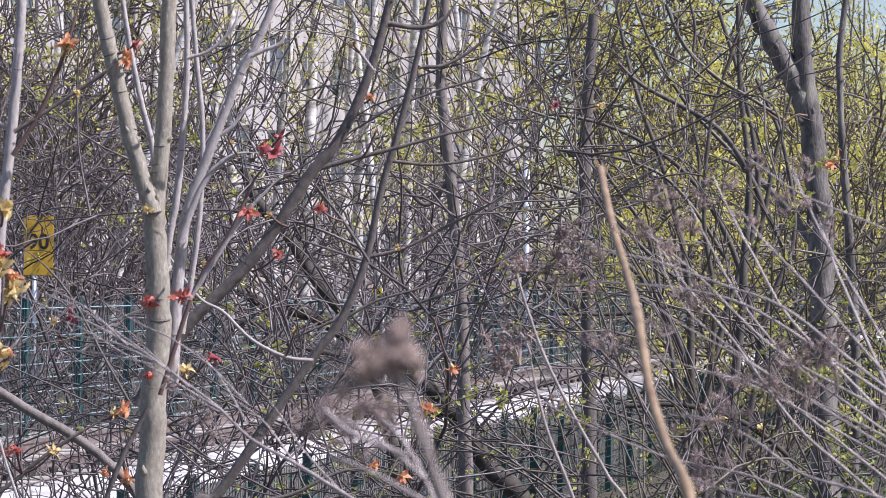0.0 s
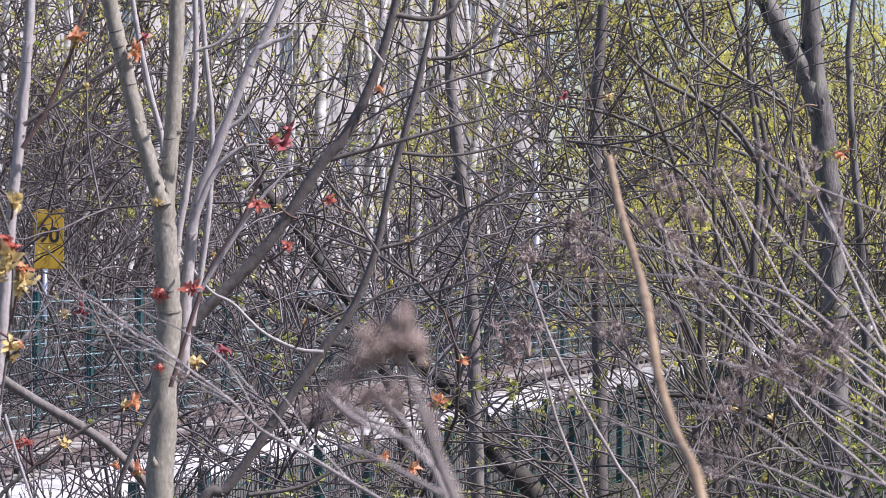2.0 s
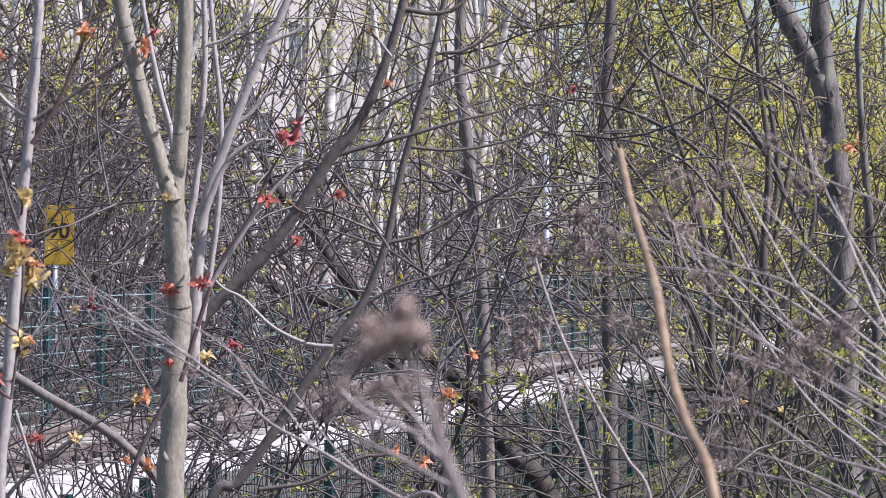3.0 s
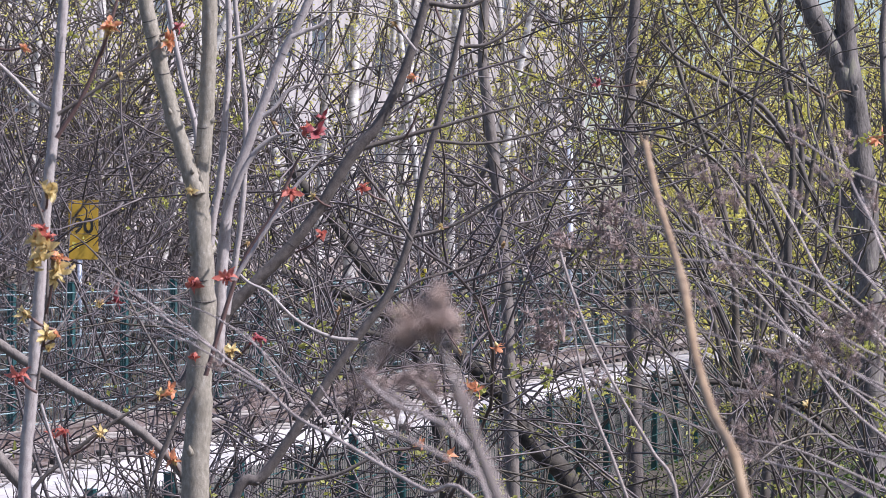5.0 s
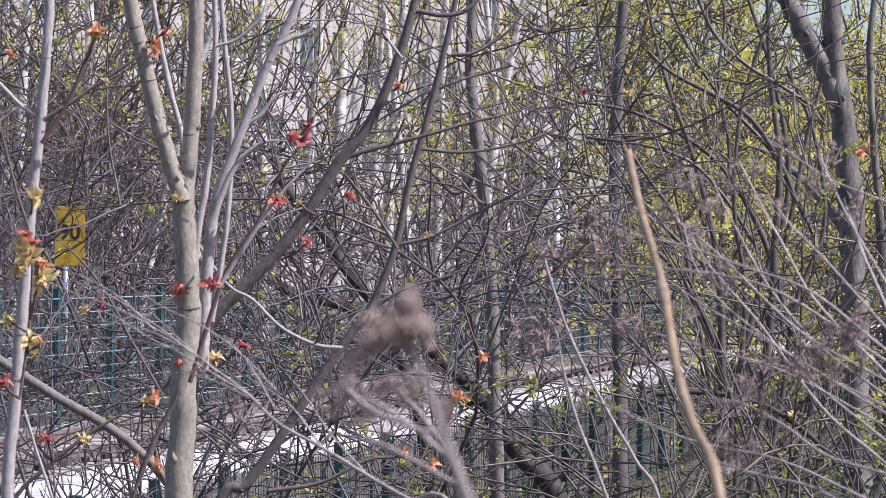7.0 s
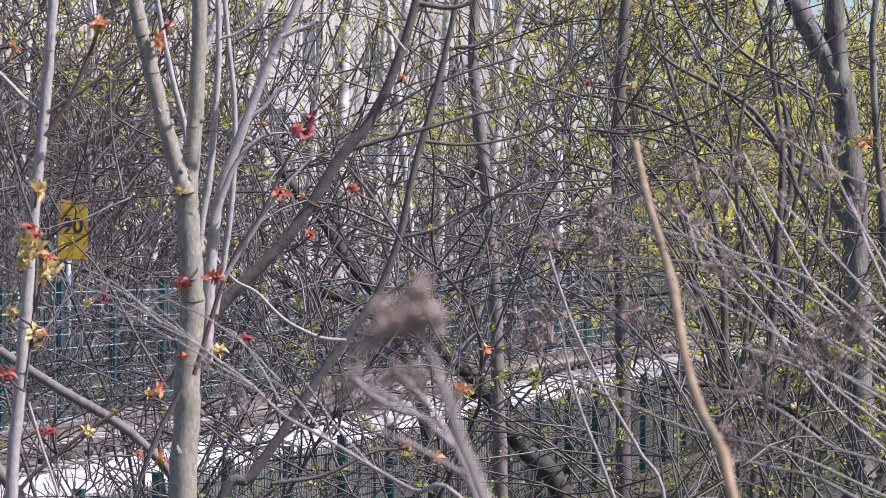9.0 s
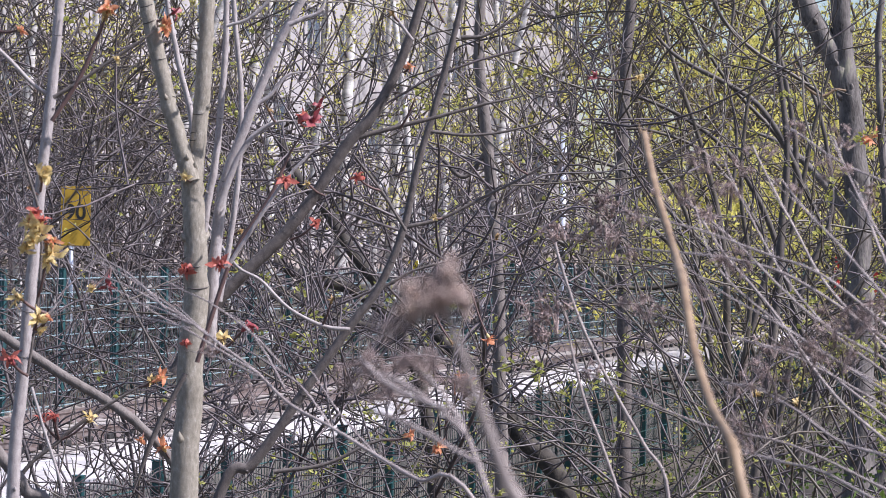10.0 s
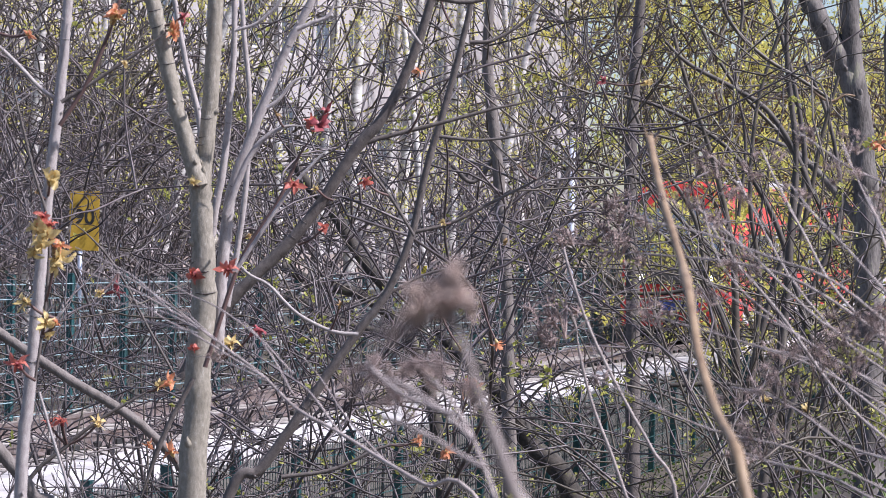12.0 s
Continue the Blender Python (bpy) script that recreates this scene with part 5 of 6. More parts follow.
limb(hazel, "stem", HAZEL, [(2.319, 17.500, 1.957, 0.01987), (2.248, 17.500, 2.134, 0.01868), (2.125, 17.500, 2.353, 0.01749), (1.983, 17.500, 2.516, 0.01630), (1.754, 17.500, 2.643, 0.01518), (1.524, 17.500, 2.763, 0.01280), (1.382, 17.500, 2.894, 0.00931)], 1)
limb(hazel, "stem", HAZEL, [(1.988, 17.500, -0.545, 0.03359), (2.068, 17.500, 0.317, 0.03082), (2.160, 17.500, 1.179, 0.02798), (2.185, 17.500, 1.674, 0.02567), (2.213, 17.500, 2.205, 0.02099), (2.149, 17.500, 2.735, 0.01630), (2.128, 17.500, 3.265, 0.01399)], 1)
limb(hazel, "stem", TWIG_OLIVE, [(2.248, 17.500, 1.674, 0.01630), (2.319, 17.500, 2.028, 0.01518), (2.376, 17.500, 2.346, 0.01280), (2.468, 17.500, 2.699, 0.01049)], 1)
limb(hazel, "stem", HAZEL, [(1.824, 17.500, 1.497, 0.01399), (1.541, 17.500, 1.745, 0.01280), (1.294, 17.500, 1.992, 0.01168), (1.064, 17.500, 2.098, 0.01049), (0.799, 17.500, 2.152, 0.00818), (0.516, 17.500, 2.098, 0.00581)], 1)
limb(hazel, "stem", TWIG_OLIVE, [(2.036, 17.200, 1.673, 0.01373), (1.828, 17.200, 1.986, 0.01148), (1.619, 17.200, 2.194, 0.01030), (1.307, 17.200, 2.298, 0.00917), (1.063, 17.200, 2.298, 0.00805), (0.785, 17.200, 2.351, 0.00574)], 1)
limb(hazel, "stem", HAZEL, [(1.934, 18.200, 1.824, 0.01214), (1.971, 18.200, 2.302, 0.01089), (1.897, 18.200, 2.743, 0.00970), (1.934, 18.200, 3.148, 0.00970), (1.897, 18.200, 3.369, 0.00851)], 1)

log = tree("leaning_log", on_land(1.115, 20.000), "dead mossy trunk leaning down through the brush", "log")
limb(log, "stem", MOSSY, [(-0.016, 20.000, 0.998, 0.0364), (0.105, 20.000, 0.857, 0.0485), (0.267, 20.000, 0.723, 0.0606), (0.469, 20.000, 0.505, 0.0667), (0.671, 20.000, 0.190, 0.0727), (0.954, 20.000, -0.125, 0.0788), (1.236, 20.000, -1.070, 0.0848)], 3)
limb(log, "broken_limb", MOSSY, [(0.489, 20.000, 0.493, 0.0323), (0.388, 20.000, 0.554, 0.0283), (0.246, 20.000, 0.533, 0.0222)], 0)

log2 = tree("leaning_log", on_land(-0.107, 22.000), "dark bent dead branch hung up in the shrubs", "log")
limb(log2, "stem", MOSSY, [(-1.240, 22.000, 1.404, 0.0378), (-0.996, 22.000, 1.284, 0.0444), (-0.729, 22.000, 1.227, 0.0467), (-0.551, 22.000, 1.160, 0.0489), (-0.284, 22.000, 0.938, 0.0489), (-0.062, 22.000, 0.449, 0.0533), (0.071, 22.000, -0.440, 0.0578), (0.116, 22.000, -1.709, 0.0578)], 2)
limb(log2, "limb", MOSSY, [(-1.351, 22.000, 1.071, 0.0244), (-1.129, 22.000, 1.160, 0.0267), (-0.907, 22.000, 1.027, 0.0289), (-0.640, 22.000, 0.938, 0.0311), (-0.418, 22.000, 0.893, 0.0333)], 1)
limb(log2, "limb", MOSSY, [(-1.209, 22.000, 2.360, 0.0356), (-1.084, 22.000, 2.093, 0.0400), (-0.862, 22.000, 1.849, 0.0444), (-0.640, 22.000, 1.516, 0.0489), (-0.418, 22.000, 1.249, 0.0489)], 1)


# ---- dead herbs close to the camera ----
def tuft(parent, x, y, z, rx, rz, n, material, hair):
    """A fluffy seed head: short hairs and chaff gathered on a few knots."""
    rng = np.random.default_rng(int(abs(x * 9173 + z * 5417)) % 99991)
    off = np.array(parent.matrix_basis.translation)
    core = np.array([x, y, z]) - off
    scale = np.array([rx, max(rx, rz), rz])
    knots = core + np.clip(rng.normal(0, 0.45, (max(n // 14, 3), 3)), -1, 1) * scale
    start = knots[rng.integers(0, len(knots), n)]
    small = min(rx, rz)
    p = grow(rng, start, rng.normal(0, 1, (n, 3)) + np.array([-0.2, 0, 0.35]), small * rng.uniform(0.25, 0.75, n), 4, 0.25, 0.0)
    stems = grow(rng, np.tile(core - np.array([-0.4 * rx, 0, 1.0 * rz]), (len(knots), 1)), knots - core + np.array([0, 0, rz]), np.linalg.norm(knots - core + np.array([-0.4 * rx, 0, rz]), axis=1), 5, 0.08, 0.0)
    chaff = leaf_cards(rng, p[:, rng.integers(1, 4)], small * 0.16)
    shape = join(tubes(p, np.tile(hair * np.linspace(1, 0.5, 4), (n, 1)) * rng.uniform(0.5, 1.2, (n, 1)), 3), tubes(stems, np.full(stems.shape[:2], hair), 3), chaff)
    piece("seed_tuft", mesh_of("seed_tuft", *shape, material), parent, "fluffy brown dry seed tuft")


def plume(parent, points, n, spread, material):
    """Fine dry side stalks, sweeping the way the stem does, each with a few hairs."""
    rng = np.random.default_rng(int(abs(points[0][0] * 7919 + points[-1][2] * 4409)) % 99991)
    c = smooth_path(points, 9)
    path, r = (c[:, :3] - np.array(parent.matrix_basis.translation))[None], c[None, :, 3]
    n = max(n // 2, 4)
    p, q = sprout(rng, path, r, n, 0.28, spread * 0.8, spread * 2.4, 6, 0.05, 0.02, 0.4, 0.05, 0.00016)
    p2, q2 = sprout(rng, p, q, max(n // 2, 3), 0.5, spread * 0.2, spread * 0.5, 4, 0.1, 0.02, 0.7, 0.3, 0.0001)
    piece("side_spray", mesh_of("side_spray", *join(tubes(p, q, 4), tubes(p2, q2, 3)), material), parent)


cane = tree("dry_cane", on_land(0.236, 1.900), "broken tan dry cane standing upright near the lens", "dead stalk")
limb(cane, "stalk", CANE, [(0.2352, 1.5000, -0.1476, 0.00367), (0.2297, 1.5120, 0.1261, 0.00370), (0.2241, 1.5240, 0.4043, 0.00374), (0.2185, 1.5360, 0.6870, 0.00376), (0.2127, 1.5480, 0.9744, 0.00379), (0.2067, 1.5600, 1.2663, 0.00382), (0.1782, 1.5720, 1.4225, 0.00374), (0.1709, 1.5840, 1.4547, 0.00365), (0.1677, 1.5960, 1.4730, 0.00345), (0.1670, 1.6080, 1.4795, 0.00393), (0.1663, 1.6200, 1.4838, 0.00338)], 0, 7)
limb(cane, "stalk", CANE, [(0.1682, 1.6200, 1.4799, 0.00350), (0.1765, 1.7333, 1.4795, 0.00337), (0.1783, 1.8467, 1.4903, 0.00346), (0.1774, 1.9600, 1.5212, 0.00353), (0.1801, 2.0733, 1.5606, 0.00374), (0.1873, 2.1867, 1.5717, 0.00473), (0.1947, 2.3000, 1.5772, 0.00431)], 0, 7)
limb(cane, "stalk", CANE, [(0.1965, 2.3000, 1.5726, 0.00431), (0.2059, 2.4500, 1.5856, 0.00388), (0.2069, 2.6000, 1.6215, 0.00392), (0.2078, 2.7500, 1.6617, 0.00416), (0.2103, 2.9000, 1.7084, 0.00397)], 0, 7)
limb(cane, "splinter", CANE, [(0.2080, 2.9000, 1.7049, 0.00190), (0.2062, 2.9000, 1.7125, 0.00142), (0.2045, 2.9000, 1.7201, 0.00048)], 0, 5)
limb(cane, "splinter", CANE, [(0.2121, 2.9000, 1.7060, 0.00190), (0.2121, 2.9000, 1.7110, 0.00142), (0.2121, 2.9000, 1.7160, 0.00048)], 0, 5)
limb(cane, "splinter", CANE, [(0.2144, 2.9000, 1.7025, 0.00190), (0.2165, 2.9000, 1.7072, 0.00142), (0.2185, 2.9000, 1.7119, 0.00048)], 0, 5)

fork = tree("dead_stem", on_land(0.387, 4.500), "forked pale dry herb stem", "dead stalk")
limb(fork, "stalk", STRAW, [(0.4055, 4.5000, -0.2054, 0.00339), (0.4018, 4.5100, 0.0706, 0.00334), (0.3981, 4.5200, 0.3479, 0.00331), (0.3944, 4.5300, 0.6265, 0.00327), (0.3907, 4.5400, 0.9063, 0.00323), (0.3870, 4.5500, 1.1873, 0.00319), (0.3464, 4.5600, 1.2693, 0.00297), (0.3010, 4.5700, 1.3470, 0.00275), (0.2461, 4.5800, 1.4529, 0.00275), (0.2114, 4.5900, 1.5453, 0.00253), (0.1914, 4.6000, 1.6149, 0.00207)], 3, 7)
limb(fork, "side_stalk", STRAW, [(0.3055, 4.5000, 1.1873, 0.00293), (0.2782, 4.5000, 1.2600, 0.00293), (0.2436, 4.5000, 1.3464, 0.00270), (0.2218, 4.5000, 1.4282, 0.00248), (0.2145, 4.5000, 1.4827, 0.00203)], 2, 7)
limb(fork, "side_stalk", STRAW, [(0.2164, 4.5000, 1.4645, 0.00180), (0.2055, 4.5000, 1.4918, 0.00157), (0.1827, 4.5000, 1.5191, 0.00135)], 1, 7)
tuft(fork, 0.1787, 4.4000, 1.4809, 0.0400, 0.0302, 150, FLUFF, 0.00142)
tuft(fork, 0.1920, 4.4000, 1.6142, 0.0267, 0.0160, 150, FLUFF, 0.00142)
tuft(fork, 0.1609, 4.4000, 1.4542, 0.0231, 0.0178, 150, FLUFF, 0.00142)
tuft(fork, 0.2587, 4.4000, 1.6098, 0.0409, 0.0320, 150, FLUFF, 0.00142)
tuft(fork, 0.2631, 4.4000, 1.6587, 0.0267, 0.0267, 150, FLUFF, 0.00142)

weeds = tree("dry_weeds", on_land(0.541, 2.400), "tall fan of dry weed stems with brown seed heads", "dead weeds")
limb(weeds, "stalk", STRAW, [(0.7012, 2.4685, -0.1496, 0.00161), (0.7032, 2.5224, 0.0507, 0.00161), (0.7047, 2.5762, 0.2611, 0.00163), (0.7056, 2.6301, 0.4817, 0.00164), (0.7059, 2.6839, 0.7125, 0.00165), (0.7057, 2.7378, 0.9534, 0.00166), (0.6830, 2.7916, 1.1381, 0.00160), (0.6588, 2.8454, 1.3304, 0.00154), (0.5658, 2.8993, 1.3886, 0.00144), (0.4868, 2.9531, 1.4383, 0.00127), (0.4349, 3.0070, 1.4718, 0.00115), (0.3809, 3.0608, 1.5066, 0.00103), (0.3184, 3.1147, 1.5427, 0.00090), (0.2746, 3.1685, 1.5750, 0.00077)], 2, 7)
limb(weeds, "stalk", STRAW, [(0.8638, 3.0410, -0.1539, 0.00233), (0.8628, 3.0949, 0.0184, 0.00234), (0.8613, 3.1487, 0.1977, 0.00235), (0.8592, 3.2026, 0.3841, 0.00235), (0.8565, 3.2564, 0.5776, 0.00236), (0.8533, 3.3103, 0.7781, 0.00237), (0.8230, 3.3641, 1.0026, 0.00228), (0.7913, 3.4179, 1.2347, 0.00218), (0.6775, 3.4718, 1.3552, 0.00204), (0.5812, 3.5256, 1.4583, 0.00180), (0.5033, 3.5795, 1.5429, 0.00163), (0.4668, 3.6333, 1.6154, 0.00145), (0.4365, 3.6872, 1.6827, 0.00126), (0.4202, 3.7410, 1.7292, 0.00107)], 2, 7)
plume(weeds, [(0.4614, 3.5910, 1.6152, 0.00181), (0.4340, 3.6660, 1.6822, 0.00185), (0.4202, 3.7410, 1.7292, 0.00189)], 8, 0.0378, STRAW)
tuft(weeds, 0.4308, 3.7410, 1.7247, 0.0227, 0.0151, 60, FLUFF, 0.00121)
limb(weeds, "stalk", STRAW, [(0.7031, 2.4753, -0.1497, 0.00177), (0.7063, 2.5336, 0.0463, 0.00179), (0.7090, 2.5920, 0.2532, 0.00181), (0.7110, 2.6503, 0.4709, 0.00182), (0.7125, 2.7086, 0.6997, 0.00184), (0.7133, 2.7670, 0.9393, 0.00184), (0.6912, 2.8253, 1.1251, 0.00179), (0.6676, 2.8836, 1.3192, 0.00172), (0.5741, 2.9420, 1.4312, 0.00161), (0.4946, 3.0003, 1.5279, 0.00143), (0.4424, 3.0586, 1.5944, 0.00130), (0.4131, 3.1170, 1.6321, 0.00116), (0.3887, 3.1753, 1.6712, 0.00101)], 2, 7)
plume(weeds, [(0.4376, 3.0253, 1.5945, 0.00153), (0.4109, 3.1003, 1.6319, 0.00157), (0.3887, 3.1753, 1.6712, 0.00160)], 8, 0.0321, STRAW)
tuft(weeds, 0.3977, 3.1753, 1.6674, 0.0192, 0.0128, 60, FLUFF, 0.00103)
limb(weeds, "stalk", STRAW, [(0.7906, 2.7832, -0.1519, 0.00173), (0.7922, 2.8416, 0.0851, 0.00175), (0.7932, 2.8999, 0.3335, 0.00176), (0.7936, 2.9582, 0.5930, 0.00177), (0.7935, 3.0166, 0.8639, 0.00178), (0.7926, 3.0749, 1.1459, 0.00179), (0.7665, 3.1332, 1.3588, 0.00172), (0.7389, 3.1916, 1.5800, 0.00166), (0.6342, 3.2499, 1.6269, 0.00155), (0.5454, 3.3082, 1.6675, 0.00137), (0.4870, 3.3666, 1.6959, 0.00125), (0.4470, 3.4249, 1.7287, 0.00111), (0.4335, 3.4832, 1.7450, 0.00097)], 2, 7)
plume(weeds, [(0.4821, 3.3332, 1.6949, 0.00168), (0.4448, 3.4082, 1.7281, 0.00172), (0.4335, 3.4832, 1.7450, 0.00176)], 8, 0.0352, STRAW)
tuft(weeds, 0.4433, 3.4832, 1.7407, 0.0211, 0.0141, 60, FLUFF, 0.00113)
limb(weeds, "stalk", STRAW, [(0.8486, 2.9877, -0.1535, 0.00181), (0.8492, 3.0460, 0.0260, 0.00182), (0.8491, 3.1043, 0.2137, 0.00184), (0.8485, 3.1627, 0.4095, 0.00184), (0.8472, 3.2210, 0.6135, 0.00185), (0.8453, 3.2793, 0.8257, 0.00186), (0.8165, 3.3377, 1.0480, 0.00179), (0.7862, 3.3960, 1.2784, 0.00172), (0.6741, 3.4543, 1.3394, 0.00161), (0.5791, 3.5127, 1.3914, 0.00143), (0.4660, 3.5710, 1.4528, 0.00128), (0.3783, 3.6293, 1.4798, 0.00115), (0.2727, 3.6877, 1.5076, 0.00100)], 2, 7)
plume(weeds, [(0.4617, 3.5377, 1.4542, 0.00179), (0.3766, 3.6127, 1.4803, 0.00182), (0.2727, 3.6877, 1.5076, 0.00186)], 8, 0.0372, STRAW)
tuft(weeds, 0.2831, 3.6877, 1.5032, 0.0223, 0.0149, 60, FLUFF, 0.00119)
limb(weeds, "stalk", STRAW, [(0.7706, 2.7130, -0.1514, 0.00202), (0.7714, 2.7668, 0.0273, 0.00203), (0.7716, 2.8207, 0.2144, 0.00204), (0.7712, 2.8745, 0.4098, 0.00205), (0.7702, 2.9284, 0.6134, 0.00206), (0.7687, 2.9822, 0.8254, 0.00207), (0.7428, 3.0361, 1.0261, 0.00200), (0.7154, 3.0899, 1.2344, 0.00192), (0.6135, 3.1438, 1.2789, 0.00179), (0.5271, 3.1976, 1.3164, 0.00159), (0.4178, 3.2514, 1.3642, 0.00143), (0.3178, 3.3053, 1.3837, 0.00128), (0.2212, 3.3591, 1.4208, 0.00112), (0.1765, 3.4130, 1.4435, 0.00095)], 2, 7)
plume(weeds, [(0.3138, 3.2630, 1.3864, 0.00165), (0.2198, 3.3380, 1.4220, 0.00169), (0.1765, 3.4130, 1.4435, 0.00172)], 8, 0.0345, STRAW)
tuft(weeds, 0.1862, 3.4130, 1.4393, 0.0207, 0.0138, 60, FLUFF, 0.00110)
limb(weeds, "stalk", STRAW, [(0.7795, 2.7445, -0.1517, 0.00211), (0.7814, 2.8028, 0.0442, 0.00212), (0.7826, 2.8612, 0.2498, 0.00214), (0.7833, 2.9195, 0.4650, 0.00215), (0.7833, 2.9778, 0.6900, 0.00217), (0.7827, 3.0362, 0.9247, 0.00217), (0.7571, 3.0945, 1.1305, 0.00210), (0.7299, 3.1528, 1.3446, 0.00202), (0.6267, 3.2112, 1.4060, 0.00189), (0.5390, 3.2695, 1.4587, 0.00167), (0.4477, 3.3278, 1.5133, 0.00152), (0.3598, 3.3862, 1.6007, 0.00135), (0.2999, 3.4445, 1.6529, 0.00119)], 2, 7)
plume(weeds, [(0.4433, 3.2945, 1.5141, 0.00166), (0.3581, 3.3695, 1.6007, 0.00170), (0.2999, 3.4445, 1.6529, 0.00174)], 8, 0.0348, STRAW)
tuft(weeds, 0.3097, 3.4445, 1.6487, 0.0209, 0.0139, 60, FLUFF, 0.00111)
limb(weeds, "stalk", STRAW, [(0.8494, 2.9903, -0.1535, 0.00268), (0.8487, 3.0441, 0.0067, 0.00268), (0.8474, 3.0980, 0.1736, 0.00270), (0.8456, 3.1518, 0.3473, 0.00271), (0.8432, 3.2057, 0.5277, 0.00271), (0.8402, 3.2595, 0.7150, 0.00272), (0.8106, 3.3133, 0.9347, 0.00262), (0.7796, 3.3672, 1.1619, 0.00251), (0.6676, 3.4210, 1.2624, 0.00235), (0.5728, 3.4749, 1.3480, 0.00207), (0.5033, 3.5287, 1.4118, 0.00187), (0.4314, 3.5826, 1.5139, 0.00167), (0.3791, 3.6364, 1.5787, 0.00146), (0.3474, 3.6903, 1.6306, 0.00123)], 2, 7)
plume(weeds, [(0.4263, 3.5403, 1.5149, 0.00179), (0.3769, 3.6153, 1.5788, 0.00183), (0.3474, 3.6903, 1.6306, 0.00186)], 8, 0.0373, STRAW)
tuft(weeds, 0.3578, 3.6903, 1.6261, 0.0224, 0.0149, 60, FLUFF, 0.00119)
limb(weeds, "stalk", STRAW, [(0.7463, 2.6274, -0.1508, 0.00207), (0.7475, 2.6812, 0.0501, 0.00209), (0.7481, 2.7351, 0.2605, 0.00210), (0.7482, 2.7889, 0.4804, 0.00212), (0.7477, 2.8427, 0.7099, 0.00212), (0.7467, 2.8966, 0.9488, 0.00214), (0.7218, 2.9504, 1.1453, 0.00205), (0.6955, 3.0043, 1.3494, 0.00197), (0.5968, 3.0581, 1.4305, 0.00185), (0.5130, 3.1120, 1.5000, 0.00164), (0.4387, 3.1658, 1.5623, 0.00148), (0.3747, 3.2197, 1.5876, 0.00132), (0.3016, 3.2735, 1.6139, 0.00115), (0.2259, 3.3274, 1.6309, 0.00098)], 2, 7)
plume(weeds, [(0.3697, 3.1774, 1.5878, 0.00160), (0.2996, 3.2524, 1.6138, 0.00164), (0.2259, 3.3274, 1.6309, 0.00168)], 8, 0.0336, STRAW)
tuft(weeds, 0.2353, 3.3274, 1.6269, 0.0202, 0.0134, 60, FLUFF, 0.00108)
limb(weeds, "stalk", STRAW, [(0.8399, 2.9570, -0.1532, 0.00197), (0.8394, 3.0108, 0.0284, 0.00199), (0.8383, 3.0647, 0.2178, 0.00200), (0.8366, 3.1185, 0.4147, 0.00200), (0.8344, 3.1724, 0.6193, 0.00200), (0.8316, 3.2262, 0.8316, 0.00201), (0.8025, 3.2800, 1.0507, 0.00193), (0.7718, 3.3339, 1.2774, 0.00185), (0.6611, 3.3877, 1.3618, 0.00173), (0.5673, 3.4416, 1.4338, 0.00153), (0.4985, 3.4954, 1.4877, 0.00139), (0.4417, 3.5493, 1.5577, 0.00123), (0.3974, 3.6031, 1.6444, 0.00107), (0.3738, 3.6570, 1.7042, 0.00092)], 2, 7)
plume(weeds, [(0.4364, 3.5070, 1.5582, 0.00177), (0.3951, 3.5820, 1.6441, 0.00181), (0.3738, 3.6570, 1.7042, 0.00185)], 8, 0.0369, STRAW)
tuft(weeds, 0.3842, 3.6570, 1.6997, 0.0222, 0.0148, 60, FLUFF, 0.00118)
limb(weeds, "stalk", STRAW, [(0.6626, 2.4012, -0.1491, 0.00216), (0.6658, 2.4595, 0.0361, 0.00218), (0.6684, 2.5179, 0.2322, 0.00220), (0.6703, 2.5762, 0.4391, 0.00223), (0.6717, 2.6345, 0.6567, 0.00224), (0.6724, 2.6929, 0.8852, 0.00227), (0.6508, 2.7512, 1.0642, 0.00219), (0.6277, 2.8095, 1.2515, 0.00211), (0.5365, 2.8679, 1.2964, 0.00198), (0.4587, 2.9262, 1.3346, 0.00176), (0.4136, 2.9845, 1.3564, 0.00160), (0.3664, 3.0429, 1.3639, 0.00143), (0.3233, 3.1012, 1.3751, 0.00125)], 2, 7)
plume(weeds, [(0.4090, 2.9512, 1.3591, 0.00149), (0.3644, 3.0262, 1.3652, 0.00153), (0.3233, 3.1012, 1.3751, 0.00157)], 8, 0.0313, STRAW)
tuft(weeds, 0.3320, 3.1012, 1.3713, 0.0188, 0.0125, 60, FLUFF, 0.00100)
limb(weeds, "stalk", STRAW, [(0.7495, 2.6387, -0.1509, 0.00179), (0.7519, 2.6971, 0.0279, 0.00180), (0.7537, 2.7554, 0.2160, 0.00181), (0.7549, 2.8137, 0.4136, 0.00182), (0.7554, 2.8721, 0.6205, 0.00184), (0.7554, 2.9304, 0.8369, 0.00184), (0.7312, 2.9887, 1.0330, 0.00179), (0.7054, 3.0471, 1.2374, 0.00172), (0.6060, 3.1054, 1.4187, 0.00161), (0.5215, 3.1637, 1.5751, 0.00143), (0.4921, 3.2221, 1.6397, 0.00129), (0.4745, 3.2804, 1.6934, 0.00115), (0.4694, 3.3387, 1.7288, 0.00101)], 2, 7)
plume(weeds, [(0.4870, 3.1887, 1.6393, 0.00161), (0.4721, 3.2637, 1.6930, 0.00165), (0.4694, 3.3387, 1.7288, 0.00169)], 8, 0.0337, STRAW)
tuft(weeds, 0.4789, 3.3387, 1.7248, 0.0202, 0.0135, 60, FLUFF, 0.00108)
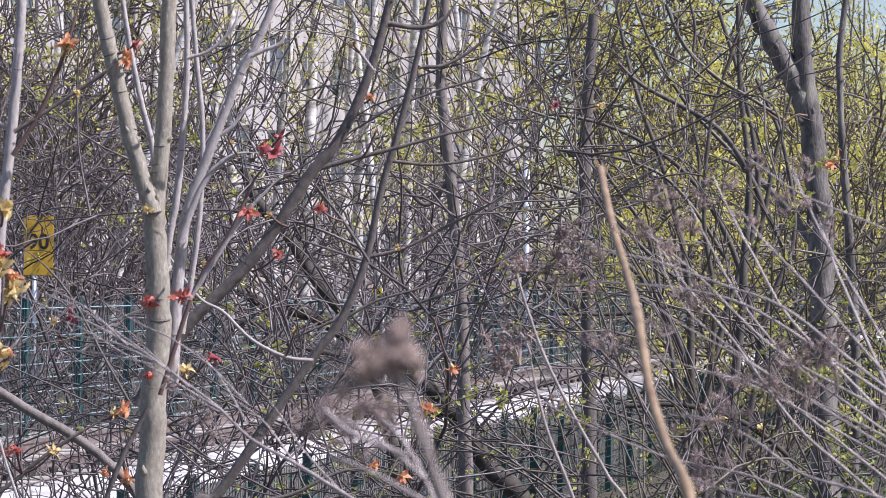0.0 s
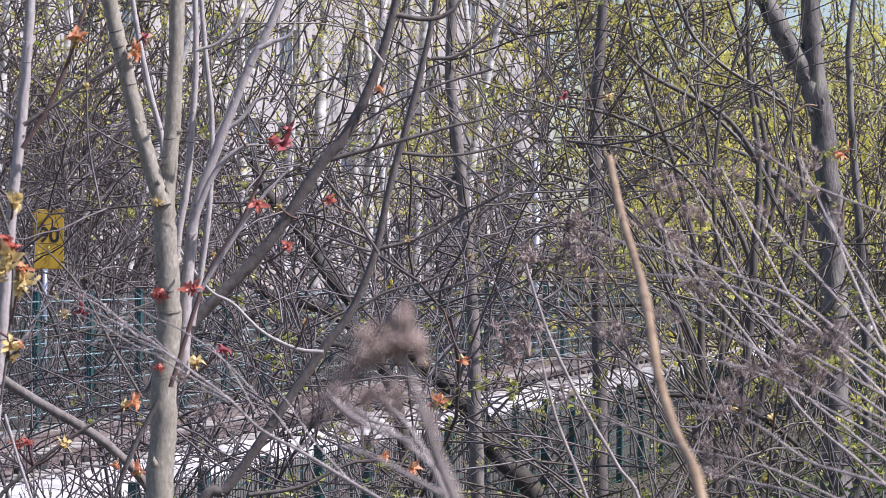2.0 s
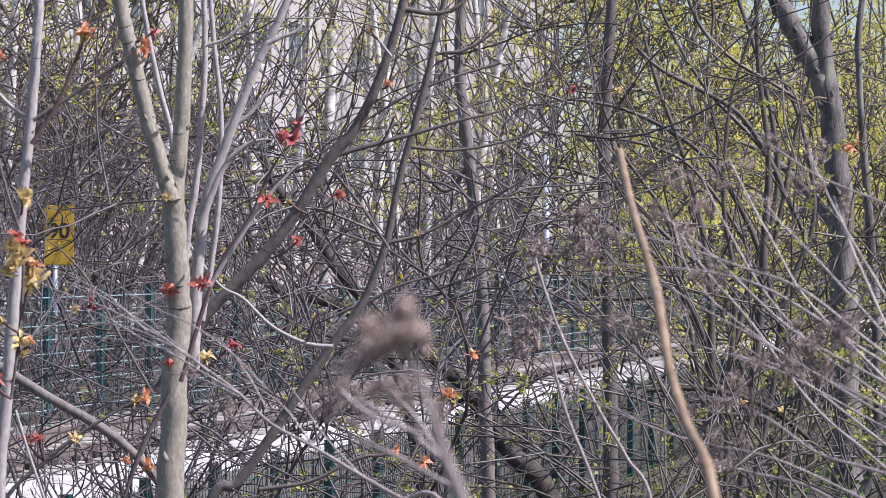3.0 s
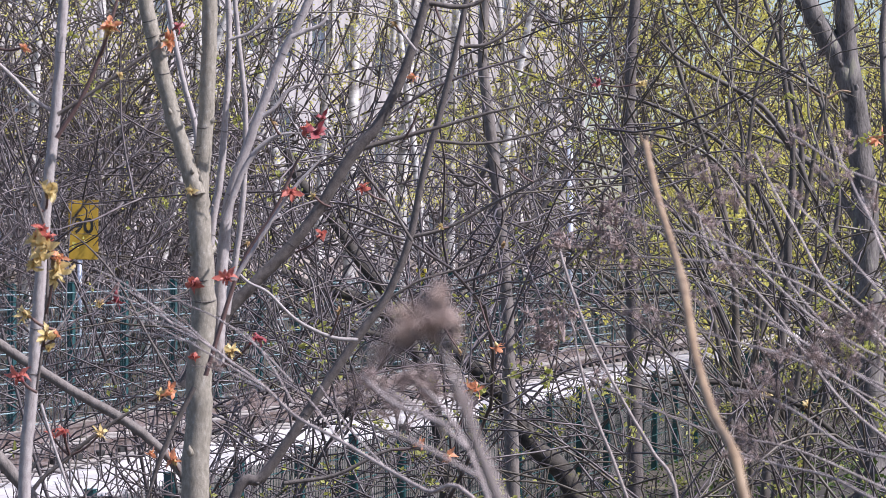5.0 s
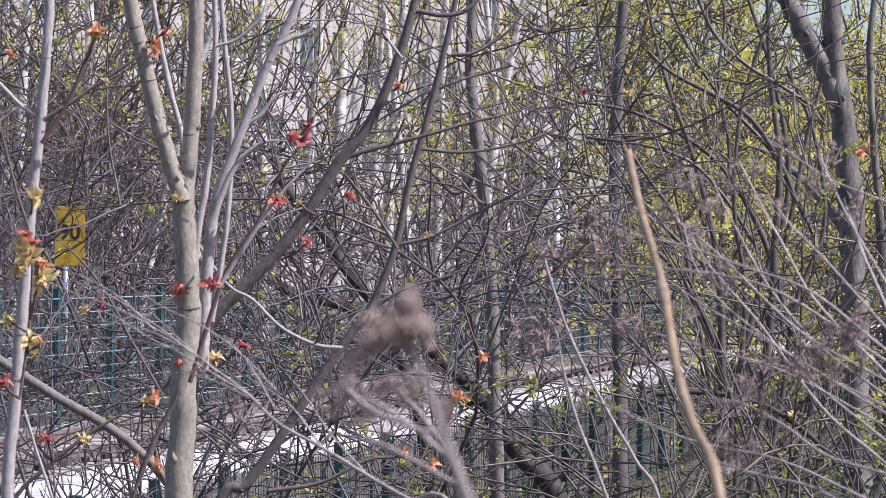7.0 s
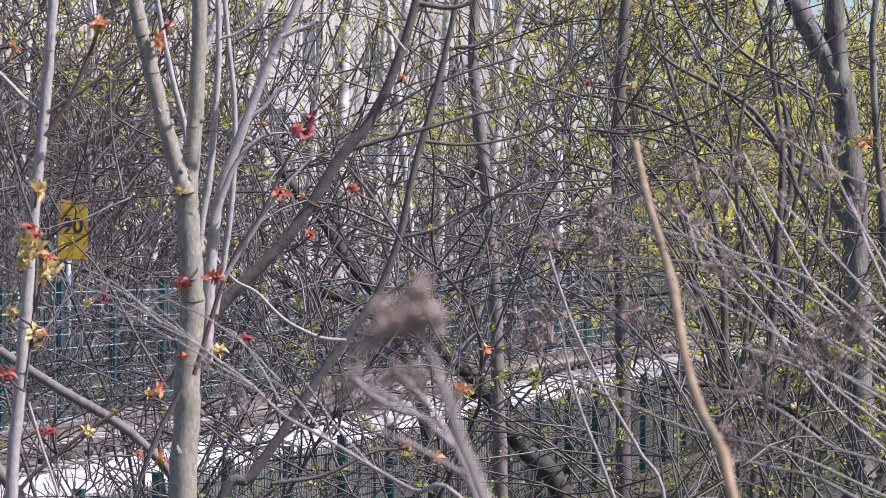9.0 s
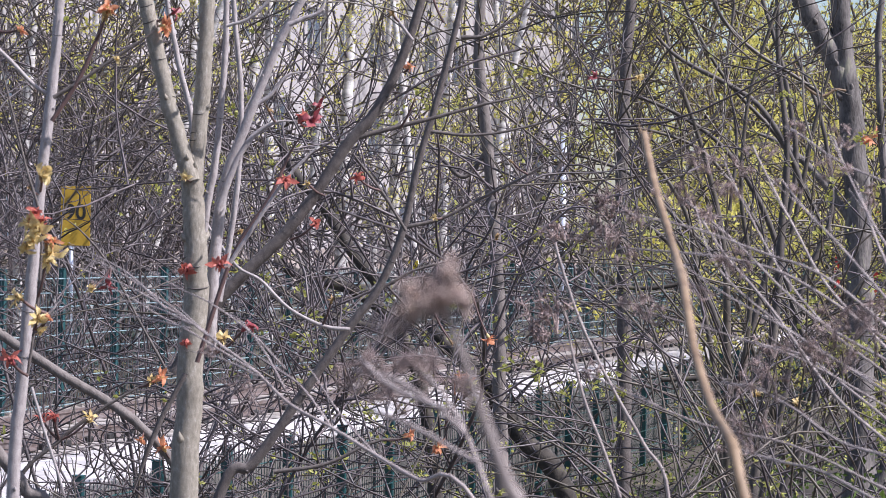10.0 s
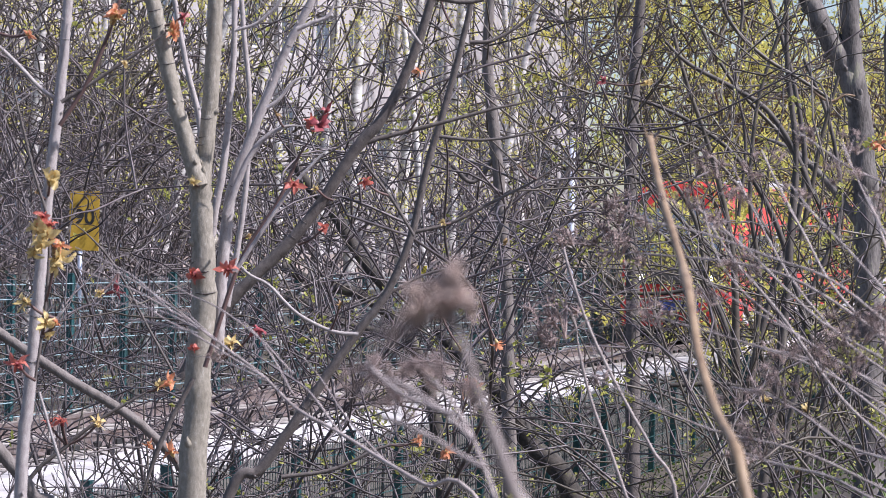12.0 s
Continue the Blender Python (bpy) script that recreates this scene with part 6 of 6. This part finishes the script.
limb(weeds, "stalk", STRAW, [(0.8843, 3.1134, -0.1544, 0.00239), (0.8842, 3.1717, 0.0067, 0.00240), (0.8835, 3.2300, 0.1750, 0.00242), (0.8822, 3.2884, 0.3503, 0.00242), (0.8803, 3.3467, 0.5328, 0.00243), (0.8777, 3.4050, 0.7225, 0.00244), (0.8473, 3.4634, 0.9523, 0.00235), (0.8153, 3.5217, 1.1904, 0.00225), (0.6986, 3.5800, 1.2849, 0.00211), (0.5998, 3.6384, 1.3655, 0.00186), (0.5422, 3.6967, 1.4140, 0.00169), (0.4976, 3.7550, 1.4490, 0.00150), (0.4437, 3.8134, 1.4621, 0.00130)], 2, 7)
plume(weeds, [(0.5373, 3.6634, 1.4157, 0.00185), (0.4954, 3.7384, 1.4497, 0.00189), (0.4437, 3.8134, 1.4621, 0.00193)], 8, 0.0385, STRAW)
tuft(weeds, 0.4545, 3.8134, 1.4575, 0.0231, 0.0154, 60, FLUFF, 0.00123)
limb(weeds, "stalk", STRAW, [(0.7888, 2.7770, -0.1519, 0.00231), (0.7919, 2.8407, -0.0083, 0.00233), (0.7944, 2.9043, 0.1436, 0.00235), (0.7963, 2.9680, 0.3037, 0.00237), (0.7974, 3.0316, 0.4720, 0.00238), (0.7979, 3.0952, 0.6486, 0.00240), (0.7728, 3.1589, 0.8524, 0.00232), (0.7461, 3.2225, 1.0652, 0.00224), (0.6413, 3.2861, 1.3235, 0.00209), (0.5522, 3.3498, 1.5465, 0.00186), (0.5351, 3.4134, 1.6076, 0.00169), (0.5240, 3.4770, 1.6639, 0.00151)], 2, 7)
plume(weeds, [(0.5485, 3.3270, 1.5469, 0.00168), (0.5333, 3.4020, 1.6076, 0.00172), (0.5240, 3.4770, 1.6639, 0.00176)], 8, 0.0351, STRAW)
tuft(weeds, 0.5338, 3.4770, 1.6597, 0.0211, 0.0140, 60, FLUFF, 0.00112)
limb(weeds, "stalk", STRAW, [(0.6886, 2.4243, -0.1493, 0.00196), (0.6909, 2.4781, 0.0516, 0.00198), (0.6926, 2.5320, 0.2628, 0.00200), (0.6937, 2.5858, 0.4844, 0.00201), (0.6943, 2.6397, 0.7165, 0.00202), (0.6943, 2.6935, 0.9590, 0.00203), (0.6721, 2.7474, 1.1404, 0.00196), (0.6485, 2.8012, 1.3295, 0.00189), (0.5572, 2.8550, 1.3554, 0.00177), (0.4795, 2.9089, 1.3773, 0.00157), (0.4285, 2.9627, 1.3911, 0.00143), (0.3876, 3.0166, 1.4208, 0.00127), (0.3511, 3.0704, 1.4393, 0.00111), (0.3194, 3.1243, 1.4428, 0.00095)], 2, 7)
plume(weeds, [(0.3821, 2.9743, 1.4233, 0.00150), (0.3487, 3.0493, 1.4405, 0.00154), (0.3194, 3.1243, 1.4428, 0.00158)], 8, 0.0316, STRAW)
tuft(weeds, 0.3282, 3.1243, 1.4391, 0.0189, 0.0126, 60, FLUFF, 0.00101)
limb(weeds, "stalk", STRAW, [(0.7667, 2.6994, -0.1513, 0.00162), (0.7676, 2.7532, 0.0460, 0.00163), (0.7678, 2.8071, 0.2523, 0.00164), (0.7675, 2.8609, 0.4678, 0.00164), (0.7667, 2.9148, 0.6923, 0.00165), (0.7652, 2.9686, 0.9259, 0.00166), (0.7394, 3.0225, 1.1274, 0.00160), (0.7122, 3.0763, 1.3365, 0.00154), (0.6109, 3.1302, 1.3888, 0.00144), (0.5249, 3.1840, 1.4334, 0.00127), (0.4553, 3.2379, 1.4698, 0.00115), (0.3697, 3.2917, 1.5308, 0.00103), (0.3285, 3.3455, 1.5804, 0.00089), (0.3132, 3.3994, 1.6419, 0.00076)], 2, 7)
plume(weeds, [(0.3650, 3.2494, 1.5317, 0.00164), (0.3264, 3.3244, 1.5805, 0.00168), (0.3132, 3.3994, 1.6419, 0.00172)], 8, 0.0343, STRAW)
tuft(weeds, 0.3228, 3.3994, 1.6378, 0.0206, 0.0137, 60, FLUFF, 0.00110)
limb(weeds, "stalk", STRAW, [(0.8318, 2.9284, -0.1530, 0.00260), (0.8314, 2.9822, 0.0405, 0.00260), (0.8305, 3.0361, 0.2421, 0.00262), (0.8290, 3.0899, 0.4519, 0.00263), (0.8269, 3.1438, 0.6699, 0.00263), (0.8243, 3.1976, 0.8960, 0.00264), (0.7955, 3.2515, 1.1140, 0.00254), (0.7652, 3.3053, 1.3397, 0.00244), (0.6555, 3.3592, 1.4135, 0.00228), (0.5626, 3.4130, 1.4766, 0.00202), (0.4454, 3.4669, 1.5552, 0.00182), (0.3670, 3.5207, 1.5794, 0.00162), (0.2860, 3.5746, 1.5863, 0.00142), (0.2390, 3.6284, 1.5897, 0.00120)], 2, 7)
plume(weeds, [(0.3626, 3.4784, 1.5796, 0.00176), (0.2843, 3.5534, 1.5864, 0.00179), (0.2390, 3.6284, 1.5897, 0.00183)], 8, 0.0367, STRAW)
tuft(weeds, 0.2492, 3.6284, 1.5853, 0.0220, 0.0147, 60, FLUFF, 0.00117)
tuft(weeds, 0.3515, 2.5000, 1.5045, 0.0303, 0.0222, 80, FLUFF, 0.00081)
tuft(weeds, 0.3641, 2.5000, 1.5348, 0.0253, 0.0202, 80, FLUFF, 0.00081)
tuft(weeds, 0.2960, 2.5000, 1.4742, 0.0222, 0.0182, 80, FLUFF, 0.00081)
tuft(weeds, 0.2606, 2.5000, 1.5803, 0.0222, 0.0172, 80, FLUFF, 0.00081)
tuft(weeds, 0.2328, 2.5000, 1.6712, 0.0182, 0.0131, 80, FLUFF, 0.00081)
tuft(weeds, 0.3212, 2.5000, 1.4995, 0.0253, 0.0202, 80, FLUFF, 0.00081)
tuft(weeds, 0.2758, 2.5000, 1.4288, 0.0202, 0.0202, 80, FLUFF, 0.00081)
tuft(weeds, 0.3818, 2.5000, 1.5197, 0.0253, 0.0253, 80, FLUFF, 0.00081)
tuft(weeds, 0.2556, 2.5000, 1.6460, 0.0202, 0.0131, 80, FLUFF, 0.00081)
tuft(weeds, 0.2051, 2.5000, 1.6409, 0.0172, 0.0121, 80, FLUFF, 0.00081)
tuft(weeds, 0.3465, 2.5000, 1.6712, 0.0202, 0.0131, 80, FLUFF, 0.00081)
tuft(weeds, 0.1798, 2.5000, 1.5399, 0.0182, 0.0121, 80, FLUFF, 0.00081)
tuft(weeds, 0.2303, 2.5000, 1.5551, 0.0152, 0.0101, 80, FLUFF, 0.00081)

weeds_left = tree("dry_weeds", on_land(0.300, 3.300), "dry weed stem bent over with thin wiry grey side stalks", "dead weeds")
limb(weeds_left, "stalk", STRAW, [(0.40, 3.30, -0.10, 0.0042), (0.36, 3.30, 0.40, 0.0040), (0.30, 3.30, 0.85, 0.0036), (0.0606, 3.3000, 1.2763, 0.00280), (-0.0164, 3.3545, 1.3071, 0.00261), (-0.0657, 3.4091, 1.3300, 0.00243), (-0.1242, 3.4636, 1.3602, 0.00224), (-0.1806, 3.5182, 1.3858, 0.00205), (-0.2235, 3.5727, 1.4201, 0.00187), (-0.2670, 3.6273, 1.4475, 0.00168), (-0.3199, 3.6818, 1.4799, 0.00150), (-0.3742, 3.7364, 1.5071, 0.00131), (-0.4216, 3.7909, 1.5268, 0.00112), (-0.4787, 3.8455, 1.5428, 0.00094), (-0.5329, 3.9000, 1.5615, 0.00075)], 4, 7)
limb(weeds_left, "side_stalk", STRAW, [(-0.2190, 3.5000, 1.4237, 0.00125), (-0.2705, 3.5667, 1.4481, 0.00114), (-0.3157, 3.6333, 1.4694, 0.00103), (-0.3624, 3.7000, 1.4875, 0.00093), (-0.4147, 3.7667, 1.5127, 0.00082), (-0.4645, 3.8333, 1.5282, 0.00071), (-0.5070, 3.9000, 1.5356, 0.00060)], 2, 6)
limb(weeds_left, "side_stalk", STRAW, [(-0.1845, 3.5000, 1.4295, 0.00125), (-0.2358, 3.5800, 1.4732, 0.00112), (-0.2936, 3.6600, 1.5069, 0.00099), (-0.3414, 3.7400, 1.5235, 0.00086), (-0.3994, 3.8200, 1.5515, 0.00073), (-0.4552, 3.9000, 1.5786, 0.00060)], 2, 6)
limb(weeds_left, "side_stalk", STRAW, [(-0.2576, 3.5000, 1.4509, 0.00125), (-0.2916, 3.6333, 1.4654, 0.00103), (-0.3356, 3.7667, 1.4896, 0.00082), (-0.3819, 3.9000, 1.5181, 0.00060)], 2, 6)
limb(weeds_left, "side_stalk", STRAW, [(-0.3041, 3.5000, 1.4839, 0.00125), (-0.3639, 3.6333, 1.5009, 0.00103), (-0.4272, 3.7667, 1.5064, 0.00082), (-0.4941, 3.9000, 1.5140, 0.00060)], 2, 6)
limb(weeds_left, "side_stalk", STRAW, [(-0.2809, 3.5000, 1.4684, 0.00125), (-0.3446, 3.6000, 1.5065, 0.00109), (-0.4196, 3.7000, 1.5450, 0.00093), (-0.4730, 3.8000, 1.5603, 0.00076), (-0.5242, 3.9000, 1.5701, 0.00060)], 2, 6)
limb(weeds_left, "side_stalk", STRAW, [(-0.1845, 3.5000, 1.4043, 0.00125), (-0.2192, 3.6333, 1.4451, 0.00103), (-0.2606, 3.7667, 1.4811, 0.00082), (-0.2957, 3.9000, 1.4899, 0.00060)], 2, 6)
limb(weeds_left, "side_stalk", STRAW, [(-0.2190, 3.5000, 1.4199, 0.00125), (-0.2595, 3.6333, 1.4291, 0.00103), (-0.3023, 3.7667, 1.4354, 0.00082), (-0.3476, 3.9000, 1.4339, 0.00060)], 2, 6)
limb(weeds_left, "side_stalk", STRAW, [(-0.1255, 3.5000, 1.3577, 0.00125), (-0.1649, 3.6000, 1.3986, 0.00109), (-0.1940, 3.7000, 1.4135, 0.00093), (-0.2335, 3.8000, 1.4296, 0.00076), (-0.2699, 3.9000, 1.4402, 0.00060)], 2, 6)
limb(weeds_left, "side_stalk", STRAW, [(-0.0675, 3.5000, 1.3227, 0.00125), (-0.1182, 3.6333, 1.3645, 0.00103), (-0.1600, 3.7667, 1.4101, 0.00082), (-0.1915, 3.9000, 1.4336, 0.00060)], 2, 6)
limb(weeds_left, "side_stalk", STRAW, [(-0.3350, 3.5000, 1.5014, 0.00125), (-0.3960, 3.6333, 1.5419, 0.00103), (-0.4563, 3.7667, 1.5649, 0.00082), (-0.5113, 3.9000, 1.5809, 0.00060)], 2, 6)
limb(weeds_left, "side_stalk", STRAW, [(-0.3041, 3.5000, 1.4781, 0.00125), (-0.3719, 3.6333, 1.4856, 0.00103), (-0.4356, 3.7667, 1.4856, 0.00082), (-0.4856, 3.9000, 1.4773, 0.00060)], 2, 6)
tuft(weeds_left, -0.4524, 3.7000, 1.5287, 0.0057, 0.0037, 40, FLUFF, 0.00060)
tuft(weeds_left, -0.4093, 3.7000, 1.5634, 0.0041, 0.0029, 26, FLUFF, 0.00060)
tuft(weeds_left, -0.3767, 3.7000, 1.5183, 0.0065, 0.0037, 40, FLUFF, 0.00060)
tuft(weeds_left, -0.3378, 3.7000, 1.5018, 0.0057, 0.0033, 36, FLUFF, 0.00060)
tuft(weeds_left, -0.2970, 3.7000, 1.4444, 0.0123, 0.0090, 90, FLUFF, 0.00060)
tuft(weeds_left, -0.2418, 3.7000, 1.3932, 0.0098, 0.0163, 110, FLUFF, 0.00060)
tuft(weeds_left, -0.2725, 3.7000, 1.4014, 0.0123, 0.0049, 60, FLUFF, 0.00060)
tuft(weeds_left, -0.3459, 3.7000, 1.5469, 0.0041, 0.0029, 24, FLUFF, 0.00060)

seedhead = tree("seed_head", on_land(0.013, 0.850), "single fluffy brown dead seed head close to the lens", "dead flower")
limb(seedhead, "stalk", STRAW, [(0.0636, 0.8600, -0.1570, 0.00295), (0.0581, 0.8560, 0.1643, 0.00287), (0.0527, 0.8520, 0.4827, 0.00279), (0.0473, 0.8480, 0.7981, 0.00271), (0.0419, 0.8440, 1.1107, 0.00263), (0.0367, 0.8400, 1.4203, 0.00255), (0.0230, 0.8360, 1.5056, 0.00236), (0.0161, 0.8320, 1.5245, 0.00202), (0.0094, 0.8280, 1.5416, 0.00167), (0.0035, 0.8240, 1.5586, 0.00117), (-0.0023, 0.8200, 1.5737, 0.00083)], 0, 7)
tuft(seedhead, -0.0065, 0.8200, 1.5803, 0.0080, 0.0046, 220, FLUFF_DARK, 0.00050)
tuft(seedhead, -0.0131, 0.8200, 1.5753, 0.0056, 0.0043, 115, FLUFF_DARK, 0.00050)
tuft(seedhead, 0.0010, 0.8200, 1.5778, 0.0040, 0.0056, 136, FLUFF_DARK, 0.00050)
tuft(seedhead, -0.0023, 0.8200, 1.5861, 0.0043, 0.0036, 115, FLUFF_DARK, 0.00050)
tuft(seedhead, -0.0172, 0.8200, 1.5712, 0.0043, 0.0033, 63, FLUFF_DARK, 0.00050)
tuft(seedhead, -0.0215, 0.8200, 1.5680, 0.0052, 0.0030, 60, FLUFF_DARK, 0.00050)
tuft(seedhead, -0.0056, 0.8200, 1.5761, 0.0073, 0.0050, 157, FLUFF_DARK, 0.00050)
tuft(seedhead, -0.0098, 0.8200, 1.5803, 0.0060, 0.0043, 126, FLUFF_DARK, 0.00050)

seedhead2 = tree("seed_head", on_land(0.026, 1.500), "small loose brown seed heads on thin dry stalks", "dead flower")
limb(seedhead2, "stalk", STRAW, [(0.0252, 1.4500, 1.4655, 0.00132), (0.0136, 1.4667, 1.4936, 0.00119), (-0.0012, 1.4833, 1.5164, 0.00105), (-0.0194, 1.5000, 1.5306, 0.00091)], 0, 7)
limb(seedhead2, "stalk", STRAW, [(0.0135, 1.4500, 1.4948, 0.00132), (-0.0071, 1.4667, 1.5114, 0.00119), (-0.0282, 1.4833, 1.5224, 0.00105), (-0.0467, 1.5000, 1.5245, 0.00091)], 0, 7)
limb(seedhead2, "stalk", STRAW, [(0.0047, 1.4500, 1.5066, 0.00132), (-0.0250, 1.4750, 1.5169, 0.00119), (-0.0436, 1.5000, 1.5306, 0.00106)], 0, 7)
limb(seedhead2, "stalk", STRAW, [(0.0193, 1.4500, 1.4802, 0.00132), (-0.0131, 1.4750, 1.4960, 0.00119), (-0.0376, 1.5000, 1.5033, 0.00106)], 0, 7)
limb(seedhead2, "stalk", STRAW, [(0.0808, 1.4500, -0.1711, 0.00234), (0.0773, 1.4500, 0.1153, 0.00228), (0.0738, 1.4500, 0.4016, 0.00223), (0.0703, 1.4500, 0.6879, 0.00217), (0.0668, 1.4500, 0.9742, 0.00211), (0.0633, 1.4500, 1.2605, 0.00205), (0.0486, 1.4500, 1.3484, 0.00190), (0.0340, 1.4500, 1.4363, 0.00176), (0.0252, 1.4500, 1.4655, 0.00146)], 0, 7)
tuft(seedhead2, -0.0376, 1.5000, 1.5245, 0.0182, 0.0103, 150, FLUFF, 0.00048)
tuft(seedhead2, -0.0133, 1.5000, 1.5306, 0.0152, 0.0121, 150, FLUFF, 0.00048)
tuft(seedhead2, -0.0527, 1.5000, 1.5185, 0.0121, 0.0079, 90, FLUFF, 0.00048)
tuft(seedhead2, -0.0255, 1.5000, 1.5094, 0.0152, 0.0091, 100, FLUFF, 0.00048)
tuft(seedhead2, 0.0109, 1.5000, 1.5155, 0.0091, 0.0121, 90, FLUFF, 0.00048)


def motions():
    """The train comes in along the line at about 75 km/h."""
    turn = math.degrees(math.atan2(-ALONG.y, -ALONG.x))
    rows = []
    for t in (0.0, 3.0, 6.0, 9.0, 10.5, 12.0):
        place = track(69.8 + 20.8 * (12.0 - t), -13.75, -0.70)
        rows.append((t, pose(*place, 0, 0, turn)))
    walk(TRAIN, rows)
    # the dead stalks nearest the lens nod a little in the wind, about their feet: millimetres at the top
    nod = ((0, 0.2), (0.5, -1.0), (1, -0.5), (1.5, 0.3), (2, 0.2), (2.5, 0.2), (3, -0.5), (5, 0), (5.5, 0), (6, -0.2), (6.5, -0.2), (7, -0.7),
           (9, -0.5), (9.5, 0), (10, 0.5), (10.5, 1.3), (11, -0.3), (11.5, 0.5), (12, 0.5))
    place = seedhead.matrix_basis.translation.copy()
    walk(seedhead, [(t, pose(*place, 0, math.degrees(mm / 1600), 0)) for t, mm in nod])
    nod = ((0, -1.9), (0.5, -0.4), (1, -1.0), (1.5, -1.3), (2, -0.7), (2.5, -0.3), (3, 1.3), (5, 1.3), (5.5, 1.0), (6, 0.3), (6.5, -1.0), (7, 0.3),
           (9, 2.6), (9.5, 1.9), (10, 1.0), (10.5, 0.6), (11, -1.3), (11.5, -1.0), (12, -1.3))
    place = cane.matrix_basis.translation.copy()
    walk(cane, [(t, pose(*place, 0, math.degrees(mm / 1500), 0)) for t, mm in nod])


motions()
